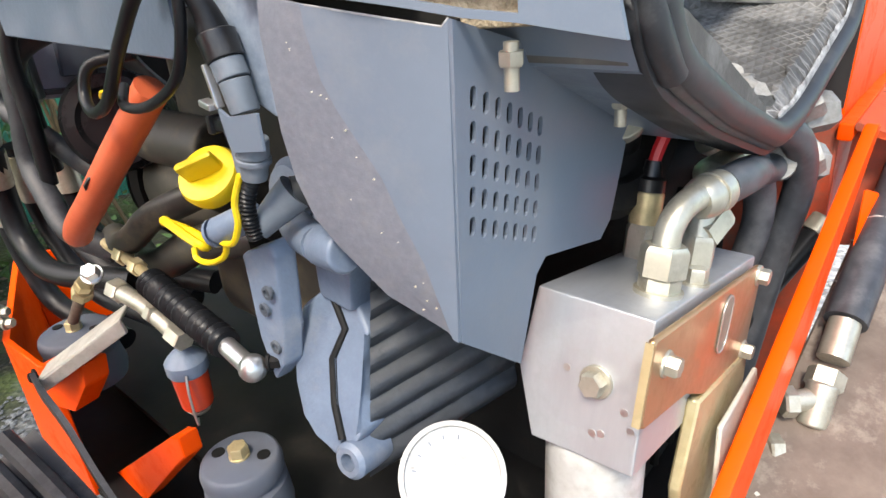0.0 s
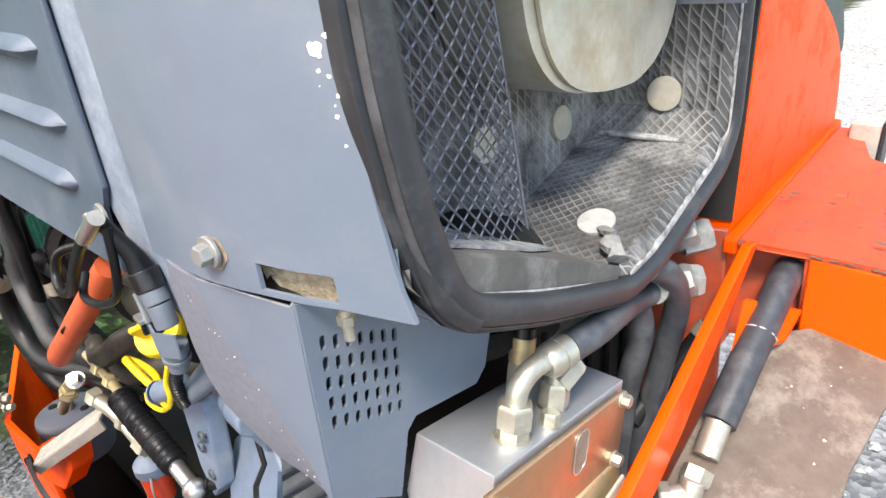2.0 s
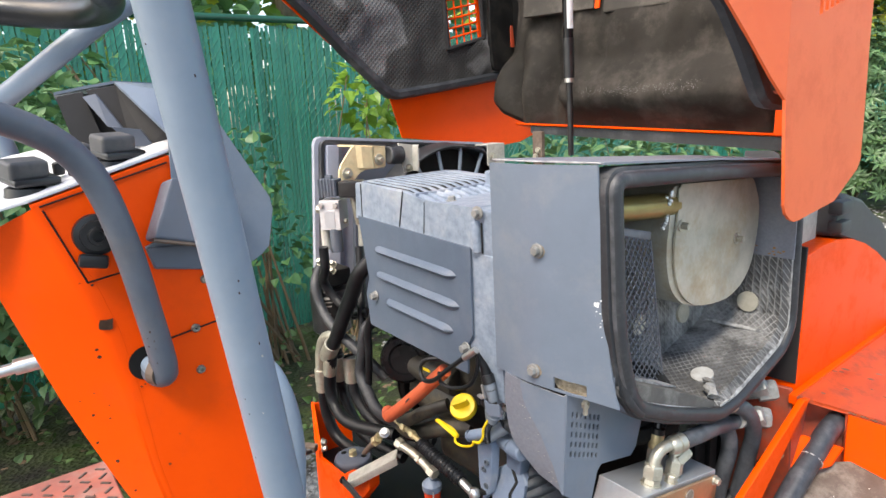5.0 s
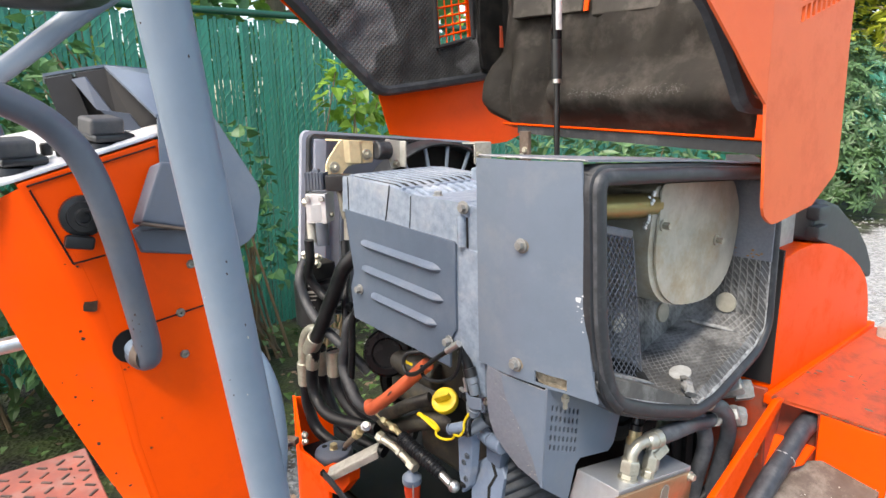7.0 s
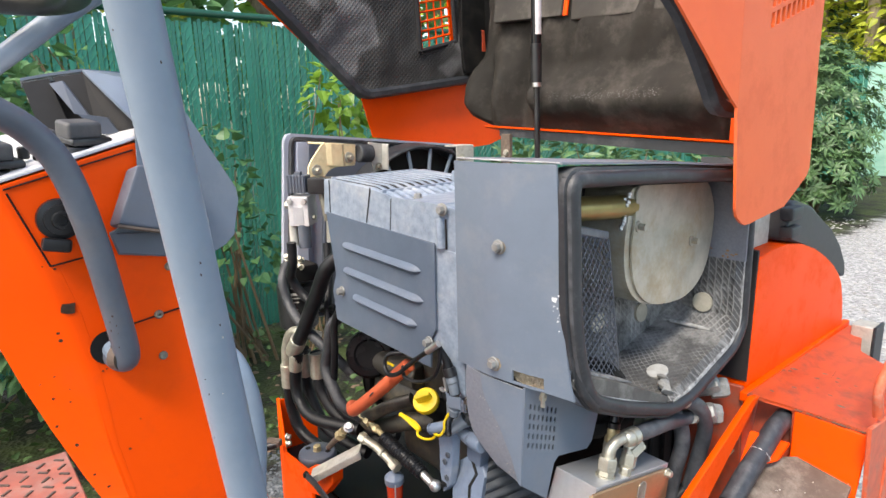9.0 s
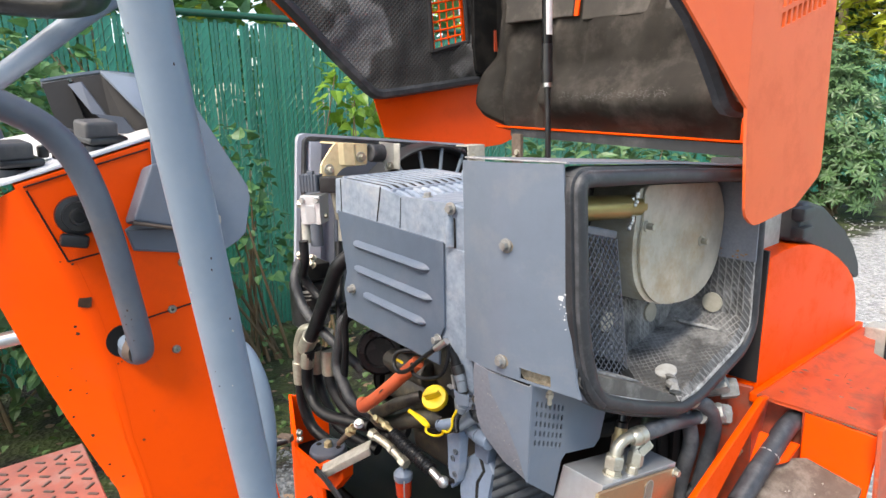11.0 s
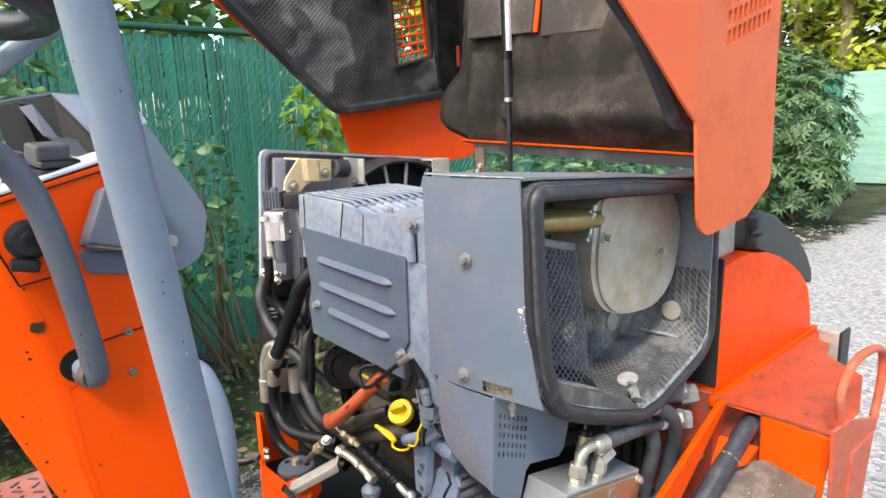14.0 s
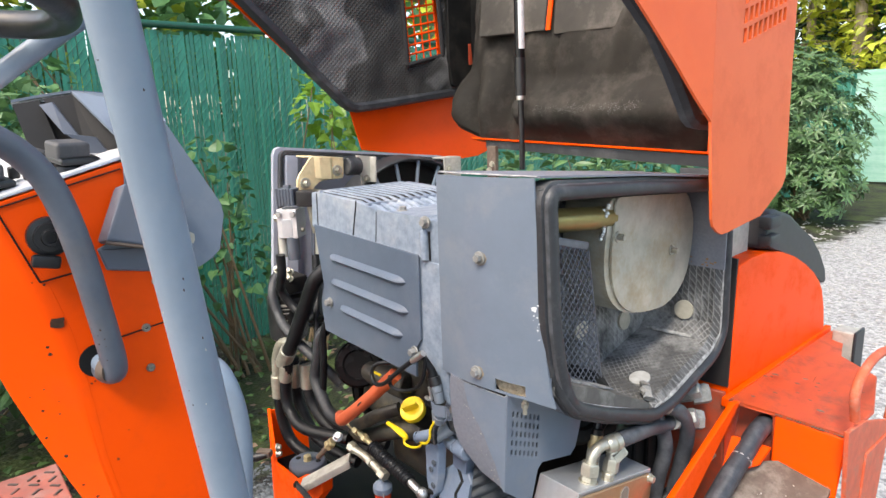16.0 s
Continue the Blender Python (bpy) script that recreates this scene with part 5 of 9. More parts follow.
add_box(bm, (-0.68, 0.540, 1.521), (0.05, 0.062, 0.004), None, 0.001)
part("far_bracket", bm, CANVAS, radiator, "pale zinc bracket")
bolt(radiator, (-0.652, 0.525, 1.490), (1, 0, 0), 0.012, 0.008, 0.011, ZINC)

# ---------- valve block ahead of the cooler ----------
valve = thing("valve_block", (-0.635, 0.029, 1.38), "bright aluminium solenoid valve block with black coil", "valve")
TURN = Matrix.Rotation(radians(-50), 3, "Z")


def on_valve(a, b, z):
    """A point of the turned block: a out of its front, b across, z up."""
    return V(-0.635, 0.029, z) + TURN @ V(a, b, 0)


bm = bmesh.new()
add_box(bm, on_valve(0, 0, 1.4085), (0.053, 0.047, 0.066), TURN, 0.002)
body = part("body", bm, PALE_ALU, valve)
bm = bmesh.new()
add_box(bm, on_valve(0.0268, 0.0, 1.400), (0.0016, 0.024, 0.038), TURN, 0.0005, 1)
part("plate", bm, ALU, body, "thin raised plate on the block")
bm = bmesh.new()
add_box(bm, on_valve(0.006, -0.002, 1.468), (0.036, 0.044, 0.038), TURN, 0.003)
coil = part("coil", bm, HANDLE_GREY, valve, "grey-black ribbed solenoid coil")
for k in range(6):
    bm = bmesh.new()
    add_box(bm, on_valve(0.025, -0.020 + 0.0072 * k, 1.468), (0.003, 0.0032, 0.040), TURN, 0.0008, 1)
    part("rib", bm, HANDLE_GREY, coil)
bm = bmesh.new()
add_box(bm, on_valve(0.010, 0.0, 1.490), (0.014, 0.014, 0.010), TURN, 0.002)
part("coil_cap", bm, HANDLE_GREY, coil)
bm = bmesh.new()
add_box(bm, on_valve(0.006, 0.050, 1.464), (0.034, 0.054, 0.036), TURN, 0.004)
part("coil_plug", bm, BLACK, coil, "black connector housing")
for b in (-0.017, 0.017):
    bolt(valve, on_valve(0.0265, b, 1.431), TURN @ V(1, 0, 0), 0.0115, 0.007, 0, STEEL)
bolt(valve, on_valve(0.004, 0.0235, 1.392), TURN @ V(0, 1, 0), 0.010, 0.006, 0, ZINC_DULL)
part("side_nut", add_hex(bmesh.new(), on_valve(0, -0.0235, 1.418), TURN @ V(0, -1, 0.1), 0.018, 0.016), ZINC, valve)
part("side_adapter", add_hex(bmesh.new(), on_valve(0.006, 0.062, 1.400), (0, 0, 1), 0.020, 0.022), ZINC_DULL, valve)
part("adapter_stem", add_cyl(bmesh.new(), on_valve(0.006, 0.050, 1.448), on_valve(0.006, 0.060, 1.385), 0.008, seg=14), ZINC_DULL, valve, "plated stem under the connector")
part("hose_fitting", add_cyl(bmesh.new(), on_valve(0.012, -0.020, 1.378), on_valve(0.012, -0.020, 1.330), 0.010, seg=14), CANVAS, valve, "pale plated hose fitting")
part("hose_fitting", add_cyl(bmesh.new(), (-0.61, 0.085, 1.435), (-0.61, 0.080, 1.33), 0.009, seg=14), CANVAS, valve, "pale plated hose fitting")
part("hose_fitting", add_cyl(bmesh.new(), on_valve(0.014, 0.006, 1.378), on_valve(0.014, 0.006, 1.325), 0.014, seg=16), HANDLE_GREY, valve, "dark grey hose end")

# ---------- hydraulic manifold ----------
TILT = Matrix.Rotation(radians(-12), 3, "X")
manifold = thing("hydraulic_manifold", (0.07, 0.22, 0.95), "brushed aluminium hydraulic manifold block with plated fittings", "manifold")


def on_block(x, s, h):
    """A point of the block: x across, s along from its front edge, h above its top."""
    return V(x, 0.121, 1.033) + TILT @ V(0, s, h)


bm = bmesh.new()
add_prism(bm, [on_block(0.026, 0, 0), on_block(0.108, 0, 0), on_block(0.110, 0, -0.108), on_block(0.034, 0, -0.112), on_block(0.018, 0, -0.062)], TILT @ V(0, 0.22, 0), 0.002, 2)
part("block", bm, ALU, manifold)
bolt(manifold, on_block(0.077, -0.001, -0.052), TILT @ V(0, -1, 0), 0.015, 0.009, 0.0115, ZINC)
for dx, h in ((0.098, -0.066), (0.104, -0.077), (0.085, -0.087), (0.079, -0.089), (0.055, -0.05)):
    bm = bmesh.new()
    add_lathe(bm, on_block(dx, 0.0005, h), TILT @ V(0, -1, 0), [(0, 0.0028), (0.0008, 0.0028), (0.0008, 0.0015)], 12)
    part("stamp_mark", bm, STEEL, manifold)
bm = bmesh.new()
PL = [(-0.018, -0.004), (0.208, -0.004), (0.215, -0.012), (0.215, -0.086), (0.110, -0.088), (0.060, -0.066), (-0.014, -0.064), (-0.02, -0.058), (-0.02, -0.008)]
add_prism(bm, [on_block(0.1115, s, h) for s, h in PL], (0.005, 0, 0), 0.0015, 1)
part("cover_plate", bm, COPPER_PLATE, manifold, "bronze-toned plated cover plate")
bm = bmesh.new()
add_prism(bm, [on_block(0.1112, -0.0205, -0.006), on_block(0.1112, -0.0205, -0.060), on_block(0.1163, -0.0205, -0.060), on_block(0.1163, -0.0205, -0.006)], TILT @ V(0, -0.0012, 0))
part("plate_edge", bm, ZINC_YELLOW, manifold, "yellow zinc plate edge")
for s, h in ((0.004, -0.026), (0.203, -0.012), (0.203, -0.080)):
    bolt(manifold, on_block(0.1165, s, h), (1, 0, 0), 0.012, 0.008, 0.009, ZINC)
bm = bmesh.new()
ring = []
for k in range(24):
    a = 2 * math.pi * k / 24
    ring.append((0.124 + 0.0125 * math.cos(a), -0.034 + 0.0125 * math.sin(a) + (0.011 if math.sin(a) > 0 else -0.011)))
add_prism(bm, [on_block(0.1167, s, h) for s, h in ring], (0.0006, 0, 0))
part("slot_hole", bm, ZINC_DULL, manifold, "dull metal seen through the oval hole")
bm = bmesh.new()
sweep_section(bm, [on_block(0.1168, s, h) for s, h in ring], [(0.0, 0.0), (0.0, 0.0012), (0.0014, 0.0012), (0.0014, 0.0)], closed=True)
part("slot_rim", bm, STEEL, manifold, "bright rim of the oval hole")
bm = bmesh.new()
add_prism(bm, [on_block(0.109, 0.09, -0.085), on_block(0.109, 0.215, -0.085), on_block(0.112, 0.235, -0.19), on_block(0.112, 0.12, -0.25), on_block(0.109, 0.085, -0.16)], (0.010, 0, 0), 0.002, 1)
part("support_bracket", bm, ZINC_YELLOW, manifold, "yellow zinc support bracket")
bm = bmesh.new()
add_prism(bm, [on_block(0.125, 0.13, -0.12), on_block(0.128, 0.20, -0.09), on_block(0.142, 0.205, -0.17), on_block(0.138, 0.12, -0.22)], (0.004, 0, 0), 0.001, 1)
part("smeared_tag", bm, CANVAS, manifold, "pale weathered plate with scratches")
bm = bmesh.new()
c = V(0.066, 0.135, 0.93)
add_lathe(bm, c, (0.02, -0.05, -1), [(0, 0.030), (0.006, 0.034), (0.02, 0.036), (0.11, 0.036), (0.12, 0.030)], 32)
part("filter_canister", bm, WHITE, manifold, "white oil filter canister")

# elbow fitting
bm = bmesh.new()
b0 = on_block(0.088, 0.052, 0.0)
upv = TILT @ V(0, 0, 1)
add_lathe(bm, b0, upv, [(0, 0.0165), (0.003, 0.0165), (0.003, 0.013)], 20)
add_hex(bm, b0 + upv * 0.002, upv, 0.0245, 0.011, turn=0.3)
add_hex(bm, b0 + upv * 0.013, upv, 0.0285, 0.021, turn=0.1)
part("fitting_nut", bm, ZINC, manifold, "plated hexagon nut")
bend = [b0 + upv * 0.030, b0 + upv * 0.044 + V(0.0, 0.002, 0), b0 + upv * 0.056 + V(0.002, 0.010, -0.002), b0 + upv * 0.063 + V(0.005, 0.024, -0.005), b0 + upv * 0.063 + V(0.008, 0.040, -0.008)]
tube("elbow", bend, 0.0093, ZINC, manifold, "bent plated steel elbow", 18)
e = bend[-1]
bm = bmesh.new()
ed = V(0.012, 0.05, 0.004).normalized()
add_lathe(bm, e - ed * 0.012, ed, [(0, 0.0118), (0.004, 0.0142), (0.009, 0.0152), (0.013, 0.0152), (0.0135, 0.0142), (0.016, 0.0142), (0.0165, 0.0155), (0.025, 0.0155), (0.029, 0.014)], 24)
part("elbow_nut", bm, ZINC, manifold, "round plated swivel nut")
hose = thing("pressure_hose", e, "black rubber hydraulic hose with crimped metal ends", "hose", "hydraulic hoses")
pts = [e + ed * 0.016, V(0.104, 0.285, 1.074), V(0.096, 0.34, 1.060), V(0.086, 0.40, 1.040), V(0.090, 0.455, 1.032)]
tube("hose_body", pts, 0.0140, DUSTY_HOSE, hose, "", 18)
bm = bmesh.new()
add_tube(bm, [pts[-1] - V(-0.003, 0.022, -0.008), pts[-1] + V(-0.002, 0.022, -0.008)], 0.0155, 18, False)
add_hex(bm, pts[-1] + V(0.0, 0.012, -0.004), V(0.45, 0.2, 0.2), 0.034, 0.034)
part("ferrule", bm, BOLT_GREY, hose, "crimped dull steel ferrule")
bm = bmesh.new()
add_hex(bm, V(0.085, 0.505, 1.075), V(0.45, 0.2, 0.25), 0.030, 0.024)
add_lathe(bm, V(0.085, 0.505, 1.075), V(-0.45, -0.2, -0.25), [(0, 0.014), (0.03, 0.014)], 18)
part("port_plug", bm, BOLT_GREY, manifold, "dull grey hexagon port plug")
# second fitting, plugs and sender
bm = bmesh.new()
for s, x, fl, h in ((0.118, 0.085, 0.020, 0.009), (0.094, 0.098, 0.016, 0.010)):
    add_lathe(bm, on_block(x, s, 0), upv, [(0, fl * 0.68), (0.002, fl * 0.68), (0.002, fl * .4)], 18)
    add_hex(bm, on_block(x, s, 0.002), upv, fl, h, turn=0.5)
part("plug", bm, ZINC, manifold, "plated plug bolts")
bm = bmesh.new()
b2 = on_block(0.090, 0.112, 0.0)
add_hex(bm, b2 + upv * 0.008, upv, 0.024, 0.024, turn=0.7)
add_hex(bm, b2 + upv * 0.030, V(0.02, 0.1, 0.05), 0.025, 0.028, turn=0.2)
add_tube(bm, [b2 + upv * 0.030, b2 + upv * 0.052 + V(-0.002, 0.006, 0.0), b2 + upv * 0.064 + V(-0.006, 0.030, 0.0), V(0.070, 0.305, 1.066), V(0.080, 0.37, 1.066)], 0.0105, 14)
add_hex(bm, b2 + upv * 0.058 + V(-0.004, 0.026, 0.0), V(-0.02, 0.1, 0.0), 0.026, 0.02)
part("tee_fitting", bm, ZINC, manifold, "plated tee fitting")
s0 = on_block(0.041, 0.130, 0.0)
bm = bmesh.new()
add_hex(bm, s0, upv, 0.024, 0.028)
part("adapter", bm, ZINC, manifold)
bm = bmesh.new()
add_lathe(bm, s0 + upv * 0.028, upv, [(0, 0.0125), (0.024, 0.0125), (0.026, 0.011)], 18)
part("sender_body", bm, ZINC_YELLOW, manifold, "brass sender body")
bm = bmesh.new()
add_lathe(bm, s0 + upv * 0.054, upv, [(0, 0.0120), (0.010, 0.0118), (0.012, 0.008), (0.024, 0.006), (0.025, 0.0)], 18)
part("sender_cap", bm, BLACK, manifold, "black sender cap")
tube("sender_lead", [s0 + upv * 0.074, s0 + upv * 0.088 + V(0.002, 0.002, 0), s0 + upv * 0.104 + V(0.006, 0.006, 0)], 0.0052, RED_TIP, manifold, "red insulated lead", 8)

# gauge
gauge = thing("pressure_gauge", (0.0, 0.05, 0.92), "round white gauge with a worn pale face", "gauge")
DIAL = material("smudged_pale_dial", (0.44, 0.44, 0.43), (0.36, 0.355, 0.34), rough=0.3, scale=60, contrast=0.6, dirt=(0.16, 0.15, 0.14), dirt_scale=75, dirt_amount=0.75)
gc, ga = V(0.012, 0.036, 0.921), V(0.52, -0.42, 0.72).normalized()
bm = bmesh.new()
add_lathe(bm, gc - ga * 0.03, ga, [(0, 0.030), (0.006, 0.034), (0.026, 0.0365), (0.033, 0.0365), (0.034, 0.033), (0.030, 0.0325)], 40, cap=False)
part("bezel", bm, WHITE, gauge, "cream enamelled bezel")
bm = bmesh.new()
add_lathe(bm, gc - ga * 0.002, ga, [(0, 0.033), (0.002, 0.033)], 40)
part("dial", bm, DIAL, gauge, "blank pale dial")
bm = bmesh.new()
q = align(ga)
for k in range(5):
    a = math.radians(70 + 23 * k)
    add_box(bm, gc + ga * 0.0006 + q @ V(0.026 * math.cos(a), 0.026 * math.sin(a), 0), (0.003, 0.0009, 0.0005), q @ Matrix.Rotation(a, 3, "Z"))
part("dial_mark", bm, GREY, gauge, "faint scale marks", kind="stuff")


# ---------- open hood ----------
hood = thing("engine_hood", (-0.35, 0.62, 1.52), "orange engine hood propped open, dark foam inside", "hood")
XL, XR = -0.86, 0.152


def clipped_sheet(x, outline, hole, step, swell, thick):
    """A sheet in the plane x, cut to a convex outline (y, z), with a four-sided hole left out."""
    bm = bmesh.new()
    ys, zs = [p[0] for p in outline], [p[1] for p in outline]
    ny, nz = int((max(ys) - min(ys)) / step) + 1, int((max(zs) - min(zs)) / step) + 1
    g = [[bm.verts.new((x, min(ys) + i * step, min(zs) + j * step)) for i in range(ny + 1)] for j in range(nz + 1)]
    for j in range(nz):
        for i in range(ny):
            bm.faces.new((g[j][i], g[j][i + 1], g[j + 1][i + 1], g[j + 1][i]))

    def outward(poly, a, b):
        c = Vector((x, sum(p[0] for p in poly) / len(poly), sum(p[1] for p in poly) / len(poly)))
        no = V(0, b[1] - a[1], -(b[0] - a[0]))
        return -no if (c - V(x, *a)).dot(no) > 0 else no

    for a, b in zip(outline, outline[1:] + outline[:1]):
        bmesh.ops.bisect_plane(bm, geom=bm.verts[:] + bm.edges[:] + bm.faces[:], plane_co=(x, *a), plane_no=outward(outline, a, b), clear_outer=True)
    sides = [(V(x, *a), outward(hole, a, b)) for a, b in zip(hole, hole[1:] + hole[:1])]
    for co, no in sides:
        bmesh.ops.bisect_plane(bm, geom=bm.verts[:] + bm.edges[:] + bm.faces[:], plane_co=co, plane_no=no)
    bmesh.ops.delete(bm, geom=[f for f in bm.faces if all((f.calc_center_median() - co).dot(no) < 0 for co, no in sides)], context="FACES")
    for v in bm.verts:
        v.co.x += swell * (max(0.0, noise.noise((v.co.y * 7, v.co.z * 7, 1.3))) + 0.25 * noise.noise((v.co.y * 22, v.co.z * 22, 4.0)))
    bmesh.ops.solidify(bm, geom=bm.faces[:], thickness=thick)
    return bm


GRID = [(0.546, 1.785), (0.684, 1.818), (0.668, 2.02), (0.534, 1.995)]
WALL_OUT = [(0.345, 1.662), (0.76, 1.70), (0.86, 1.95), (0.86, 2.35), (0.02, 2.35), (0.02, 1.935)]
part("left_wall", clipped_sheet(XL - 0.012, WALL_OUT, GRID, 0.2, 0.0, 0.004), ORANGE, hood)
part("left_lining", clipped_sheet(XL + 0.008, [(0.345, 1.674), (0.75, 1.708), (0.845, 1.95), (0.845, 2.3), (0.03, 2.3), (0.03, 1.94)], GRID, 0.016, 0.034, 0.004), FOAM_HOOD, hood, "quilted dark foam lining with dents")
bm = bmesh.new()
add_prism(bm, rounded([(XL + 0.022, 0.700, 1.722), (XL + 0.022, 0.790, 1.730), (XL + 0.022, 0.84, 1.95), (XL + 0.022, 0.84, 2.28), (XL + 0.022, 0.688, 2.28), (XL + 0.022, 0.690, 1.80)], 0.015, 3), (0.014, 0, 0), 0.004, 2)
part("edge_pad", bm, DARK, hood, "dark felt pad beside the grille")
bm = bmesh.new()
for a, b in zip(GRID[:3] + [GRID[0]], GRID[1:3] + [GRID[2], GRID[3]]):
    if a != b:
        add_tube(bm, [(XL + 0.012, *a), (XL + 0.012, *b)], 0.007, 8, False)
part("opening_edge", bm, VISOR_IN, hood, "dusty rolled edge of the lining opening")


def grid_point(u, v, dx=0.0):
    (a, b), (c, d), (e, g), (h, k) = GRID
    lo, hi = V(XL - 0.012 + dx, a + (c - a) * u, b + (d - b) * u), V(XL - 0.012 + dx, h + (e - h) * u, k + (g - k) * u)
    return lo.lerp(hi, v)


for k in range(6):
    bm = bmesh.new()
    add_tube(bm, [grid_point(k / 5, 0), grid_point(k / 5, 1)], 0.0030, 4, False)
    part("grille_bar", bm, ORANGE, hood, "orange grille bar" if k == 0 else "", smooth=False)
for k in range(9):
    bm = bmesh.new()
    add_tube(bm, [grid_point(0, k / 8, 0.002), grid_point(1, k / 8, 0.002)], 0.0030, 4, False)
    part("grille_bar", bm, ORANGE, hood, smooth=False)
bm = bmesh.new()
sweep_section(bm, [V(XL + 0.016, y, z) for y, z in ((0.76, 1.712), (0.716, 1.706), (0.55, 1.686), (0.415, 1.670), (0.362, 1.665), (0.338, 1.668), (0.318, 1.680), (0.282, 1.713), (0.21, 1.776), (0.14, 1.845), (0.072, 1.905), (0.02, 1.955), (0.0, 2.05))],
              [(-0.012, -0.012), (-0.014, 0.006), (-0.006, 0.014), (0.006, 0.014), (0.012, 0.004), (0.012, -0.012)])
part("edge_seal", bm, RUBBER, hood, "black rubber seal along the hood edge")
# the wall goes on below its seal
bm = bmesh.new()
add_prism(bm, [(XL - 0.013, y, z) for y, z in ((0.348, 1.672), (0.80, 1.71), (0.95, 1.62), (0.916, 1.522), (0.848, 1.502), (0.77, 1.497), (0.69, 1.505), (0.385, 1.547))], (-0.003, 0, 0), 0.001, 1)
part("skirt", bm, ORANGE, hood, "orange lower skirt of the hood")
bm = bmesh.new()
add_prism(bm, [(-0.650, 0.612, 1.569), (0.13, 0.625, 1.537), (0.13, 0.665, 1.525), (-0.650, 0.66, 1.558)], (0, 0, 0.005), 0.001, 1)
part("lower_flange", bm, ORANGE, hood, "orange folded lower flange")
bm = bmesh.new()
add_prism(bm, [(-0.60, 0.620, 1.566), (0.13, 0.634, 1.534), (0.13, 0.634, 1.508), (-0.60, 0.620, 1.545)], (0, 0.01, 0))
part("under_flange", bm, RUBBER, hood, "dark strip below the flange")


def hood_lining():
    """Moulded sound-proofing: two knuckles at the hinge end, then a long overhanging ridge under a slack sheet."""
    bm = bmesh.new()
    n, m = 120, 72
    left = ((1.55, -0.64), (1.572, -0.665), (1.600, -0.720), (1.640, -0.775), (1.680, -0.782), (1.715, -0.755), (1.742, -0.720), (1.765, -0.700), (2.3, -0.700))
    def g(v, c, wd):
        return math.exp(-((v - c) / wd) ** 2)
    def step(v, a, b):
        t = min(1.0, max(0.0, (v - a) / (b - a)))
        return t * t * (3 - 2 * t)
    rows = []
    for j in range(m + 1):
        t = (j / m) ** 1.4
        row = []
        for i in range(n + 1):
            s = i / n
            z0 = 1.567 + t * 0.62
            xl = float(np.interp(z0, [a for a, _ in left], [b for _, b in left]))
            xr = 0.040 - 0.035 * step(z0, 1.60, 1.80)
            x = xl + (xr - xl) * s
            z = z0 - 0.026 * s * (1 - t)
            h = z0 - 1.567
            ridge = step(h, -0.01, 0.082) * (1 - 0.80 * step(h, 0.088, 0.17))
            y = 0.655 + 0.04 * step(h, 0.15, 0.6)
            along_ = step(x, -0.52, -0.46) * (1 - 0.75 * step(x, -0.03, 0.03))
            y -= 0.062 * ridge * along_
            knuckle1 = g(x, -0.715, 0.045) * g(h, 0.085, 0.085)
            knuckle2 = g(x, -0.600, 0.038) * g(h, 0.095, 0.105)
            y -= 0.052 * knuckle1 + 0.066 * knuckle2
            y += 0.022 * g(x, -0.656, 0.011) * g(h, 0.10, 0.07)
            y += 0.016 * g(x, -0.540 + 0.06 * (h - 0.09), 0.012) * g(h, 0.13, 0.12)
            y -= 0.012 * g(x, -0.465 + 0.12 * (h - 0.1), 0.018) * step(h, 0.04, 0.12)
            y += 0.010 * g(x, -0.40 + 0.2 * (h - 0.1), 0.012) * step(h, 0.06, 0.2)
            y -= 0.010 * g(x, -0.24 + 0.35 * (h - 0.1), 0.020) * step(h, 0.12, 0.2)
            y += 0.015 * (1 - step(s, 0.0, 0.05)) + 0.03 * step(s, 0.96, 1.0)
            p = V(x, y, z)
            p += V(0, 1, 0) * (0.010 * noise.noise(p * 8) + 0.0040 * noise.noise(p * 26) + 0.0012 * noise.noise(p * 80))
            row.append(bm.verts.new(p))
        rows.append(row)
    for j in range(m):
        for i in range(n):
            bm.faces.new((rows[j][i], rows[j][i + 1], rows[j + 1][i + 1], rows[j + 1][i]))
    bmesh.ops.solidify(bm, geom=bm.faces[:], thickness=-0.006)
    return bm


lining_bm = hood_lining()
hit = BVHTree.FromBMesh(lining_bm)
rnd = random.Random(52)
flecks = bmesh.new()
for k in range(260):
    x, z = rnd.uniform(-0.41, -0.10), rnd.gauss(1.642, 0.0065)
    at = hit.ray_cast(V(x, 0.2, z), V(0, 1, 0))[0]
    if at:
        r = rnd.uniform(0.0003, 0.0008)
        add_prism(flecks, [at + V(r * rnd.uniform(0.7, 2.0) * math.cos(a), -0.0009, r * math.sin(a)) for a in (0.3, 1.6, 2.8, 4.1, 5.4)], (0, 0.0008, 0))
part("dust_fleck", flecks, FILLER, hood, "band of pale dried flecks", smooth=False, kind="stuff")
part("sound_lining", lining_bm, FELT, hood, "grimy moulded dark sound lining")
bm = bmesh.new()
add_prism(bm, [(-0.86, 0.80, 1.70), (0.146, 0.700, 1.54), (0.146, 0.690, 2.3), (-0.86, 0.86, 2.3)], (0, 0.01, 0))
part("crown", bm, ORANGE, hood, "orange hood top skin")
for x0, x1, z0, d in ((-0.632, -0.400, 1.843, 0.026), (-0.384, -0.02, 1.822, 0.010)):
    bm = bmesh.new()
    add_prism(bm, [(x0, 0.628 + 0.026 - d, z0), (x1, 0.630 + 0.026 - d, z0 - 0.010), (x1, 0.68, z0 + 0.30), (x0, 0.67, z0 + 0.30)], (0, 0.030, 0), 0.006, 2)
    part("foam_pad", bm, FELT, hood, "dark foam pad")
bm = bmesh.new()
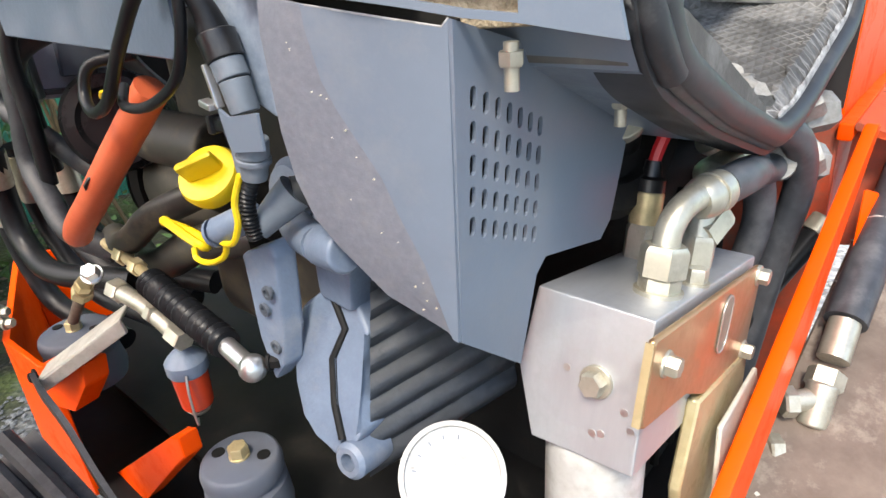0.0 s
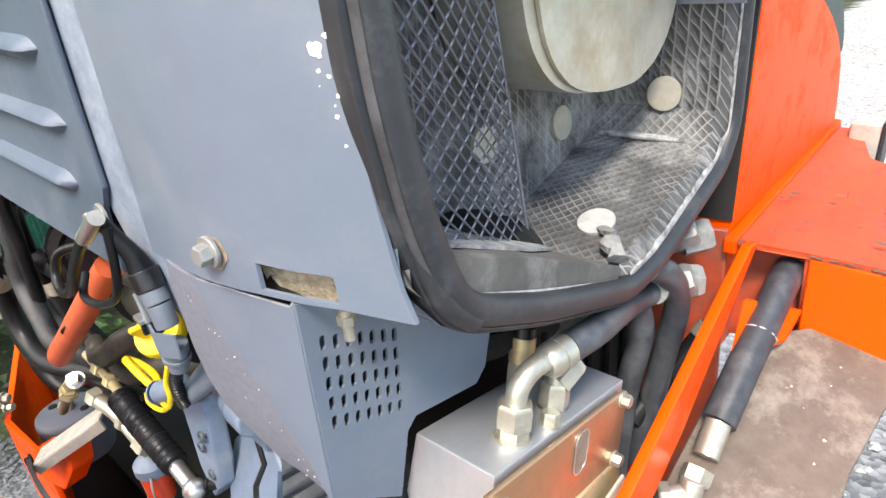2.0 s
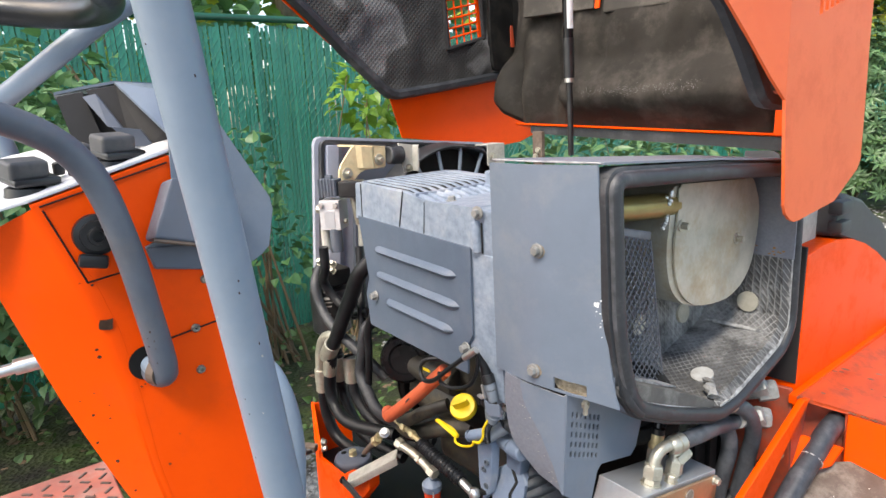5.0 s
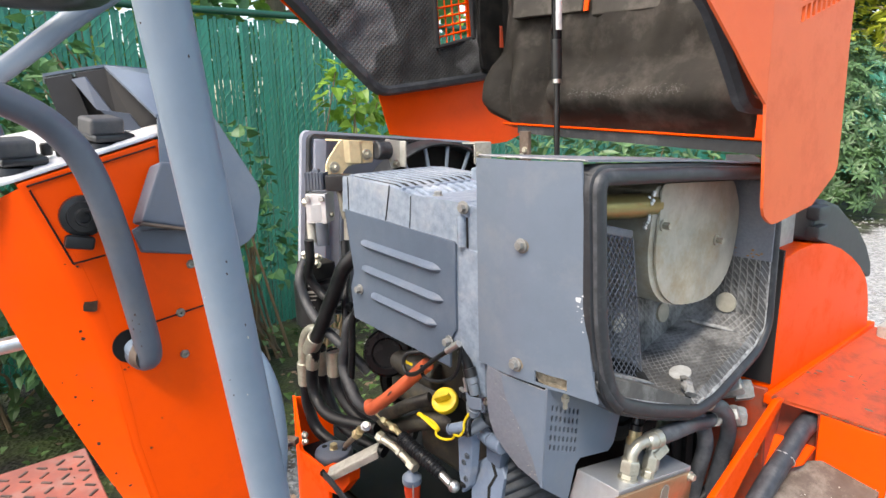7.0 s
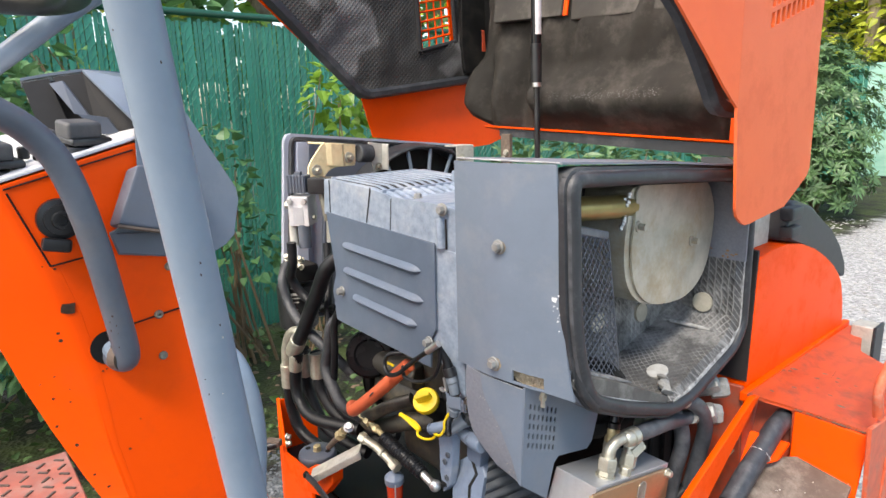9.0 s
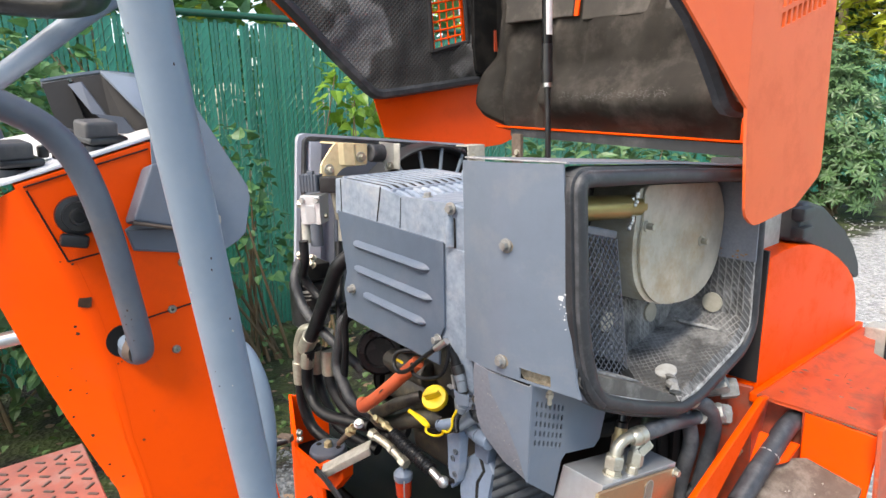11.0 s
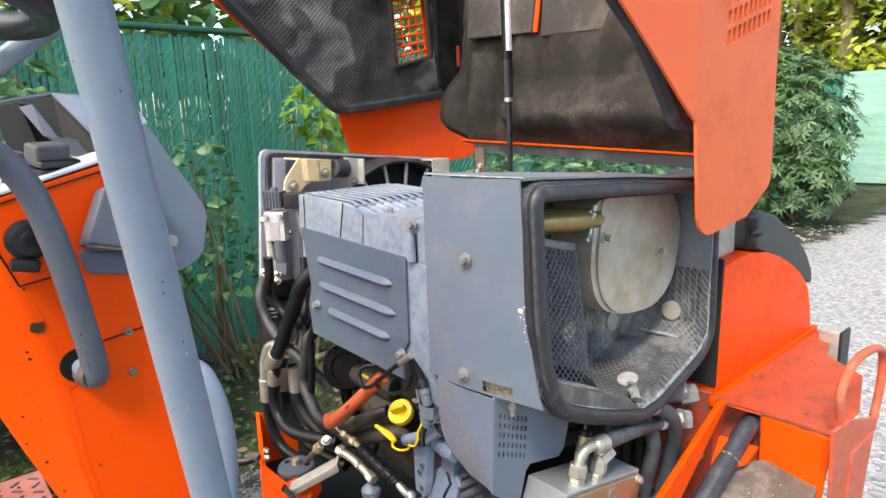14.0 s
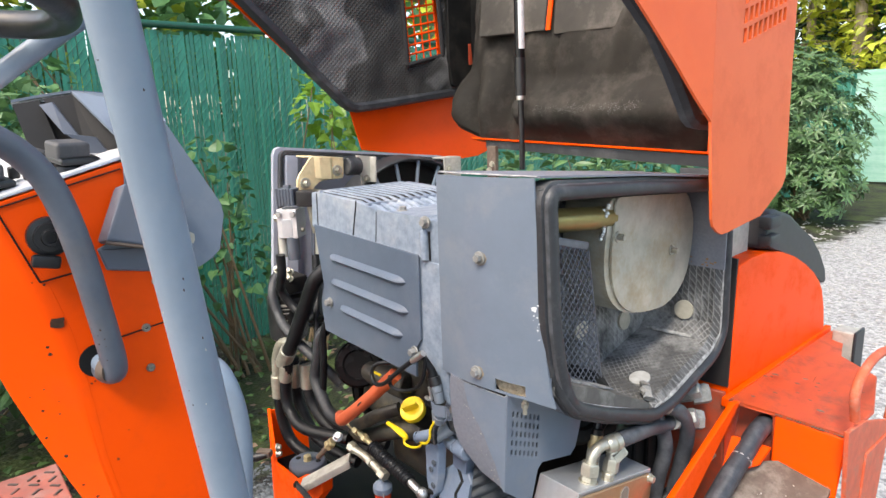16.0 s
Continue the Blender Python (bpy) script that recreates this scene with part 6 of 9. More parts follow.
add_prism(bm, [(-0.398, 0.634, 1.834), (-0.386, 0.635, 1.834), (-0.386, 0.68, 2.12), (-0.398, 0.68, 2.12)], (0, 0.004, 0))
part("stiffener", bm, ORANGE, hood, "orange stiffening strip between the pads")
bm = bmesh.new()
add_prism(bm, [(XL + 0.045, 0.760, 1.79), (XL + 0.045, 0.776, 1.79), (XL + 0.045, 0.770, 1.852), (XL + 0.045, 0.760, 1.852)], (0.003, 0, 0), 0.001, 1)
part("rib_end", bm, ORANGE_DIRTY_SHADE, hood, "orange rib end showing between the pads")
bm = bmesh.new()
add_prism(bm, [(-0.846, 0.792, 1.715), (-0.60, 0.690, 1.70), (-0.60, 0.690, 2.25), (-0.846, 0.792, 2.25)], (0, 0.006, 0))
part("corner_lining", bm, DARK, hood, "dark felt in the corner of the hood")
bm = bmesh.new()
add_prism(bm, [(0.028, 0.668, 2.1), (0.150, 0.668, 2.1), (0.150, 0.640, 1.535), (0.028, 0.640, 1.535)], (0, 0.006, 0), 0.001, 1)
part("end_return", bm, ORANGE, hood, "orange return of the end wall")


def end_wall():
    """The end wall, flat, with three rows of slots cut right through it."""
    bm = bmesh.new()
    P = [(0.402, 1.611), (0.424, 1.445), (0.431, 1.430), (0.446, 1.419), (0.462, 1.412), (0.480, 1.412), (0.62, 1.426), (0.712, 1.474), (0.724, 1.490), (0.722, 1.56), (0.714, 1.70), (0.710, 2.1), (0.392, 2.1)]
    bm.faces.new([bm.verts.new((XR, y, z)) for y, z in P])
    W, lean = 0.0195, 0.30
    def cut(co, no):
        bmesh.ops.bisect_plane(bm, geom=bm.verts[:] + bm.edges[:] + bm.faces[:], plane_co=co, plane_no=no)
    for k in range(9):
        for e in (0.0, 0.0125):
            cut((XR, 0.497 + k * W + e, 1.7), (0, 1, 0))
    for j in range(4):
        for e in (0.0, 0.024):
            cut((XR, 0.497, 1.737 + j * 0.032 + e), (0, -lean, 1))
    gone = []
    for f in bm.faces:
        c = f.calc_center_median()
        k, e = divmod(c.y - 0.497, W)
        j, h = divmod(c.z - 1.737 - lean * (c.y - 0.497), 0.032)
        if 0 <= k < 9 and 0 <= j < 4 and e < 0.0125 and h < 0.024:
            gone.append(f)
    bmesh.ops.delete(bm, geom=gone, context="FACES")
    bmesh.ops.recalc_face_normals(bm, faces=bm.faces[:])
    bmesh.ops.solidify(bm, geom=bm.faces[:], thickness=0.005)
    return bm


part("right_wall", end_wall(), ORANGE_FADED, hood, "sun-faded orange end wall with cooling slots", smooth=False)
bm = bmesh.new()
add_prism(bm, [(XR, 0.4015, 1.611), (XR - 0.005, 0.363, 1.645), (XR - 0.012, 0.305, 1.701), (XR - 0.019, 0.245, 1.756), (XR - 0.024, 0.209, 1.789), (XR - 0.034, 0.12, 1.87), (XR - 0.034, 0.12, 2.1), (XR, 0.3915, 2.1)], (-0.005, 0, 0))
part("front_fold", bm, ORANGE_FADED, hood, "faded orange fold along the wall's front edge", smooth=False)
# the shade behind the slots is in this skin's dark orange
bm = bmesh.new()
add_prism(bm, [(XR - 0.030, 0.45, 1.68), (XR - 0.030, 0.69, 1.70), (XR - 0.030, 0.69, 2.08), (XR - 0.030, 0.45, 2.08)], (-0.006, 0, 0))
part("end_lining", bm, ORANGE_DIRTY_SHADE, hood, "inner skin behind the cooling slots, shade put into its orange")
bm = bmesh.new()
sweep_section(bm, [V(XR - 0.036, y, z) for y, z in ((0.09, 1.90), (0.16, 1.848), (0.225, 1.797), (0.288, 1.754), (0.342, 1.697), (0.387, 1.643), (0.400, 1.626), (0.418, 1.615), (0.445, 1.611), (0.478, 1.609))], [(-0.014, -0.014), (-0.016, 0.0), (-0.009, 0.010), (0.006, 0.011), (0.013, 0.0), (0.012, -0.014)])
part("end_seal", bm, RUBBER, hood, "black rubber seal along the end wall")

# gas strut and hinge
strut = thing("gas_strut", (-0.385, 0.53, 1.50), "black gas strut with a white sticker holding the hood open", "strut")
tube("rod", [(-0.382, 0.53, 1.500), (-0.386, 0.53, 1.668)], 0.0070, BLACK, strut, "black rod", 14, False)
tube("lower_sleeve", [(-0.3865, 0.53, 1.676), (-0.3885, 0.53, 1.764)], 0.0126, BLACK, strut, "black plastic sleeve", 18, False)
tube("cylinder", [(-0.3885, 0.53, 1.762), (-0.393, 0.53, 1.96)], 0.0118, GLOSS_BLACK, strut, "glossy black cylinder", 18, False)
bm = bmesh.new()
rings = []
for k in range(9):
    a = radians(-58 + 11 * k)
    rim = V(math.cos(a), math.sin(a), 0)
    lo, hi = V(-0.3888, 0.53, 1.784), V(-0.3922, 0.53, 1.930)
    rings.append([lo + rim * 0.0117, hi + rim * 0.0117, hi + rim * 0.0122, lo + rim * 0.0122])
add_rings(bm, rings)
part("sticker", bm, PLATE_GREY, strut, "blank white sticker")
bm = bmesh.new()
add_cyl(bm, (-0.386, 0.53, 1.666), (-0.3864, 0.53, 1.677), 0.0108, seg=18, bevel=0.001)
part("collar", bm, STEEL, strut, "bright collar")
hinge = thing("hood_hinge", (-0.50, 0.55, 1.48), "rusty steel hood hinge bracket", "hinge")
bm = bmesh.new()
add_box(bm, (-0.505, 0.55, 1.512), (0.032, 0.012, 0.085), None, 0.002)
part("leaf", bm, RUST, hinge)
for dz in (0.0, -0.016):
    bolt(hinge, (-0.50 + dz * 0.6, 0.543, 1.508 + dz), (0.3, -1, 0), 0.011, 0.006, 0.008)

# ---------- operator console ----------
console = thing("control_console", (-0.2, -0.5, 1.2), "orange steel operator console with grey guards", "console")
XC = -0.08
CREASE = [(-0.564, 1.561), (-0.531, 1.478), (-0.518, 1.426), (-0.510, 1.367), (-0.503, 1.271), (-0.493, 1.208), (-0.470, 0.95)]
bm = bmesh.new()
F = [(XC, -0.436, 1.596)] + [(XC, y, z) for y, z in CREASE] + [(XC, -0.44, 0.0), (XC, -0.25, 0.0), (XC, -0.315, 1.0), (XC, -0.345, 1.218), (XC, -0.370, 1.337), (XC, -0.383, 1.415), (XC, -0.395, 1.475), (XC, -0.415, 1.52)]
add_prism(bm, F, (-0.26, 0.010, 0.0), 0.002, 2)
part("shell", bm, ORANGE, console)
bm = bmesh.new()
WING = [(-0.600, 1.535), (-0.600, 1.470), (-0.587, 1.422), (-0.567, 1.349), (-0.549, 1.293), (-0.527, 1.229), (-0.512, 1.19), (-0.485, 0.95)]
FOLD = [(-0.564, 1.561), (-0.531, 1.478), (-0.518, 1.426), (-0.510, 1.367), (-0.5055, 1.31), (-0.503, 1.271), (-0.493, 1.208), (-0.470, 0.95)]
rows = []
for u in [k / 42 for k in range(43)]:
    i, f = min(int(u * 7), 6), u * 7 - min(int(u * 7), 6)
    (a, b), (c_, d_) = (FOLD[i], FOLD[i + 1]), (WING[i], WING[i + 1])
    p = V(XC + 0.0002, a[0] + (b[0] - a[0]) * f + 0.008, a[1] + (b[1] - a[1]) * f)
    q = V(XC - 0.040, c_[0] + (d_[0] - c_[0]) * f, c_[1] + (d_[1] - c_[1]) * f)
    r1 = p.lerp(q, 0.10) + V(0.0044, 0, 0)
    r2 = p.lerp(q, 0.24) + V(0.0076, 0, 0)
    rows.append([p + V(0, 0.001, 0), r1, r2, q, q + V(-0.004, 0.002, 0), p + V(-0.006, 0.004, 0)])
add_rings(bm, rows)
part("side_wing", bm, ORANGE, console, "bright orange folded wing of the console")
bm = bmesh.new()
add_prism(bm, [(XC - 0.001, -0.434, 1.599), (XC - 0.001, -0.566, 1.5625), (XC - 0.02, -0.73, 1.527), (-0.34, -0.73, 1.562), (-0.34, -0.40, 1.624), (-0.20, -0.38, 1.618)], (0.0, 0, 0.0035), 0.001, 1)
part("top_plate", bm, PLATE_GREY, console, "scuffed pale control plate")
for a, b in (((-0.554, 1.555), (-0.529, 1.480)), ((-0.529, 1.480), (-0.500, 1.484)), ((-0.463, 1.404), (-0.402, 1.412)), ((-0.556, 1.5585), (-0.440, 1.5885))):
    bm = bmesh.new()
    add_tube(bm, [(XC + 0.0010, *a), (XC + 0.0010, *b)], 0.0009, 6, False)
    part("panel_gap", bm, DARK, console, "dark gap round the service panel")
rnd = random.Random(14)
for k in range(26):
    if k == 0:
        cy, cz, r = -0.520, 1.434, 0.0085
    else:
        cz = rnd.uniform(1.22, 1.50)
        cy, r = -0.515 + (1.40 - cz) * -0.03 + rnd.gauss(0.0, 0.03), rnd.uniform(0.0007, 0.0022)
    crease_y = np.interp(-cz, [-z for _, z in CREASE], [y for y, _ in CREASE])
    px_ = XC + 0.0006 if cy > crease_y else XC + 0.0012 - 0.40 * (crease_y - cy)
    bm = bmesh.new()
    add_prism(bm, [(px_, cy + r * rnd.uniform(0.6, 1.3) * math.cos(a), cz + r * rnd.uniform(0.5, 1.0) * math.sin(a)) for a in [6.283 * i / 9 for i in range(9)]], (0.0004, 0, 0))
    part("paint_chip", bm, BARE_BROWN, console, "bare rusty paint chip" if k == 0 else "", smooth=False)
kc = V(XC + 0.001, -0.515, 1.526)
bm = bmesh.new()
add_lathe(bm, kc, (1, 0, 0), [(0, 0.0205), (0.006, 0.020), (0.007, 0.015), (0.012, 0.0145), (0.012, 0.009), (0.017, 0.008), (0.017, 0.0055), (0.012, 0.005), (0.012, 0.0)], 30)
part("ignition_switch", bm, BLACK, console, "round black key switch")
bm = bmesh.new()
add_box(bm, kc + V(0.010, -0.007, -0.024), (0.010, 0.026, 0.013), Matrix.Rotation(radians(-14), 3, "X"), 0.003)
part("switch_cover", bm, BLACK, console, "hinged black rubber cover")
for p in ((-0.436, 1.408), (-0.437, 1.360), (-0.419, 1.460)):
    bm = bmesh.new()
    add_lathe(bm, (XC + 0.0005, p[0], p[1]), (1, 0, 0), [(0, 0.0050), (0.0015, 0.0047), (0.003, 0.0032), (0.0026, 0.0017), (0.001, 0.0015)], 16)
    part("button_screw", bm, ZINC_DULL, console, "dome-head socket screw")
bm = bmesh.new()
add_lathe(bm, (XC + 0.0004, -0.4885, 1.384), (1, 0, 0), [(0, 0.0185), (0.0008, 0.0185)], 32)
part("handle_hole", bm, DARK, console, "dark round hole for the handle")
bm = bmesh.new()
add_lathe(bm, (XC + 0.0004, -0.3755, 1.346), (1, 0, 0), [(0, 0.0185), (0.0008, 0.0185)], 32)
part("bar_hole", bm, DARK, console, "dark round hole for the side bar")
bm = bmesh.new()
add_prism(bm, [(XC + 0.002, -0.449, 1.570), (XC + 0.002, -0.474, 1.512), (XC + 0.002, -0.408, 1.492), (XC + 0.002, -0.398, 1.560)], (0.030, 0.004, 0.006), 0.004, 2)
part("side_box", bm, BOX_GREY, console, "dark grey corner cover with rusty edge")
tube("rusty_edge", [(XC + 0.030, -0.470, 1.516), (XC + 0.031, -0.435, 1.506), (XC + 0.031, -0.408, 1.498)], 0.0022, RUST, console, "rust along the lower edge", 6, False)
bm = bmesh.new()
add_prism(bm, [(XC + 0.0075, -0.474, 1.506), (XC + 0.0075, -0.468, 1.484), (XC + 0.0075, -0.420, 1.473), (XC + 0.0075, -0.415, 1.475), (XC + 0.0075, -0.412, 1.50)], (0.002, 0.0, 0), 0.001, 1)
part("box_flange", bm, BOX_GREY, console, "scuffed grey flange")
# visor over the instruments
bm = bmesh.new()
vis = [(-0.335, 1.526), (-0.344, 1.485), (-0.354, 1.476), (-0.371, 1.468), (-0.391, 1.469), (-0.415, 1.471), (-0.468, 1.482), (-0.474, 1.506), (-0.442, 1.52), (-0.436, 1.617), (-0.388, 1.634), (-0.337, 1.540)]
add_prism(bm, [(-0.0745, y, z) for y, z in vis], (-0.003, 0, 0), 0.0008, 1)
part("visor_side", bm, GREY, console, "grey sheet metal visor cheek")
bm = bmesh.new()
bits = random.Random(3)
add_prism(bm, [(-0.0742, -0.3785 + r * math.cos(a), 1.5045 + r * math.sin(a)) for r, a in [(0.0075 * bits.uniform(0.75, 1.1), 6.283 * i / 12) for i in range(12)]], (0.0005, 0, 0))
part("bare_patch", bm, DUST_DISC, console, "pale bare patch on the cheek", smooth=False)


def visor_plate(name, pts, label, mat, deep):
    bm = bmesh.new()
    add_prism(bm, pts, deep)
    bmesh.ops.triangulate(bm, faces=[f for f in bm.faces if len(f.verts) > 4])
    return part(name, bm, mat, console, label, smooth=False)


visor_plate("visor_shoulder", [(-0.075, -0.437, 1.617), (-0.075, -0.388, 1.635), (-0.12, -0.383, 1.650), (-0.20, -0.381, 1.668), (-0.20, -0.453, 1.673)], "pale folded shoulder of the visor", GREY, (0, 0, 0.003))
visor_plate("visor_top", [(-0.20, -0.380, 1.669), (-0.20, -0.453, 1.674), (-0.20, -0.484, 1.669), (-0.20, -0.514, 1.663), (-0.32, -0.50, 1.661), (-0.32, -0.36, 1.665)], "grey visor top", GREY, (0, 0, 0.003))
# shade under the visor top is painted by these near-black plates
visor_plate("visor_inner", [(-0.198, -0.484, 1.667), (-0.198, -0.453, 1.672), (-0.15, -0.418, 1.620), (-0.15, -0.418, 1.602), (-0.165, -0.436, 1.602), (-0.175, -0.452, 1.615)], "inner face of the visor, shade put into its dark colour", VISOR_IN, (-0.003, 0.003, 0))
visor_plate("visor_inner", [(-0.20, -0.513, 1.661), (-0.20, -0.487, 1.666), (-0.18, -0.474, 1.60), (-0.18, -0.503, 1.595)], "inner face of the visor, shade put into its dark colour", VISOR_IN, (-0.02, 0.004, 0))
visor_plate("visor_inner", [(-0.16, -0.416, 1.600), (-0.20, -0.455, 1.671), (-0.30, -0.46, 1.66), (-0.30, -0.44, 1.60)], "inner face of the visor, shade put into its dark colour", VISOR_IN, (0.0, 0.003, 0))
visor_plate("visor_back", [(-0.207, -0.512, 1.659), (-0.207, -0.443, 1.670), (-0.207, -0.385, 1.655), (-0.207, -0.385, 1.590), (-0.207, -0.490, 1.590), (-0.207, -0.494, 1.622)], "added dark plate standing in for shade inside the visor", VISOR_IN, (-0.003, 0, 0))
visor_plate("visor_rib", [(-0.190, -0.489, 1.660), (-0.190, -0.476, 1.663), (-0.160, -0.460, 1.624), (-0.160, -0.474, 1.627)], "grey rib under the visor", BOX_GREY, (-0.003, 0.002, 0))
visor_plate("visor_foot", [(-0.158, -0.472, 1.627), (-0.158, -0.443, 1.622), (-0.158, -0.432, 1.603), (-0.158, -0.451, 1.604)], "grey foot of the visor", BOX_GREY, (-0.003, 0.002, 0))
KNOB_GREY = material("worn_charcoal_plastic", (0.075, 0.075, 0.078), (0.050, 0.050, 0.053), rough=0.5, scale=40, contrast=0.6, dirt=(0.16, 0.15, 0.14), dirt_scale=30, dirt_amount=0.5)
for p, sz in (((-0.118, -0.480, 1.588), 1.0), ((-0.115, -0.560, 1.570), 1.0), ((-0.165, -0.508, 1.588), 0.75)):
    bm = bmesh.new()
    p = V(*p)
    tip = Matrix.Rotation(radians(18), 3, "Z") @ Matrix.Rotation(radians(10), 3, "Y")
    add_lathe(bm, p, (0, 0.1, 1), [(-0.006, 0.020 * sz), (0.004 * sz, 0.019 * sz), (0.007 * sz, 0.014 * sz), (0.012 * sz, 0.013 * sz)], 20)
    add_box(bm, p + V(0.002, 0.004, 0.0125 * sz), (0.034 * sz, 0.042 * sz, 0.008 * sz), tip, 0.003, 2)
    knob = part("knob", bm, BLACK, console, "black switch knob")
    bm = bmesh.new()
    add_box(bm, p + V(0.002, 0.000, 0.0225 * sz), (0.028 * sz, 0.035 * sz, 0.019 * sz), tip, 0.004, 3)
    part("knob_cap", bm, KNOB_GREY, knob, "worn charcoal cap")
for p in ((-0.105, -0.520, 1.582), (-0.128, -0.530, 1.583)):
    bm = bmesh.new()
    add_cyl(bm, p, V(*p) + V(0, 0, 0.013), 0.0055, seg=14, bevel=0.002)
    part("toggle_nut", bm, BLACK, console, "small black toggle nut")

handle = thing("grab_handle", (XC, -0.48, 1.38), "dark grey bent tubular grab handle on the console", "handle")
tube("handle_tube", [(-0.10, -0.486, 1.384), (-0.075, -0.483, 1.372), (-0.062, -0.4765, 1.378), (-0.050, -0.4845, 1.44), (-0.038, -0.4965, 1.515), (-0.033, -0.5105, 1.573), (-0.028, -0.528, 1.605), (-0.018, -0.553, 1.627), (-0.004, -0.592, 1.645), (0.006, -0.637, 1.655)], 0.0129, HANDLE_GREY, handle, "", 18)
tube("end_stub", [(-0.115, -0.492, 1.390), (-0.070, -0.484, 1.378)], 0.0105, TUBE_GREY, handle, "bare grey end stub", 16, False)
bm = bmesh.new()
add_tube(bm, [(-0.072, -0.4835, 1.376), (-0.064, -0.4785, 1.375)], 0.0148, 16, False)
part("weld_ring", bm, RUST, handle, "rusty weld at the bend")

shaft = thing("shift_lever", (-0.15, -0.62, 1.38), "bright steel lever rod beside the console", "lever")
tube("rod", [(-0.150, -0.68, 1.385), (-0.142, -0.60, 1.393), (-0.136, -0.55, 1.397)], 0.006, STEEL, shaft, "", 12)
part("collar", add_cyl(bmesh.new(), (-0.143, -0.60, 1.393), (-0.139, -0.575, 1.395), 0.0085, seg=14), STEEL, shaft, "bright clamp collar")

rops = thing("roll_bar", (0.1, -0.45, 1.0), "blue-grey painted steel tube roll bar", "roll bar")
tube("front_post", [(0.198, -0.523, 1.95), (0.1693, -0.4938, 1.75), (0.105, -0.4283, 1.30), (0.062, -0.385, 1.0), (0.0, -0.32, 0.55), (0.0, -0.30, 0.0)], 0.0176, TUBE_GREY, rops, "", 24, False)
tube("side_bar", [(-0.120, -0.380, 1.349), (-0.082, -0.374, 1.347), (-0.062, -0.366, 1.338), (-0.052, -0.359, 1.312), (-0.050, -0.354, 1.280), (-0.052, -0.352, 1.23), (-0.055, -0.357, 1.168), (-0.055, -0.37, 1.0), (-0.06, -0.38, 0.5)], 0.0125, TUBE_GREY, rops, "", 18)
tube("cross_tube", [(-0.40, -0.59, 1.637), (-0.363, -0.524, 1.688), (-0.313, -0.44, 1.753), (-0.27, -0.37, 1.80)], 0.0135, TUBE_GREY, rops, "", 16)
tube("upper_tube", [(-0.44, -0.60, 1.66), (-0.40, -0.56, 1.62), (-0.39, -0.55, 1.55)], 0.011, TUBE_GREY, rops, "", 16)
rnd = random.Random(19)
face = V(0.80, -0.55, 0.15).normalized()
for ob, mat, ends, rad, many in ((rops, BARE_BROWN, (V(0.1693, -0.4938, 1.75), V(0.105, -0.4283, 1.30)), 0.0176, 9), (rops, CANVAS, (V(0.1693, -0.4938, 1.75), V(0.105, -0.4283, 1.30)), 0.0176, 4), (handle, BARE_BROWN, (V(-0.050, -0.4845, 1.44), V(-0.0585, -0.478, 1.39)), 0.0129, 9)):
    run = (ends[1] - ends[0]).normalized()
    for k in range(many):
        d = (Matrix.Rotation(rnd.uniform(-1.0, 1.0), 3, run) @ (face - run * face.dot(run)).normalized())
        side = run.cross(d)
        c, r = ends[0].lerp(ends[1], rnd.random()) + d * (rad - 0.0002), rnd.uniform(0.0003, 0.0008)
        bm = bmesh.new()
        add_prism(bm, [c + side * (r * rnd.uniform(0.6, 1.2) * math.cos(a)) + run * (r * rnd.uniform(0.8, 2.4) * math.sin(a)) for a in [6.283 * i / 7 for i in range(7)]], d * 0.0005)
        part("paint_chip", bm, mat, ob, "small worn chip" if k == 0 else "", smooth=False)
wheel = thing("steering_wheel", (-0.22, -0.62, 1.75), "black steering wheel rim above the console", "steering wheel")
bm = bmesh.new()
add_tube(bm, [V(-0.176, -0.619, 1.785) + V(0.166 * math.cos(a), 0.166 * math.sin(a), 0.005 * math.cos(a) - 0.031 * math.sin(a)) for a in [2 * math.pi * k / 40 for k in range(41)]], 0.0165, 14, False)
part("rim", bm, BLACK, wheel)

floor_plate = thing("operator_platform", (-0.2, -0.6, 1.1), "worn red-brown diamond-pattern steel floor plate", "platform")
TREAD = material("worn_red_tread_plate", (0.34, 0.10, 0.07), (0.22, 0.08, 0.065), rough=0.55, scale=20, contrast=0.8, dirt=(0.3, 0.24, 0.21), dirt_scale=15, dirt_amount=0.7)
TREAD_BARE = material("rubbed_tread_steel", (0.13, 0.10, 0.09), (0.07, 0.06, 0.058), rough=0.4, metal=0.4, scale=25, contrast=0.7, dirt=(0.30, 0.12, 0.09), dirt_scale=14, dirt_amount=0.6)
bm = bmesh.new()
add_prism(bm, [(-0.05, -0.50, 1.055), (-0.05, -0.95, 1.055), (-0.54, -0.95, 1.055), (-0.54, -0.50, 1.055)], (0, 0, 0.008), 0.002, 1)
part("plate", bm, TREAD, floor_plate)
bm = bmesh.new()
add_prism(bm, [(-0.10, -0.90, 1.05), (-0.50, -0.90, 1.05), (-0.46, -0.80, 0.0), (-0.14, -0.80, 0.0)], (0, 0.25, 0), 0.01, 2)
part("pedestal", bm, ORANGE_DIRTY_SHADE, floor_plate, "dirty orange pedestal under the platform")
bm = bmesh.new()
for i in range(18):
    for j in range(16):
        c = V(-0.07 - i * 0.026, -0.515 - j * 0.026, 1.0632)
        add_box(bm, c, (0.016, 0.0042, 0.003), Matrix.Rotation(radians(45 if (i + j) % 2 else -45), 3, "Z"))
part("tread_lug", bm, TREAD_BARE, floor_plate, "raised worn tread lugs", kind="stuff")

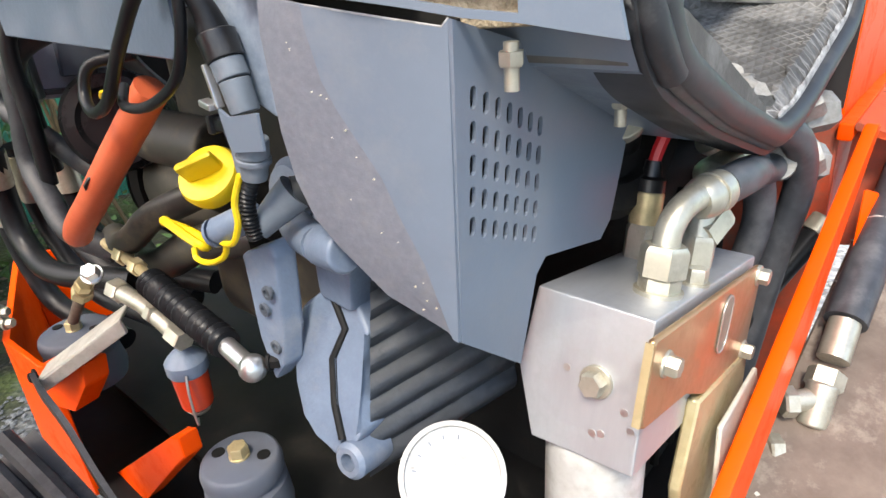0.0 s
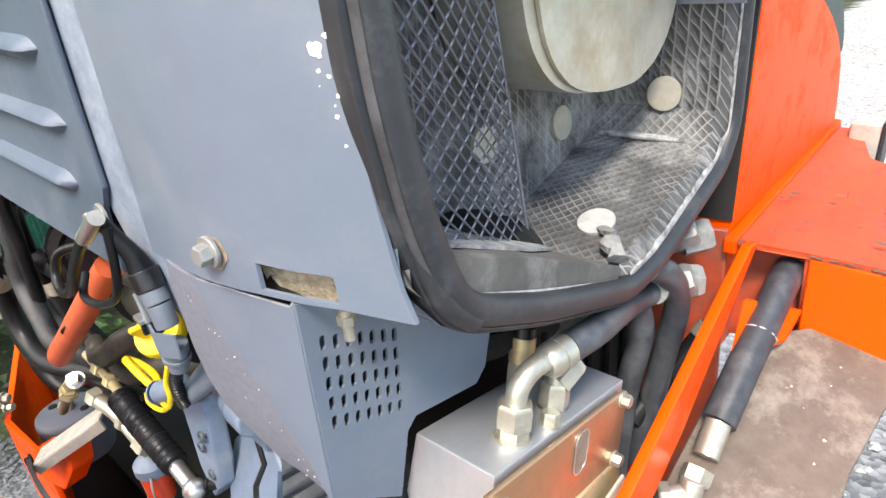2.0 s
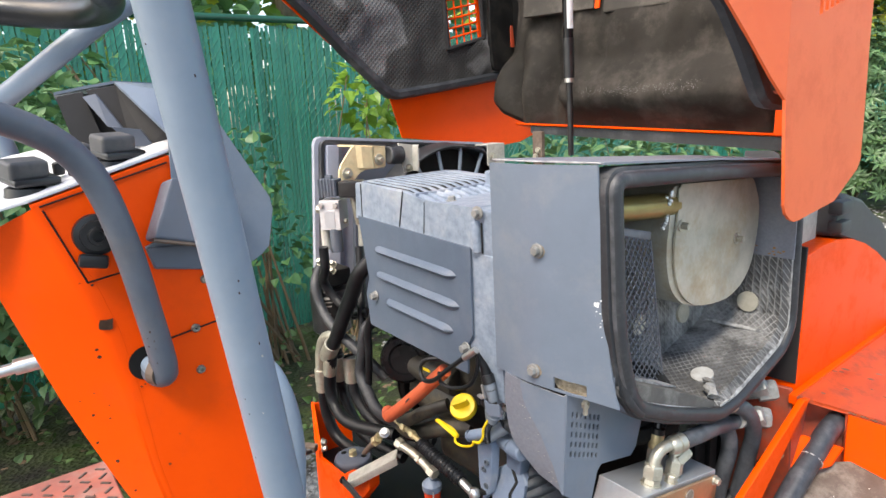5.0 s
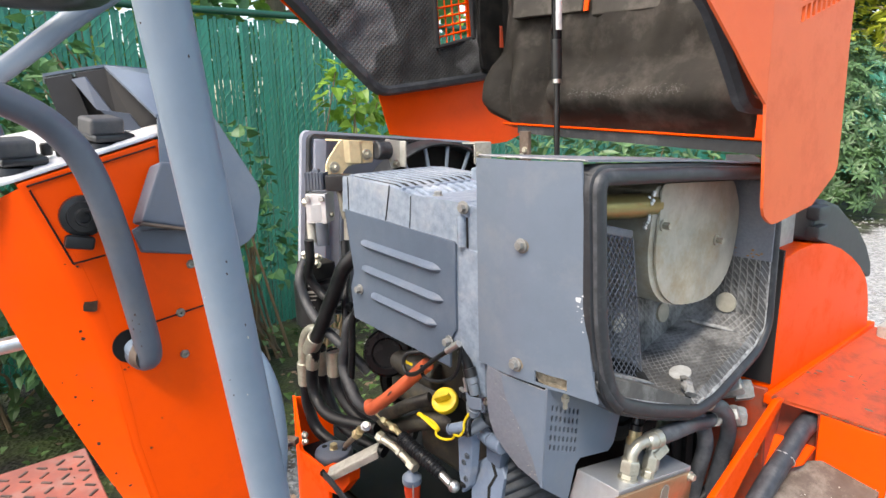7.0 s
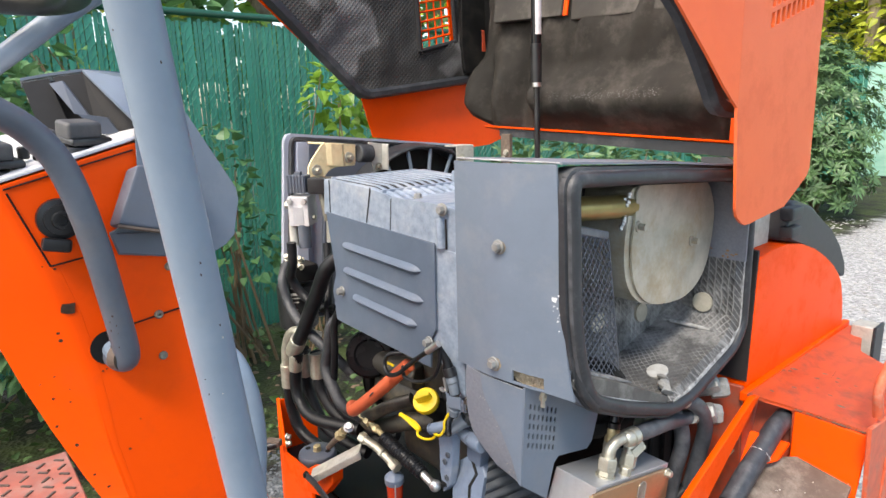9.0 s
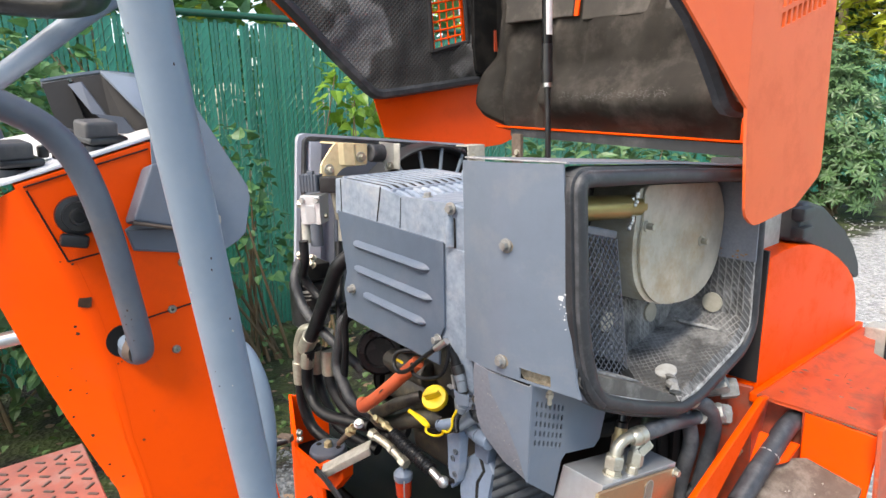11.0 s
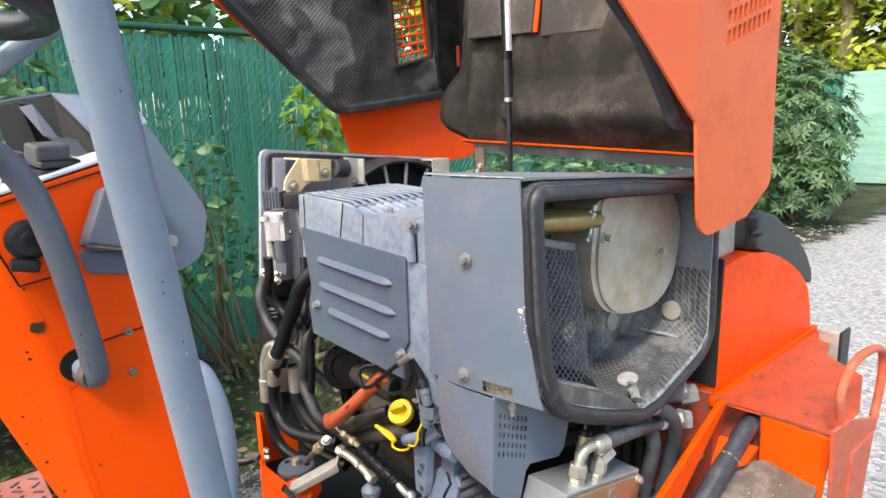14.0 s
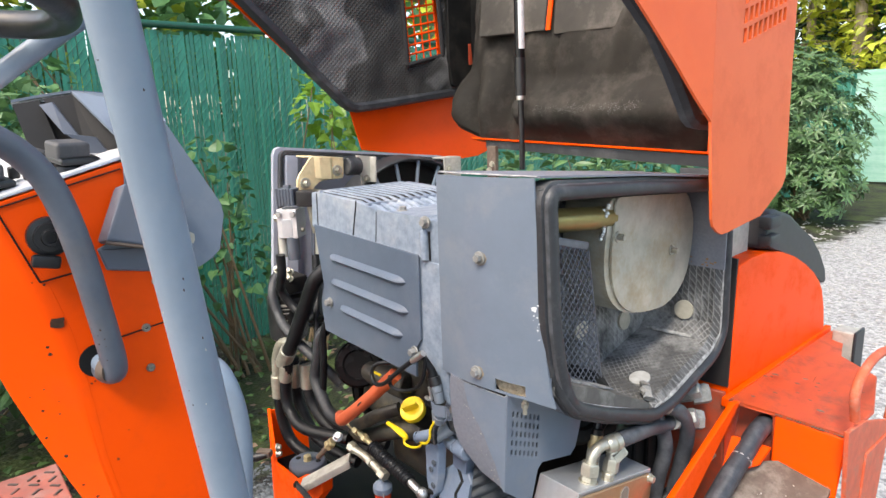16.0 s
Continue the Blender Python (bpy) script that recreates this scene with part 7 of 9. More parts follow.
# ---------- lift arm, box and wheel arch at the rear ----------
arch = thing("wheel_arch", (0.1, 0.9, 0.9), "orange painted steel wheel arch", "wheel arch")
bm = bmesh.new()
W = [(0.636, 1.308), (0.640, 1.315), (0.70, 1.322), (0.765, 1.323), (0.85, 1.310), (0.925, 1.287), (1.0, 1.255), (1.063, 1.221), (1.11, 1.190), (1.136, 1.162), (1.16, 1.11), (1.173, 1.06), (1.17, 0.85), (0.615, 0.85), (0.630, 1.02)]
add_prism(bm, [(0.11, y, z) for y, z in W], (-0.12, 0.0, 0), 0.004, 2)
part("arch_shell", bm, ORANGE, arch)
bm = bmesh.new()
add_prism(bm, [(-0.10, 0.618, 1.36), (0.1085, 0.632, 1.33), (0.1085, 0.628, 1.052), (-0.10, 0.615, 1.050)], (0.0, 0.006, 0))
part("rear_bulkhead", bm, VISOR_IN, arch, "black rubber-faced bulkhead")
mud = thing("mudguard", (0.1, 1.0, 1.3), "black rubber mudguard on the wheel arch", "mudguard")
bm = bmesh.new()
G1 = [(0.785, 1.36), (0.80, 1.405), (0.83, 1.409), (0.921, 1.385), (1.048, 1.314), (1.12, 1.262), (1.179, 1.212), (1.194, 1.164), (1.153, 1.179), (1.01, 1.257), (0.884, 1.303), (0.775, 1.326)]
add_prism(bm, [(0.10, y, z) for y, z in G1], (-0.16, 0.0, 0), 0.01, 3)
part("guard", bm, RUBBER, mud)
bm = bmesh.new()
add_box(bm, (0.10, 0.80, 1.385), (0.03, 0.06, 0.03), None, 0.008)
add_box(bm, (0.10, 0.80, 1.345), (0.03, 0.05, 0.025), None, 0.006)
part("buckle", bm, RUBBER, mud, "moulded rubber buckle")
bm = bmesh.new()
add_box(bm, (0.07, 0.70, 1.36), (0.006, 0.12, 0.11), None, 0.002)
part("guard_bracket", bm, CANVAS, mud, "pale steel bracket plate")

arm = thing("loader_boom", (0.14, 0.5, 0.9), "bright orange welded lift arm with a box head", "lift arm")
bm = bmesh.new()
add_prism(bm, [(0.139, 0.597, 1.046), (0.139, 0.570, 1.052), (0.139, 0.175, 0.862), (0.139, 0.08, 0.80), (0.139, 0.06, 0.74), (0.139, 0.215, 0.80), (0.139, 0.40, 0.895)], (0.012, 0, 0), 0.002, 1)
part("side_plate", bm, ORANGE, arm)
bm = bmesh.new()
add_prism(bm, [(0.128, 0.590, 1.046), (0.150, 0.625, 1.030), (0.197, 0.650, 1.020), (0.325, 0.655, 1.016), (0.330, 0.80, 1.018), (0.285, 0.985, 1.022), (0.19, 1.05, 1.026), (0.15, 1.21, 1.03), (0.11, 1.22, 1.03)], (0, 0, -0.008), 0.002, 1)
top = part("box_top", bm, ORANGE_WORN, arm, "scratched and dirty orange top plate")
bm = bmesh.new()
add_prism(bm, [(0.199, 0.647, 1.013), (0.327, 0.652, 1.009), (0.320, 0.630, 0.855), (0.204, 0.628, 0.875)], (0.0, 0.008, 0), 0.002, 1)
part("box_front", bm, ORANGE, arm)
# cheek and web take the darker orange to paint the box's inner shade
bm = bmesh.new()
add_prism(bm, [(0.199, 0.652, 1.013), (0.204, 0.645, 0.905), (0.204, 0.85, 0.895), (0.199, 0.85, 1.013)], (-0.006, 0, 0), 0.001, 1)
part("box_cheek", bm, ORANGE_DIRTY_SHADE, arm, "inner cheek of the box, orange darkened for shade")
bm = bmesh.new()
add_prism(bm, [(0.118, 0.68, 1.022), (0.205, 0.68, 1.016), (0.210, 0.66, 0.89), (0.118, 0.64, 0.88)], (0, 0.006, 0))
part("inner_web", bm, ORANGE_DIRTY_SHADE, arm, "dirty web behind the hose opening, darkened for shade")
bm = bmesh.new()
add_tube(bm, [(0.232, 0.653, 1.0165), (0.205, 0.80, 1.0210), (0.18, 0.97, 1.0255)], 0.0010, 5, False)
part("weld_seam", bm, DARK, arm, "dark seam across the top plate")
bm = bmesh.new()
add_prism(bm, [(0.332, 0.608, 1.046), (0.332, 0.702, 1.034), (0.332, 0.9, 0.967), (0.332, 0.894, 0.94), (0.332, 0.75, 0.945), (0.332, 0.742, 0.82), (0.332, 0.636, 0.871)], (0.008, 0, 0), 0.0015, 1)
part("end_plate", bm, ORANGE_CHIPPED, arm, "chipped orange end plate")
bm = bmesh.new()
add_prism(bm, [(0.338, 0.867, 0.949), (0.338, 0.725, 0.957), (0.338, 0.718, 0.835), (0.338, 0.823, 0.784)], (0.006, 0, 0), 0.001, 1)
part("worn_skin", bm, ORANGE_CHIPPED, arm, "rubbed pale side of the end plate")
tube("end_rail", [(0.335, 0.654, 1.053), (0.335, 0.639, 1.106), (0.335, 0.664, 1.137), (0.335, 0.732, 1.153), (0.335, 0.825, 1.145), (0.335, 0.892, 1.121), (0.335, 0.914, 1.085), (0.335, 0.911, 1.027), (0.335, 0.888, 0.97)], 0.0085, ORANGE_CHIPPED, arm, "chipped orange bent rail", 14)
# rust along the rubbed edges of the box
bits = random.Random(77)
for k in range(34):
    u = bits.random()
    p = V(0.199, 0.6485, 1.0165).lerp(V(0.325, 0.653, 1.0125), u) if k % 2 else V(0.325, 0.655, 1.017).lerp(V(0.128, 0.60, 1.045), bits.random()) + V(0, bits.uniform(0.01, 0.22), 0.004)
    s_ = bits.uniform(0.0015, 0.005)
    bm = bmesh.new()
    add_prism(bm, [p + V(s_ * bits.uniform(0.7, 2.0) * math.cos(a), s_ * bits.uniform(0.5, 1.0) * math.sin(a), 0.0006) for a in [6.283 * i / 7 for i in range(7)]], (0, 0, 0.0005))
    part("paint_chip", bm, RUST, arm, smooth=False)
bm = bmesh.new()
add_prism(bm, [(0.152, 0.56, 0.985), (0.205, 0.62, 0.955), (0.20, 0.58, 0.93), (0.16, 0.50, 0.925)], (0.0, 0.012, -0.004), 0.002, 1)
part("gusset", bm, ORANGE, arm, "orange gusset under the box")
WEAR = material("rubbed_brown_steel", (0.150, 0.115, 0.092), (0.095, 0.070, 0.055), rough=0.6, metal=0.1, scale=26, contrast=0.7, dirt=(0.40, 0.35, 0.30), dirt_scale=14, dirt_amount=0.7, bump=0.12, bump_scale=120)
plate2 = thing("floor_wear_plate", (0.28, 0.5, 0.8), "brown rusty steel wear plate flecked with chips", "plate")
bm = bmesh.new()
add_prism(bm, [(0.150, 0.58, 0.918), (0.31, 0.72, 0.937), (0.315, 0.602, 0.892), (0.30, 0.488, 0.852), (0.295, 0.02, 0.676), (0.13, 0.05, 0.685)], (0.0, 0.004, -0.008), 0.002, 1)
part("plate", bm, WEAR, plate2)

rnd = random.Random(31)
bm = bmesh.new()
for k in range(90):
    u, v = rnd.random(), rnd.random()
    p = V(0.150, 0.575, 0.917).lerp(V(0.31, 0.70, 0.930), u).lerp(V(0.14, 0.05, 0.6865).lerp(V(0.295, 0.02, 0.677), u), v)
    s_ = rnd.uniform(0.0008, 0.0026)
    add_prism(bm, [p + V(s_ * math.cos(a), s_ * math.sin(a) * 0.9, s_ * math.sin(a) * 0.36 + 0.0012) for a in (0.2, 1.9, 3.4, 4.9)], (0, -0.0002, 0.0008))
part("paint_fleck", bm, CANVAS, plate2, "scattered pale flecks", smooth=False, kind="stuff")
ah = thing("lift_hose", (0.17, 0.5, 0.9), "black lift hose with plated fittings along the arm", "hose", "hydraulic hoses")
tube("rubber_hose", [(0.176, 0.665, 0.985), (0.178, 0.61, 0.978), (0.177, 0.57, 0.957), (0.175, 0.51, 0.924), (0.173, 0.447, 0.885)], 0.0195, DUSTY_HOSE, ah, "", 16)
tube("cable_tie", [(0.176 + 0.0205 * math.cos(a), 0.555 - 0.012 * math.sin(a), 0.945 + 0.0195 * math.sin(a)) for a in [k * 0.63 for k in range(11)]], 0.0012, WHITE, ah, "clear cable tie", 6, False)
part("ferrule", add_tube(bmesh.new(), [(0.173, 0.447, 0.885), (0.173, 0.415, 0.859)], 0.0145, 18, False), ZINC, ah, "crimped ferrule")
part("swivel_nut", add_hex(bmesh.new(), (0.173, 0.397, 0.856), (0.0, -0.032, -0.026), 0.029, 0.018), ZINC, ah, "plated swivel nut")
part("tee_body", add_cyl(bmesh.new(), (0.173, 0.382, 0.853), (0.173, 0.36, 0.816), 0.0135, seg=16, bevel=0.003), ZINC, ah, "plated tee body")
part("tee_branch", add_cyl(bmesh.new(), (0.173, 0.374, 0.840), (0.150, 0.352, 0.838), 0.0105, seg=14, bevel=0.002), ZINC, ah)
part("branch_nut", add_hex(bmesh.new(), (0.156, 0.357, 0.839), (-0.8, -0.6, 0.0), 0.026, 0.012), ZINC, ah)
part("lower_nut", add_hex(bmesh.new(), (0.173, 0.353, 0.803), (0.0, -0.5, -0.75), 0.028, 0.020, turn=0.4), ZINC, ah)
part("lower_branch", add_cyl(bmesh.new(), (0.173, 0.350, 0.800), (0.150, 0.328, 0.800), 0.010, seg=14, bevel=0.002), ZINC, ah)
part("side_nut", add_hex(bmesh.new(), (0.156, 0.333, 0.800), (-0.8, -0.6, 0.0), 0.025, 0.012), ZINC, ah)

# hose couplings behind the seal
cpl = thing("hose_coupling", (0.1, 0.48, 1.06), "pair of plated hose couplings below the air box", "coupling")
for p, d in ((V(0.086, 0.520, 1.064), V(0.55, 0.42, 0.14).normalized()), (V(0.090, 0.490, 1.024), V(0.55, 0.42, -0.02).normalized())):
    bm = bmesh.new()
    add_cyl(bm, p - d * 0.03, p, 0.013, seg=18)
    part("coupling_sleeve", bm, BOLT_GREY, cpl)
    bm = bmesh.new()
    add_hex(bm, p, d, 0.036, 0.034, turn=0.4)
    part("coupling_nut", bm, BOLT_GREY, cpl)
bm = bmesh.new()
add_prism(bm, [(0.112, 0.592, 1.044), (0.128, 0.592, 1.044), (0.114, 1.22, 1.044), (0.098, 1.22, 1.044)], (0, 0, -0.02), 0.003, 2)
part("edge_ridge", bm, ORANGE, arm, "bright orange raised ridge")
tank = thing("pale_tank", (0.15, 1.2, 0.95), "small pale olive tank with a black strap behind the box", "tank")
bm = bmesh.new()
add_box(bm, (0.165, 1.17, 1.0), (0.05, 0.06, 0.12), None, 0.006, 2)
part("tank_body", bm, CANVAS, tank)
bm = bmesh.new()
add_box(bm, (0.193, 1.17, 1.0), (0.007, 0.066, 0.126), None, 0.002, 1)
part("strap", bm, RUBBER, tank, "black rubber strap")
bulk = thing("rear_frame_plate", (0.0, 0.6, 0.9), "dirty orange frame plate, darkened for shade", "frame")
# darker orange here includes the shade below the air box
bm = bmesh.new()
add_prism(bm, [(0.112, 0.603, 1.05), (0.130, 0.60, 0.60), (-0.10, 0.56, 0.60), (-0.14, 0.56, 1.05)], (0.0, 0.01, 0), 0.002, 1)
part("plate", bm, ORANGE_DIRTY_SHADE, bulk)
tray = thing("front_frame", (-0.6, 0.0, 0.8), "orange painted frame tray below the engine", "frame")
bm = bmesh.new()
add_prism(bm, [(-0.855, 0.02, 0.872), (-0.63, -0.072, 0.846), (-0.515, -0.062, 0.842), (-0.515, -0.062, 0.65), (-0.66, -0.072, 0.55), (-0.855, 0.02, 0.55)], (0.004, 0.007, 0), 0.0015, 1)
part("left_wall", bm, ORANGE, tray)
bm = bmesh.new()
add_prism(bm, [(-0.852, 0.026, 0.868), (-0.852, 0.13, 0.845), (-0.852, 0.13, 0.55), (-0.852, 0.026, 0.55)], (0.006, 0, 0), 0.001, 1)
part("end_wall", bm, ORANGE, tray, "orange end wall of the tray")
bm = bmesh.new()
add_prism(bm, [(-0.53, -0.066, 0.846), (-0.455, -0.04, 0.862), (-0.447, -0.046, 0.84), (-0.475, -0.058, 0.80), (-0.53, -0.066, 0.79)], (-0.004, 0.03, 0), 0.003, 2)
part("lug", bm, ORANGE, tray, "orange folded lug")
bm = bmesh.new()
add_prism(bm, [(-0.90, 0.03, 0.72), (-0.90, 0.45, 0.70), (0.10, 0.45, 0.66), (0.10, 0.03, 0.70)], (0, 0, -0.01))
# black pan filling the gap inside the left wall
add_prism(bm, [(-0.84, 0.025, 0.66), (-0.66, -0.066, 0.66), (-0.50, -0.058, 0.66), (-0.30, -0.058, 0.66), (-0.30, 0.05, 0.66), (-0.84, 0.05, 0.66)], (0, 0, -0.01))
part("floor", bm, DARK, tray, "black floor of the frame")
bm = bmesh.new()
add_prism(bm, [(-0.573, -0.03, 0.618), (-0.289, -0.03, 0.842), (-0.267, -0.03, 0.854), (-0.266, -0.03, 0.829), (-0.43, -0.03, 0.672), (-0.576, -0.03, 0.558), (-0.626, -0.03, 0.573)], (0.0, 0.02, 0.0), 0.003, 2)
part("front_lug", bm, ORANGE, tray, "orange lug beside the mount")


def engine_mount(p, r=0.041):
    m = thing("engine_mount", p, "round dark rubber engine mount with a central bolt", "engine mount", "engine mounts")
    bm = bmesh.new()
    add_lathe(bm, p, (0, 0, 1), [(-0.075, r * 1.05), (-0.06, r * 1.12), (-0.03, r * 1.05), (-0.026, r * 0.93), (-0.021, r * 0.93), (-0.019, r * 1.03), (-0.010, r * 1.05), (-0.003, r * 1.0), (0.0, r * 0.9), (0.001, 0.0)], 36)
    part("rubber_body", bm, BOX_GREY, m, "dark grey painted rubber body")
    for a in (0.7, 3.6):
        bm = bmesh.new()
        add_lathe(bm, V(*p) + V(r * 0.62 * math.cos(a), r * 0.62 * math.sin(a), 0.0), (0, 0, 1), [(0, 0.0065), (0.0015, 0.0062)], 14)
        part("drain_hole", bm, DARK, m, "dark hole")
    bolt(m, V(*p) + V(0, 0, 0.001), (0, 0, 1), 0.017, 0.011, 0.010, ZINC_YELLOW)
    return m


engine_mount((-0.232, 0.006, 0.824), 0.037)
engine_mount((-0.598, 0.0, 0.836), 0.043)


# ---------- hoses, wiring and linkage round the engine ----------
def hose_thing(name, pts, r, mat, label, category="hose", group="engine hoses", seg=14, ferrules=()):
    t = thing(name, pts[0], label, category, group)
    tube("hose_body", pts, r, mat, t, "", seg)
    for a, b, rr in ferrules:
        bm = bmesh.new()
        add_cyl(bm, a, b, rr, seg=16, bevel=0.0015)
        part("ferrule", bm, ZINC, t, "crimped plated ferrule")
    return t


hose_thing("suction_hose", [(-0.455, 0.035, 1.345), (-0.486, 0.0, 1.306), (-0.525, -0.004, 1.250), (-0.565, -0.006, 1.195), (-0.606, -0.008, 1.135), (-0.655, -0.006, 1.085)], 0.0165, HOSE, "thick black hydraulic hose bent past the engine shroud", ferrules=(((-0.632, -0.007, 1.110), (-0.672, -0.005, 1.066), 0.0195),))
hose_thing("steel_return_pipe", [(-0.60, 0.03, 1.115), (-0.639, 0.004, 1.123), (-0.685, 0.0, 1.108), (-0.715, 0.0, 1.07), (-0.724, 0.0, 1.03), (-0.728, 0.002, 0.985)], 0.0125, ZINC, "bent plated steel return pipe", "pipe")
for k, (pts, fer) in enumerate((
        ([(-0.728, 0.002, 1.0), (-0.733, 0.004, 0.94), (-0.735, 0.01, 0.88), (-0.70, 0.02, 0.825), (-0.58, 0.05, 0.80)], ((-0.727, 0.002, 1.015), (-0.731, 0.003, 0.955), 0.0175)),
        ([(-0.655, -0.003, 1.07), (-0.684, 0.0, 0.985), (-0.665, 0.0, 0.935), (-0.60, 0.005, 0.915), (-0.48, 0.05, 0.92)], ((-0.66, -0.003, 1.065), (-0.675, -0.002, 1.02), 0.0165)),
        ([(-0.69, 0.03, 1.06), (-0.70, 0.035, 0.99), (-0.69, 0.04, 0.93), (-0.63, 0.05, 0.86), (-0.50, 0.08, 0.84)], ((-0.692, 0.031, 1.05), (-0.70, 0.036, 0.985), 0.0165)),
        ([(-0.645, 0.04, 1.06), (-0.648, 0.042, 1.0), (-0.63, 0.045, 0.95), (-0.56, 0.06, 0.90), (-0.45, 0.10, 0.88)], ((-0.645, 0.04, 1.06), (-0.648, 0.042, 0.995), 0.0175)),
        ([(-0.60, 0.05, 1.06), (-0.605, 0.05, 1.0), (-0.585, 0.06, 0.94), (-0.52, 0.08, 0.91), (-0.43, 0.12, 0.90)], ((-0.60, 0.05, 1.07), (-0.604, 0.05, 1.01), 0.0165)))):
    hose_thing("return_hose", pts, 0.0145, HOSE, "black hydraulic hose dropping into the frame", ferrules=(fer,))
hose_thing("valve_hose", [(-0.625, -0.01, 1.34), (-0.63, -0.008, 1.29), (-0.66, 0.0, 1.25), (-0.64, 0.02, 1.205), (-0.58, 0.03, 1.19), (-0.52, 0.035, 1.20)], 0.0105, HOSE, "black hose from the valve block")
hose_thing("cooler_hose", [(-0.735, 0.03, 1.27), (-0.712, 0.002, 1.235), (-0.684, 0.0, 1.179), (-0.62, 0.0, 1.143), (-0.55, 0.02, 1.10), (-0.50, 0.05, 1.05)], 0.0115, RUBBER, "dusty black cooler hose curving below the valve")
hose_thing("pilot_hose", [(-0.60, 0.065, 1.33), (-0.575, 0.05, 1.26), (-0.55, 0.03, 1.20), (-0.535, 0.02, 1.13), (-0.56, 0.03, 1.05)], 0.0095, HOSE, "thin black pilot hose")
hose_thing("wiring_conduit", [(-0.46, 0.06, 1.21), (-0.50, 0.012, 1.18), (-0.515, 0.005, 1.12), (-0.525, 0.0, 1.07), (-0.49, -0.004, 1.035), (-0.455, -0.004, 1.008), (-0.42, 0.02, 0.985)], 0.0125, RUBBER, "dark taped wiring conduit", "cable")
hose_thing("thin_loom", [(-0.45, 0.02, 1.25), (-0.478, 0.004, 1.19), (-0.488, 0.004, 1.12), (-0.50, 0.004, 1.05)], 0.008, HOSE, "thin black wiring loom", "cable")
hose_thing("coil_lead", [(-0.605, 0.085, 1.455), (-0.585, 0.090, 1.41), (-0.57, 0.080, 1.35), (-0.52, 0.06, 1.31), (-0.47, 0.06, 1.29)], 0.0045, HOSE, "thin black coil lead", "cable", seg=8)
bm = bmesh.new()
fl = thing("cartridge_filter", (-0.74, 0.04, 1.12), "black spin-on cartridge filter with a white label", "filter")
add_lathe(bm, (-0.74, 0.05, 1.10), (0, 0, 1), [(0, 0.042), (0.006, 0.048), (0.11, 0.048), (0.118, 0.040), (0.118, 0.0)], 32)
part("canister", bm, BLACK, fl)
bm = bmesh.new()
for k, (z, wd) in enumerate(((1.196, 0.030), (1.186, 0.026), (1.176, 0.02), (1.158, 0.012))):
    for i in range(6):
        a = -0.6 + (i - 2.5) * wd / 0.048 / 6
        add_box(bm, V(-0.74, 0.05, z) + V(math.cos(a) * 0.0486, math.sin(a) * 0.0486, 0), (0.0006, wd / 6, 0.006 if k == 0 else 0.0025), Matrix.Rotation(a, 3, "Z"))
part("label_bars", bm, WHITE, fl, "white label bars", kind="stuff")
bm = bmesh.new()
hd = thing("filter_head", (-0.71, 0.05, 1.25), "plated filter head with hose stubs", "filter head")
add_box(bm, (-0.72, 0.05, 1.245), (0.07, 0.07, 0.04), None, 0.005)
part("head_body", bm, DARK, hd)
for p in ((-0.69, 0.01, 1.29), (-0.665, 0.03, 1.285), (-0.69, 0.04, 1.262)):
    bolt(hd, p, (0.3, -0.6, 0.7), 0.012, 0.010, 0.009, ZINC)

# sleeve and tee on the red hose
sl = thing("insulated_pipe", (-0.30, 0.0, 1.05), "orange-red sleeved pipe with a cable tie", "pipe")
RP = [(-0.408, -0.008, 1.026), (-0.388, -0.018, 1.027), (-0.365, -0.020, 1.043), (-0.335, -0.014, 1.068), (-0.30, -0.006, 1.100), (-0.27, 0.004, 1.130), (-0.235, 0.016, 1.165)]
tube("sleeve", RP, 0.0128, RED_HOSE, sl, "", 18)
tube("cable_tie", [V(-0.312, -0.009, 1.089) + Matrix.Rotation(radians(42), 3, "Y") @ V(0, 0.0142 * math.cos(a), 0.0142 * math.sin(a)) * 1.0 for a in [k * 0.5236 for k in range(13)]], 0.0016, BLACK, sl, "black cable tie", 6, False)

tb = thing("cable_terminal", (-0.15, -0.02, 1.2), "black battery cables with a bare metal lug", "cable")
tube("cable", [(-0.107, -0.02, 1.250), (-0.135, -0.026, 1.228), (-0.175, -0.026, 1.197), (-0.216, -0.024, 1.165), (-0.245, -0.024, 1.155), (-0.262, -0.02, 1.166), (-0.258, -0.012, 1.185), (-0.235, 0.01, 1.19)], 0.0042, HOSE, tb, "black cable", 10)
tube("cable", [(-0.103, -0.016, 1.245), (-0.108, -0.018, 1.21), (-0.128, -0.018, 1.183), (-0.165, -0.020, 1.166), (-0.20, -0.020, 1.163), (-0.222, -0.008, 1.172)], 0.0034, HOSE, tb, "black cable", 10)
tube("yellow_lead", [(-0.285, 0.0, 1.158), (-0.268, -0.006, 1.163), (-0.25, -0.01, 1.166)], 0.0026, YELLOW, tb, "thin yellow lead", 6)
bm = bmesh.new()
add_tube(bm, [(-0.103, -0.020, 1.253), (-0.127, -0.025, 1.234)], 0.0058, 12, False)
part("crimped_lug", bm, STEEL, tb, "crimped pale metal lug")

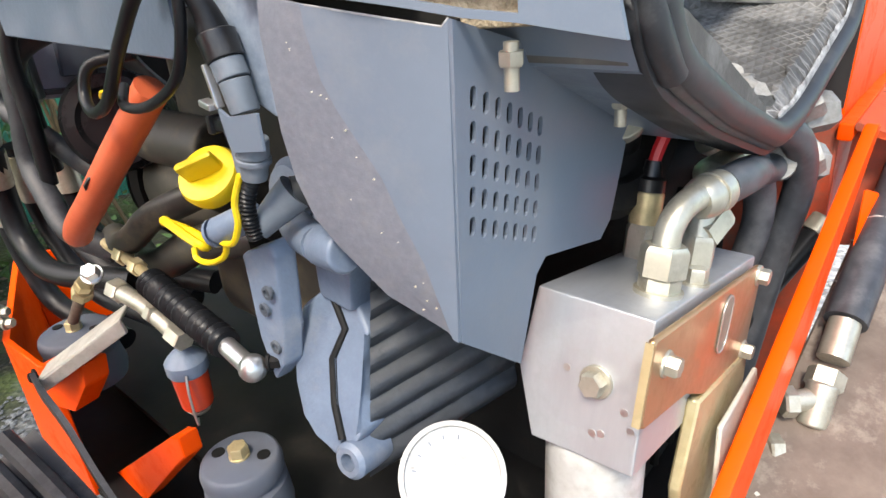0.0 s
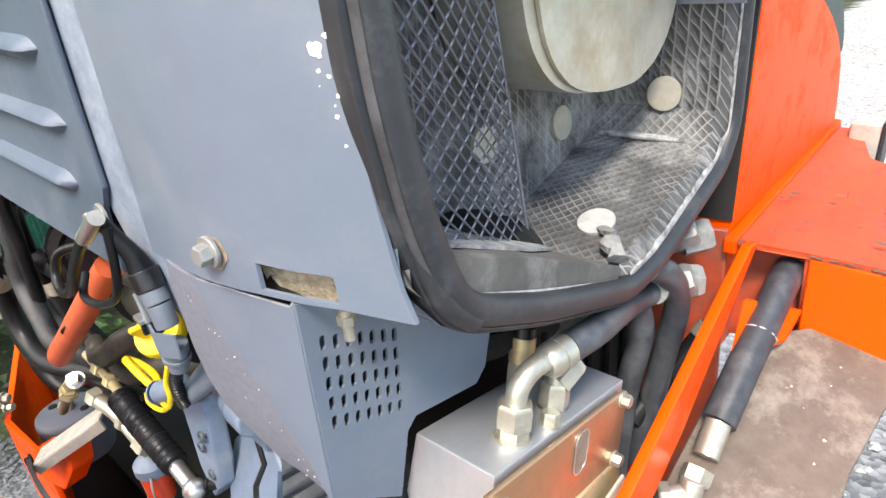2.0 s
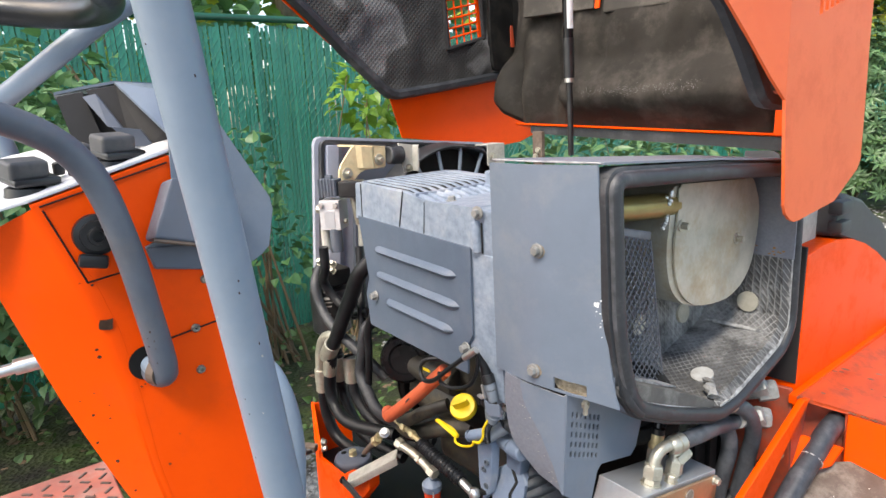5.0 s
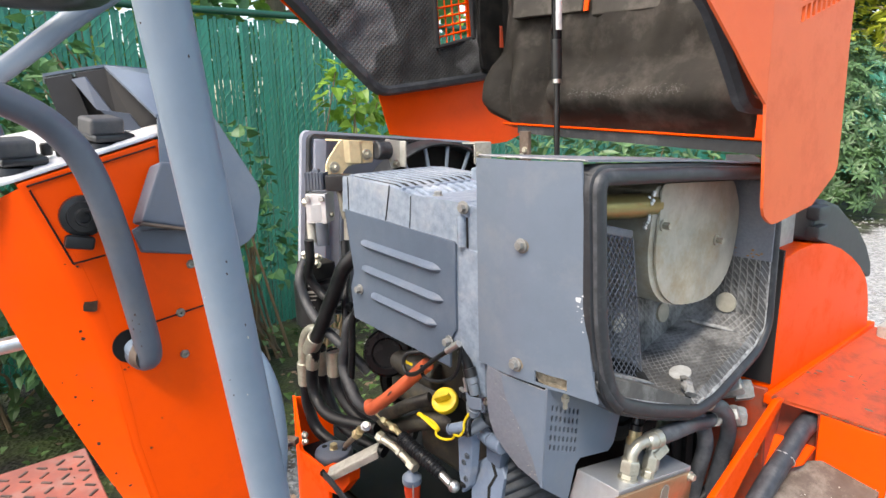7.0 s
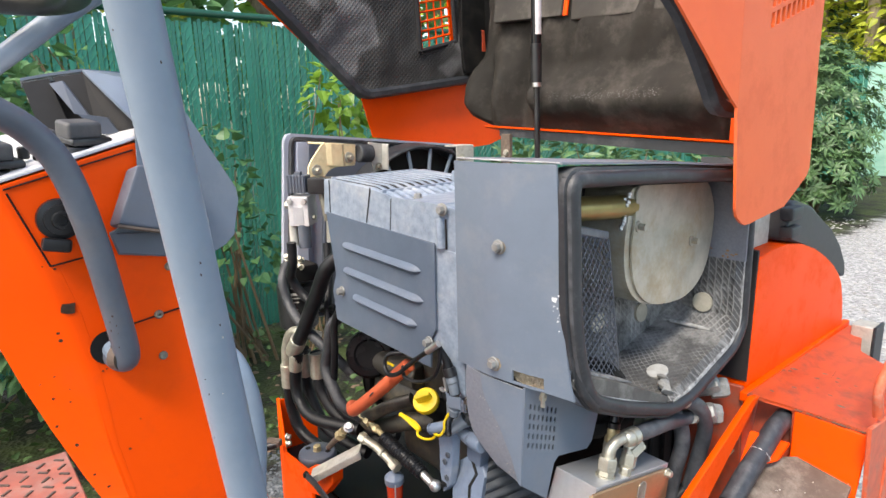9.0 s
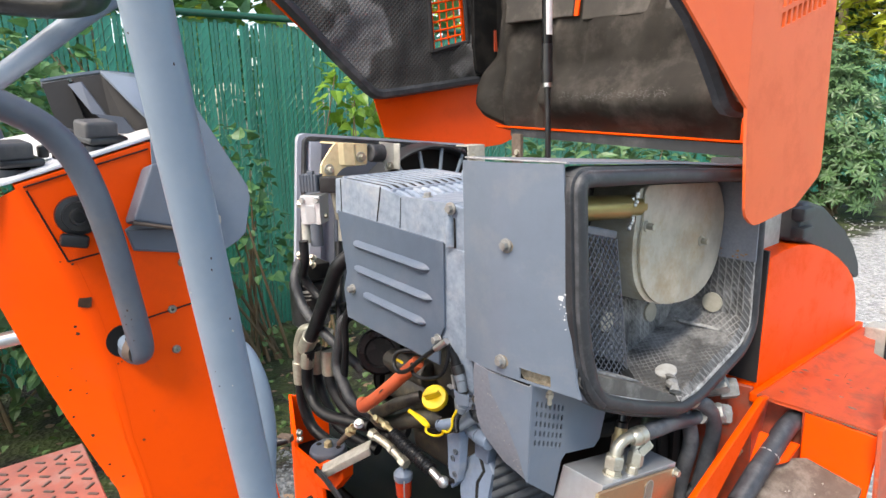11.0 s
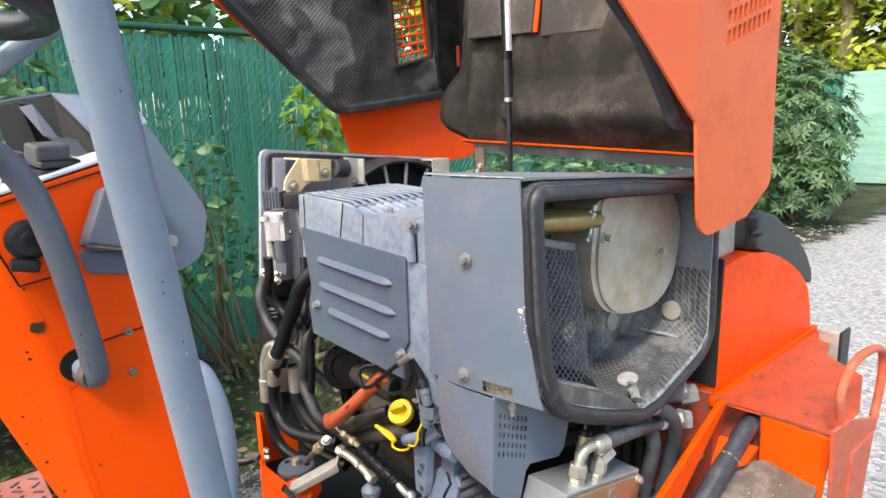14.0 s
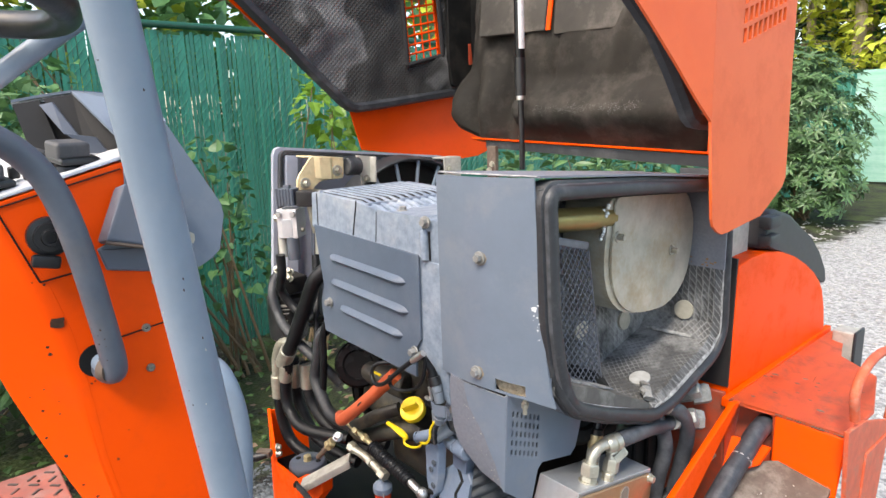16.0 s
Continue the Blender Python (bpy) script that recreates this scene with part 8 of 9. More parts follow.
random.seed(9)
cn = thing("wiring_plugs", (-0.09, -0.01, 1.15), "grey plastic wiring plugs in a stacked loom", "plug")
PLUG = material("grey_plug_plastic", (0.15, 0.18, 0.215), (0.10, 0.12, 0.145), rough=0.5, scale=40, dirt=(0.25, 0.25, 0.25), dirt_scale=25, dirt_amount=0.4)
tube("loom_tail", [(-0.112, -0.018, 1.252), (-0.106, -0.012, 1.236), (-0.101, -0.006, 1.22), (-0.0985, -0.004, 1.206)], 0.0065, HOSE, cn, "black loom boot", 12, radii=lambda u: 0.005 + 0.005 * u ** 2)
axis_pts = [V(-0.0985, -0.004, 1.208), V(-0.084, -0.004, 1.172), V(-0.0835, -0.004, 1.150), V(-0.089, -0.004, 1.126)]


def along(z):
    for a, b in zip(axis_pts, axis_pts[1:]):
        if z >= b.z:
            break
    return a.lerp(b, (a.z - z) / (a.z - b.z))


for z0, z1, r0, r1, m_ in ((1.208, 1.194, 0.0112, 0.0108, BLACK), (1.194, 1.184, 0.0095, 0.0095, PLUG), (1.184, 1.166, 0.0088, 0.0084, PLUG), (1.152, 1.141, 0.0098, 0.0095, PLUG), (1.141, 1.137, 0.0105, 0.0105, PLUG), (1.137, 1.127, 0.0085, 0.0078, PLUG)):
    bm = bmesh.new()
    add_cyl(bm, along(z0), along(z1), r0, r1, 16, 0.0009)
    part("plug_body", bm, m_, cn)
bm = bmesh.new()
add_prism(bm, [(-0.098, -0.013, 1.170), (-0.084, -0.016, 1.166), (-0.064, -0.010, 1.169), (-0.064, -0.010, 1.148), (-0.084, -0.016, 1.146), (-0.092, -0.014, 1.150)], (0.0, 0.0018, 0), 0.0004, 1)
part("clip_bracket", bm, GREY, cn, "grey sheet clip")
bm = bmesh.new()
add_box(bm, (-0.0985, -0.012, 1.181), (0.003, 0.005, 0.024), Matrix.Rotation(radians(-14), 3, "Y"), 0.0008)
add_box(bm, (-0.1035, -0.014, 1.171), (0.011, 0.007, 0.004), Matrix.Rotation(radians(12), 3, "Y"), 0.0008)
part("latch", bm, STEEL, cn, "bright wire latch")
bm = bmesh.new()
add_box(bm, (-0.107, -0.006, 1.158), (0.016, 0.009, 0.008), None, 0.002)
add_box(bm, (-0.112, -0.007, 1.158), (0.004, 0.012, 0.011), None, 0.001)
part("side_clip", bm, BLACK, cn, "black fir-tree clip")
bm = bmesh.new()
add_cyl(bm, (-0.100, -0.004, 1.148), (-0.098, -0.004, 1.120), 0.0045, seg=12, bevel=0.001)
part("side_plug", bm, PLUG, cn, "small grey plug")
tube("corrugated_tail", [(-0.0885, -0.005, 1.129), (-0.098, -0.006, 1.114), (-0.101, -0.006, 1.099), (-0.102, -0.004, 1.086)], 0.005, HOSE, cn, "black corrugated tail", 12, step=24, radii=lambda u: 0.0046 + 0.0008 * math.sin(u * 95))
bm = bmesh.new()
add_tube(bm, [(-0.106, 0.002, 1.088), (-0.098, 0.011, 1.099), (-0.088, 0.022, 1.111)], 0.012, 16, radii=lambda u: 0.0075 + 0.0055 * u)
part("grey_sleeve", bm, PLUG, cn, "grey moulded sleeve")
tube("branch_boot", [(-0.090, 0.020, 1.109), (-0.082, 0.034, 1.108), (-0.070, 0.050, 1.096)], 0.0115, RUBBER, cn, "dark rubber boot", 14)
bm = bmesh.new()
sp = thing("oil_sender", (-0.12, -0.005, 1.06), "blue-grey two-port oil sender on the block", "sender")
add_cyl(bm, (-0.142, -0.007, 1.082), (-0.108, 0.002, 1.098), 0.0098, seg=18, bevel=0.002)
add_lathe(bm, (-0.143, -0.0073, 1.0815), V(-0.034, -0.009, -0.016), [(0, 0.0102), (0.003, 0.0102), (0.003, 0.007), (-0.004, 0.007)], 18, cap=False)
part("sender_body", bm, ENGINE, sp)
for dz in (-0.004, 0.004):
    bm = bmesh.new()
    add_cyl(bm, (-0.145, -0.0085, 1.0806 + dz), (-0.139, -0.0065, 1.0836 + dz), 0.0022, seg=10)
    part("port", bm, DARK, sp, "dark port")

# grimy pipes behind
hose_thing("coolant_hose", [(-0.44, 0.03, 0.995), (-0.40, 0.02, 0.998), (-0.365, 0.022, 1.015), (-0.33, 0.03, 1.04), (-0.29, 0.06, 1.06)], 0.0135, BROWN_OIL, "grimy brown coolant hose with a clip")
hose_thing("oil_drain_hose", [(-0.50, 0.07, 0.945), (-0.43, 0.05, 0.955), (-0.37, 0.045, 0.975), (-0.30, 0.055, 1.01), (-0.24, 0.08, 1.02)], 0.018, BROWN_OIL, "oily dark drain hose")
bm = bmesh.new()
st = thing("starter_motor", (-0.42, 0.14, 1.0), "oily dark starter motor under the shroud", "starter")
add_cyl(bm, (-0.46, 0.13, 1.03), (-0.24, 0.14, 1.03), 0.055, seg=28, bevel=0.01)
add_cyl(bm, (-0.44, 0.09, 1.09), (-0.30, 0.095, 1.09), 0.028, seg=20, bevel=0.005)
part("motor_body", bm, BROWN_OIL, st)
bm = bmesh.new()
fb = thing("belt_guard", (-0.50, 0.10, 1.0), "black belt pulley at the engine front", "pulley")
add_lathe(bm, (-0.50, 0.17, 1.02), (1, 0, 0), [(-0.015, 0.085), (-0.004, 0.090), (0.0, 0.078), (0.004, 0.090), (0.015, 0.085), (0.016, 0.03), (0.03, 0.028), (0.031, 0.0)], 36)
part("pulley", bm, DARK, fb)

# control linkage
lk = thing("control_linkage", (-0.25, 0.0, 0.97), "plated control rod with a black bellows and ball joint", "linkage")
tube("fitting_tube", [(-0.378, -0.004, 0.962), (-0.330, 0.0, 0.958), (-0.270, 0.0, 0.945)], 0.0085, ZINC, lk, "plated sleeve", 16)
for p, a, fl, h in (((-0.385, -0.004, 0.963), (1, 0.05, -0.05), 0.020, 0.016), ((-0.318, 0.0, 0.957), (1, 0.0, -0.15), 0.019, 0.009), ((-0.282, 0.0, 0.948), (1, 0.0, -0.2), 0.020, 0.018)):
    part("hex_nut", add_hex(bmesh.new(), p, a, fl, h), ZINC, lk)
tube("threaded_rod", [(-0.42, 0.012, 0.998), (-0.36, 0.010, 0.993), (-0.31, 0.006, 0.988)], 0.0055, ZINC_YELLOW, lk, "yellow zinc rod", 10)
part("lock_nut", add_hex(bmesh.new(), (-0.385, 0.011, 0.995), (1, 0, -0.05), 0.017, 0.012), ZINC_YELLOW, lk, "yellow lock nut")
part("lock_nut", add_hex(bmesh.new(), (-0.352, 0.009, 0.992), (1, 0, -0.05), 0.015, 0.01), ZINC_YELLOW, lk, "yellow lock nut")
tube("bellows", [(-0.312, 0.004, 0.988), (-0.25, 0.0, 0.982), (-0.178, -0.004, 0.976)], 0.016, HOSE, lk, "black rubber bellows", 20, step=40, radii=lambda u: (0.0128 - 0.0012 * u) + 0.0014 * math.sin(u * 2 * math.pi * 17))
bm = bmesh.new()
add_tube(bm, [(-0.182, -0.004, 0.976), (-0.148, -0.006, 0.970)], 0.0075, 14, False)
bmesh.ops.create_uvsphere(bm, u_segments=20, v_segments=12, radius=0.0108, matrix=Matrix.Translation((-0.140, -0.007, 0.972)))
part("ball_joint", bm, STEEL, lk, "bright steel ball joint")
bolt(lk, (-0.133, 0.004, 0.974), (0.8, 0.5, 0.1), 0.010, 0.008, 0.007, DARK)

fbw = thing("fuel_strainer", (-0.265, 0.0, 0.90), "glass-type fuel strainer with a red bowl in a wire bail", "strainer")
bm = bmesh.new()
add_lathe(bm, (-0.262, 0.002, 0.905), (0, 0, 1), [(0, 0.0225), (0.004, 0.0245), (0.016, 0.0245), (0.021, 0.020), (0.028, 0.012), (0.030, 0.0)], 28)
part("strainer_head", bm, ENGINE, fbw, "blue-grey cast head")
bm = bmesh.new()
add_lathe(bm, (-0.262, 0.002, 0.858), (0, 0, 1), [(0, 0.014), (0.002, 0.018), (0.006, 0.0195), (0.044, 0.0215), (0.047, 0.0215)], 28)
part("bowl", bm, RED_BOWL, fbw, "red fuel bowl")
bm = bmesh.new()
add_lathe(bm, (-0.262, 0.002, 0.848), (0, 0, 1), [(0, 0.006), (0.003, 0.012), (0.008, 0.015), (0.010, 0.012)], 20)
part("thumb_nut", bm, ZINC, fbw, "plated thumb nut")
tube("wire_bail", [(-0.238, -0.012, 0.915), (-0.234, -0.016, 0.895), (-0.235, -0.016, 0.865), (-0.243, -0.012, 0.847), (-0.256, -0.006, 0.845)], 0.0016, STEEL, fbw, "wire bail", 8)
for o in list(fbw.children):
    o.data.transform(Matrix.Translation((-0.281, 0.002, 0.925)) @ Matrix.Diagonal((0.78, 0.78, 0.84, 1)) @ Matrix.Translation((0.262, -0.002, -0.930)))

br = thing("pale_bracket", (-0.45, -0.03, 0.9), "weathered pale steel strap bracket over the mount", "bracket")
bm = bmesh.new()
add_prism(bm, [(-0.514, -0.057, 0.852), (-0.488, -0.078, 0.850), (-0.392, -0.008, 0.926), (-0.418, 0.014, 0.928)], (0.001, 0.001, -0.004), 0.001, 1)
add_prism(bm, [(-0.486, -0.0775, 0.849), (-0.391, -0.0075, 0.925), (-0.390, -0.005, 0.909), (-0.482, -0.074, 0.836)], (-0.003, 0.003, 0.0), 0.001, 1)
part("strap", bm, CANVAS, br)
tube("stud", [(-0.503, -0.02, 0.893), (-0.447, -0.012, 0.952)], 0.006, RUST, br, "rusty stud", 10)
bm = bmesh.new()
add_hex(bm, (-0.462, -0.014, 0.936), (0.06, 0.01, 0.06), 0.020, 0.012)
add_hex(bm, (-0.450, -0.013, 0.949), (0.06, 0.01, 0.06), 0.017, 0.010, turn=0.5)
part("stud_nut", bm, ZINC_YELLOW, br, "yellow zinc nuts")
bolt(br, (-0.432, -0.006, 0.966), (0.5, -0.3, 0.6), 0.015, 0.012, 0.011, STEEL)

stp = thing("rubber_strap", (-0.4, -0.09, 0.75), "flat dark grey rubber strap hooked on the frame", "strap")
bm = bmesh.new()
P = [V(-0.505, -0.076, 0.846), V(-0.455, -0.082, 0.852), V(-0.39, -0.084, 0.838), V(-0.33, -0.088, 0.815), V(-0.25, -0.09, 0.775), V(-0.20, -0.09, 0.70)]
add_rings(bm, [[p + V(0.0, -0.0025, 0.0075), p + V(0.003, 0.0025, 0.0075), p + V(0.003, 0.0025, -0.0075), p + V(0, -0.0025, -0.0075)] for p in spline(P, 6)])
part("strap_band", bm, RUBBER, stp)
bolt(stp, (-0.513, -0.072, 0.843), (0, -1, 0.1), 0.010, 0.006, 0.009, DARK)

lv = thing("latch_lever", (-0.7, -0.1, 0.85), "black hooked latch lever on the frame side", "lever")
tube("lever_arm", [(-0.635, -0.082, 0.868), (-0.66, -0.11, 0.862), (-0.70, -0.145, 0.868), (-0.745, -0.168, 0.866), (-0.775, -0.178, 0.858), (-0.785, -0.185, 0.835)], 0.0085, BLACK, lv, "", 10, radii=lambda u: 0.008 + 0.003 * math.sin(u * 9) ** 2)
bm = bmesh.new()
add_box(bm, (-0.645, -0.085, 0.87), (0.035, 0.02, 0.016), Matrix.Rotation(radians(35), 3, "Z"), 0.003)
part("pivot_block", bm, RUST, lv, "rusty pivot block")
for dz in (0.0, 0.016):
    bolt(lv, (-0.628, -0.060, 0.866 + dz), (0.7, 0.6, 0.0), 0.011, 0.008, 0.009, ZINC)

# rubber hoses behind the manifold
for k, (pts, r) in enumerate((([(0.09, 0.40, 1.085), (0.105, 0.44, 1.06), (0.108, 0.465, 1.01), (0.098, 0.46, 0.93), (0.09, 0.42, 0.80)], 0.0145), ([(0.05, 0.36, 1.08), (0.075, 0.40, 1.055), (0.085, 0.425, 0.99), (0.075, 0.415, 0.90), (0.08, 0.38, 0.78)], 0.0145), ([(0.03, 0.22, 1.13), (0.01, 0.26, 1.10), (0.0, 0.30, 1.04), (0.02, 0.33, 0.95)], 0.02), ([(0.13, 0.52, 0.96), (0.10, 0.48, 0.90), (0.08, 0.42, 0.86)], 0.013))):
    hose_thing("rear_hose", pts, r, DUSTY_HOSE if k < 2 else HOSE, "black hydraulic hose behind the manifold", group="rear hoses", ferrules=((V(*pts[0]), V(*pts[0]).lerp(V(*pts[1]), 0.25), r + 0.002),))
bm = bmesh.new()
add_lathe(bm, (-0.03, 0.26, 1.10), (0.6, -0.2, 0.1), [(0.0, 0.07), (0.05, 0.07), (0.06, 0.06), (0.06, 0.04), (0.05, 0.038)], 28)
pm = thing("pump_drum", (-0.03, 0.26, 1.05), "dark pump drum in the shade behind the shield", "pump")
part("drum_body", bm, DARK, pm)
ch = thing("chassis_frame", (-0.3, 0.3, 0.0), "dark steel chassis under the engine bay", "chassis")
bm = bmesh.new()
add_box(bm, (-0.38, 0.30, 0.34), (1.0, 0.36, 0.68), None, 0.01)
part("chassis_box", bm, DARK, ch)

# made-up ribbed box, added so the space below the air box is dark
tc_ = thing("transmission_case", (-0.2, 0.4, 0.8), "added dark box standing in for shade below the air box", "gearbox")
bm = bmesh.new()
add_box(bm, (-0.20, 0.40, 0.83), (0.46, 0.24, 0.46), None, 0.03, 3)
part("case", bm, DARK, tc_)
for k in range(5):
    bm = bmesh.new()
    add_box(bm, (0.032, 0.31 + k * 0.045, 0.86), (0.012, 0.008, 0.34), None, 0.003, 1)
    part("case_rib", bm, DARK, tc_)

rp = thing("ribbed_pad", (-0.42, -0.2, 0.7), "dark ribbed rubber pad low beside the frame", "pad")
for k in range(5):
    bm = bmesh.new()
    a, b = V(-0.452, -0.128 - 0.022 * k, 0.828 - 0.012 * k), V(-0.335, -0.105 - 0.022 * k, 0.748 - 0.012 * k)
    add_tube(bm, [a, a.lerp(b, 0.5) + V(0, 0, 0.004), b], 0.0105, 8, True, 4)
    part("rib", bm, RUBBER, rp)
bm = bmesh.new()
add_prism(bm, [(-0.46, -0.10, 0.815), (-0.32, -0.08, 0.735), (-0.33, -0.26, 0.66), (-0.47, -0.28, 0.74)], (0, 0, -0.02))
part("backing", bm, RUBBER, rp)
bm = bmesh.new()
add_box(bm, (-0.40, -0.17, 0.36), (0.10, 0.12, 0.72), None, 0.01)
part("pad_post", bm, DARK, rp)


# ---------- fence, shrubs and trees ----------
fence = tagged(new("fence_left"), "tall green chain-link fence woven with green slats", "fence", kind="structure")
FX, FH = -3.72, 2.28
rs = random.Random(11)
bm = bmesh.new()
PITCH = 0.028
add_prism(bm, [(0, -0.0119, 0), (0, 0.0119, 0), (0, 0.0119, 2.2), (0, -0.0119, 2.2)], (0.003, 0, 0))
first = part("slat", bm, SLAT, None, smooth=False)
first.parent = fence
rest = bmesh.new()
k = -90
while -1.3 + k * PITCH < 14.2:
    y = -1.3 + k * PITCH
    m_ = Matrix.Translation((FX + rs.uniform(-0.003, 0.003), y, 0.03 + rs.uniform(-0.015, 0.015))) @ Matrix.Rotation(rs.gauss(0, 0.0018), 4, "X") @ Matrix.Rotation(rs.gauss(0, 0.13), 4, "Z")
    if 0 <= k < 300:
        o = first if k == 0 else new("slat", first.data)
        o.parent = fence
        o.matrix_world = m_
    else:
        add_prism(rest, [m_ @ V(*q) for q in ((0, -0.0119, 0), (0, 0.0119, 0), (0, 0.0119, 2.2), (0, -0.0119, 2.2))], (0.003, 0, 0))
    k += 1
part("slat_rest", rest, SLAT, fence, "green slats farther along", smooth=False, kind="stuff")
bm = bmesh.new()
y = -3.4
while y < 6.6:
    for sg in (1, -1):
        add_tube(bm, [(FX + 0.005 * sg, y, 0.03), (FX + 0.005 * sg, y + sg * 1.9, 2.24)], 0.0019, 3, False)
    y += 0.056
part("wire_net", bm, SLAT, fence, "green diagonal wire net", smooth=False, kind="stuff")
tube("top_rail", [(FX, -4, FH), (FX, 14.4, FH)], 0.024, RAIL, fence, "dark green top rail", 12, False)
bm = bmesh.new()
for k in range(4):
    add_cyl(bm, (FX - 0.04, -2.4 + 2.4 * k, 0), (FX - 0.04, -2.4 + 2.4 * k, 2.33), 0.03, seg=12)
part("post", bm, RAIL, fence, "dark green steel posts", kind="stuff")
far = tagged(new("fence_far"), "distant pale green cloth-covered fence", "fence", kind="structure")
bm = bmesh.new()
for k in range(60):
    x0, x1 = -6 + k * 0.4, -5.6 + k * 0.4
    add_prism(bm, [(x0, 14.4 + 0.02 * math.sin(k * 1.7), 0.05), (x1, 14.4 + 0.02 * math.sin(k * 1.7 + 1.7), 0.05), (x1, 14.4, 2.3), (x0, 14.4, 2.3)], (0, 0.01, 0))
part("cloth", bm, FAR_NET, far, "pale green wind cloth")

shrub("leafy_shrub", (-2.75, -0.1, 0.0), [((-2.7, -0.35, 1.15), (0.55, 0.6, 0.75)), ((-2.45, -0.15, 0.75), (0.45, 0.4, 0.45)), ((-2.95, 0.15, 0.85), (0.4, 0.35, 0.45)), ((-3.0, -0.55, 1.65), (0.4, 0.5, 0.45)), ((-2.6, -1.1, 1.2), (0.6, 0.6, 0.8))], 5200, 0.064, 0.050, LEAF_SOFT, "green leafy shrub with broad leaves by the fence", 21, 1, 0.45)
shrub("young_shrub", (-3.1, 1.35, 0.0), [((-3.05, 1.55, 1.72), (0.25, 0.22, 0.25)), ((-3.1, 1.75, 1.45), (0.22, 0.22, 0.25))], 210, 0.085, 0.074, LEAF_LIGHT, "young light green shrub against the fence", 22, 1)
shrub("low_shrub", (-3.2, 0.9, 0.0), [((-3.2, 0.78, 1.22), (0.2, 0.25, 0.36)), ((-3.3, 0.9, 0.75), (0.25, 0.3, 0.35)), ((-3.4, -0.1, 1.9), (0.15, 0.3, 0.25))], 290, 0.078, 0.07, LEAF, "thin green shrub growing along the fence", 23, 1)
shrub("dark_weed", (-3.25, -0.6, 0.0), [((-3.25, -0.55, 0.35), (0.28, 0.45, 0.35)), ((-3.35, -0.95, 0.6), (0.25, 0.4, 0.5))], 520, 0.085, 0.05, LEAF_WEED, "dark leafy weed at the foot of the fence", 31, 0, 0.2)
RHODO = [((-2.8, 9.1, 1.3), (0.80, 0.8, 1.15)), ((-2.55, 8.8, 0.6), (0.6, 0.5, 0.55)), ((-3.7, 9.2, 1.3), (0.9, 0.8, 1.2)), ((-2.9, 9.0, 1.9), (0.55, 0.5, 0.55))]
rhodo = thing("rhododendron", (-2.8, 9.2, 0.0), "large rhododendron bush with long waxy leaves", "shrub")
stems((-2.8, 9.2, 0.0), [V(*c) + V(0.3 * math.cos(k * 2.1), 0.2 * math.sin(k * 2.1), 0.2) for k in range(3) for c, _ in RHODO], 0.02, 24, TWIG, rhodo)
part("foliage", leaf_whorls(RHODO, 1500, 0.125, 0.038, 24), LEAF_DARK, rhodo, smooth=False)
shrub("hedge_plant", (-2.6, 4.0, 0.0), [((-2.6, 3.4, 1.0), (0.5, 0.8, 0.5)), ((-2.6, 4.8, 1.05), (0.6, 0.9, 0.55))], 1800, 0.13, 0.04, LEAF_DARK, "dark green bush behind the machine", 25, 0, 0.2)

shrub("hedge_row", (-4.9, 2.0, 0.0), [((-4.9, -2.0, 1.5), (0.5, 1.4, 1.5)), ((-5.0, 0.6, 1.5), (0.5, 1.5, 1.6)), ((-4.9, 3.2, 1.4), (0.5, 1.5, 1.5)), ((-5.0, 5.8, 1.5), (0.5, 1.5, 1.6)), ((-4.9, 8.6, 1.5), (0.5, 1.6, 1.6))], 5200, 0.2, 0.12, LEAF, "leafy green hedge growing behind the fence", 26, 0, 0.2)


weeds = leaf_cloud([((-2.7, 1.0, 0.08), (0.8, 0.7, 0.16)), ((-2.9, 0.2, 0.08), (0.6, 0.6, 0.18)), ((-2.2, 0.8, 0.05), (0.4, 0.5, 0.10)), ((-2.6, 2.2, 0.08), (0.7, 0.9, 0.2)), ((-2.6, -1.0, 0.1), (0.8, 0.9, 0.3))], 1100, 0.05, 0.034, 27, 1, 0.1)
tagged(part("ground_weeds", weeds, LEAF_WEED, None, smooth=False), "low green weeds on the dark soil", "weeds", kind="stuff")


def tree(root, h, r, crown, count, seed, leaf, label, bark=None):
    t = thing("tree", root, label, "tree", "trees beyond the fence")
    rnd = random.Random(seed)
    root = Vector(root)
    bm = bmesh.new()
    add_tube(bm, [root, root + V(0.05, 0, h * .35), root + V(rnd.uniform(-.2, .2), 0, h * 0.7), root + V(rnd.uniform(-.3, .3), 0, h)], r, 10, True, 5, radii=lambda u: r * (1 - 0.75 * u))
    for k in range(7):
        a = rnd.uniform(0, 6.28)
        z = h * rnd.uniform(0.25, 0.9)
        L = rnd.uniform(0.8, 1.9)
        add_tube(bm, [root + V(0, 0, z), root + V(math.cos(a) * L * .5, math.sin(a) * L * .5, z + 0.25), root + V(math.cos(a) * L, math.sin(a) * L, z + 0.2)], r * 0.25, 6, True, 4, radii=lambda u: r * 0.25 * (1 - 0.7 * u))
    part("trunk", bm, bark or BARK, t, "trunk with limbs")
    cs = [(root + V(*c), rr) for c, rr in crown]
    part("crown", leaf_cloud(cs, count, 0.26, 0.15, seed, 0, 0.2), leaf, t, smooth=False)
    return t


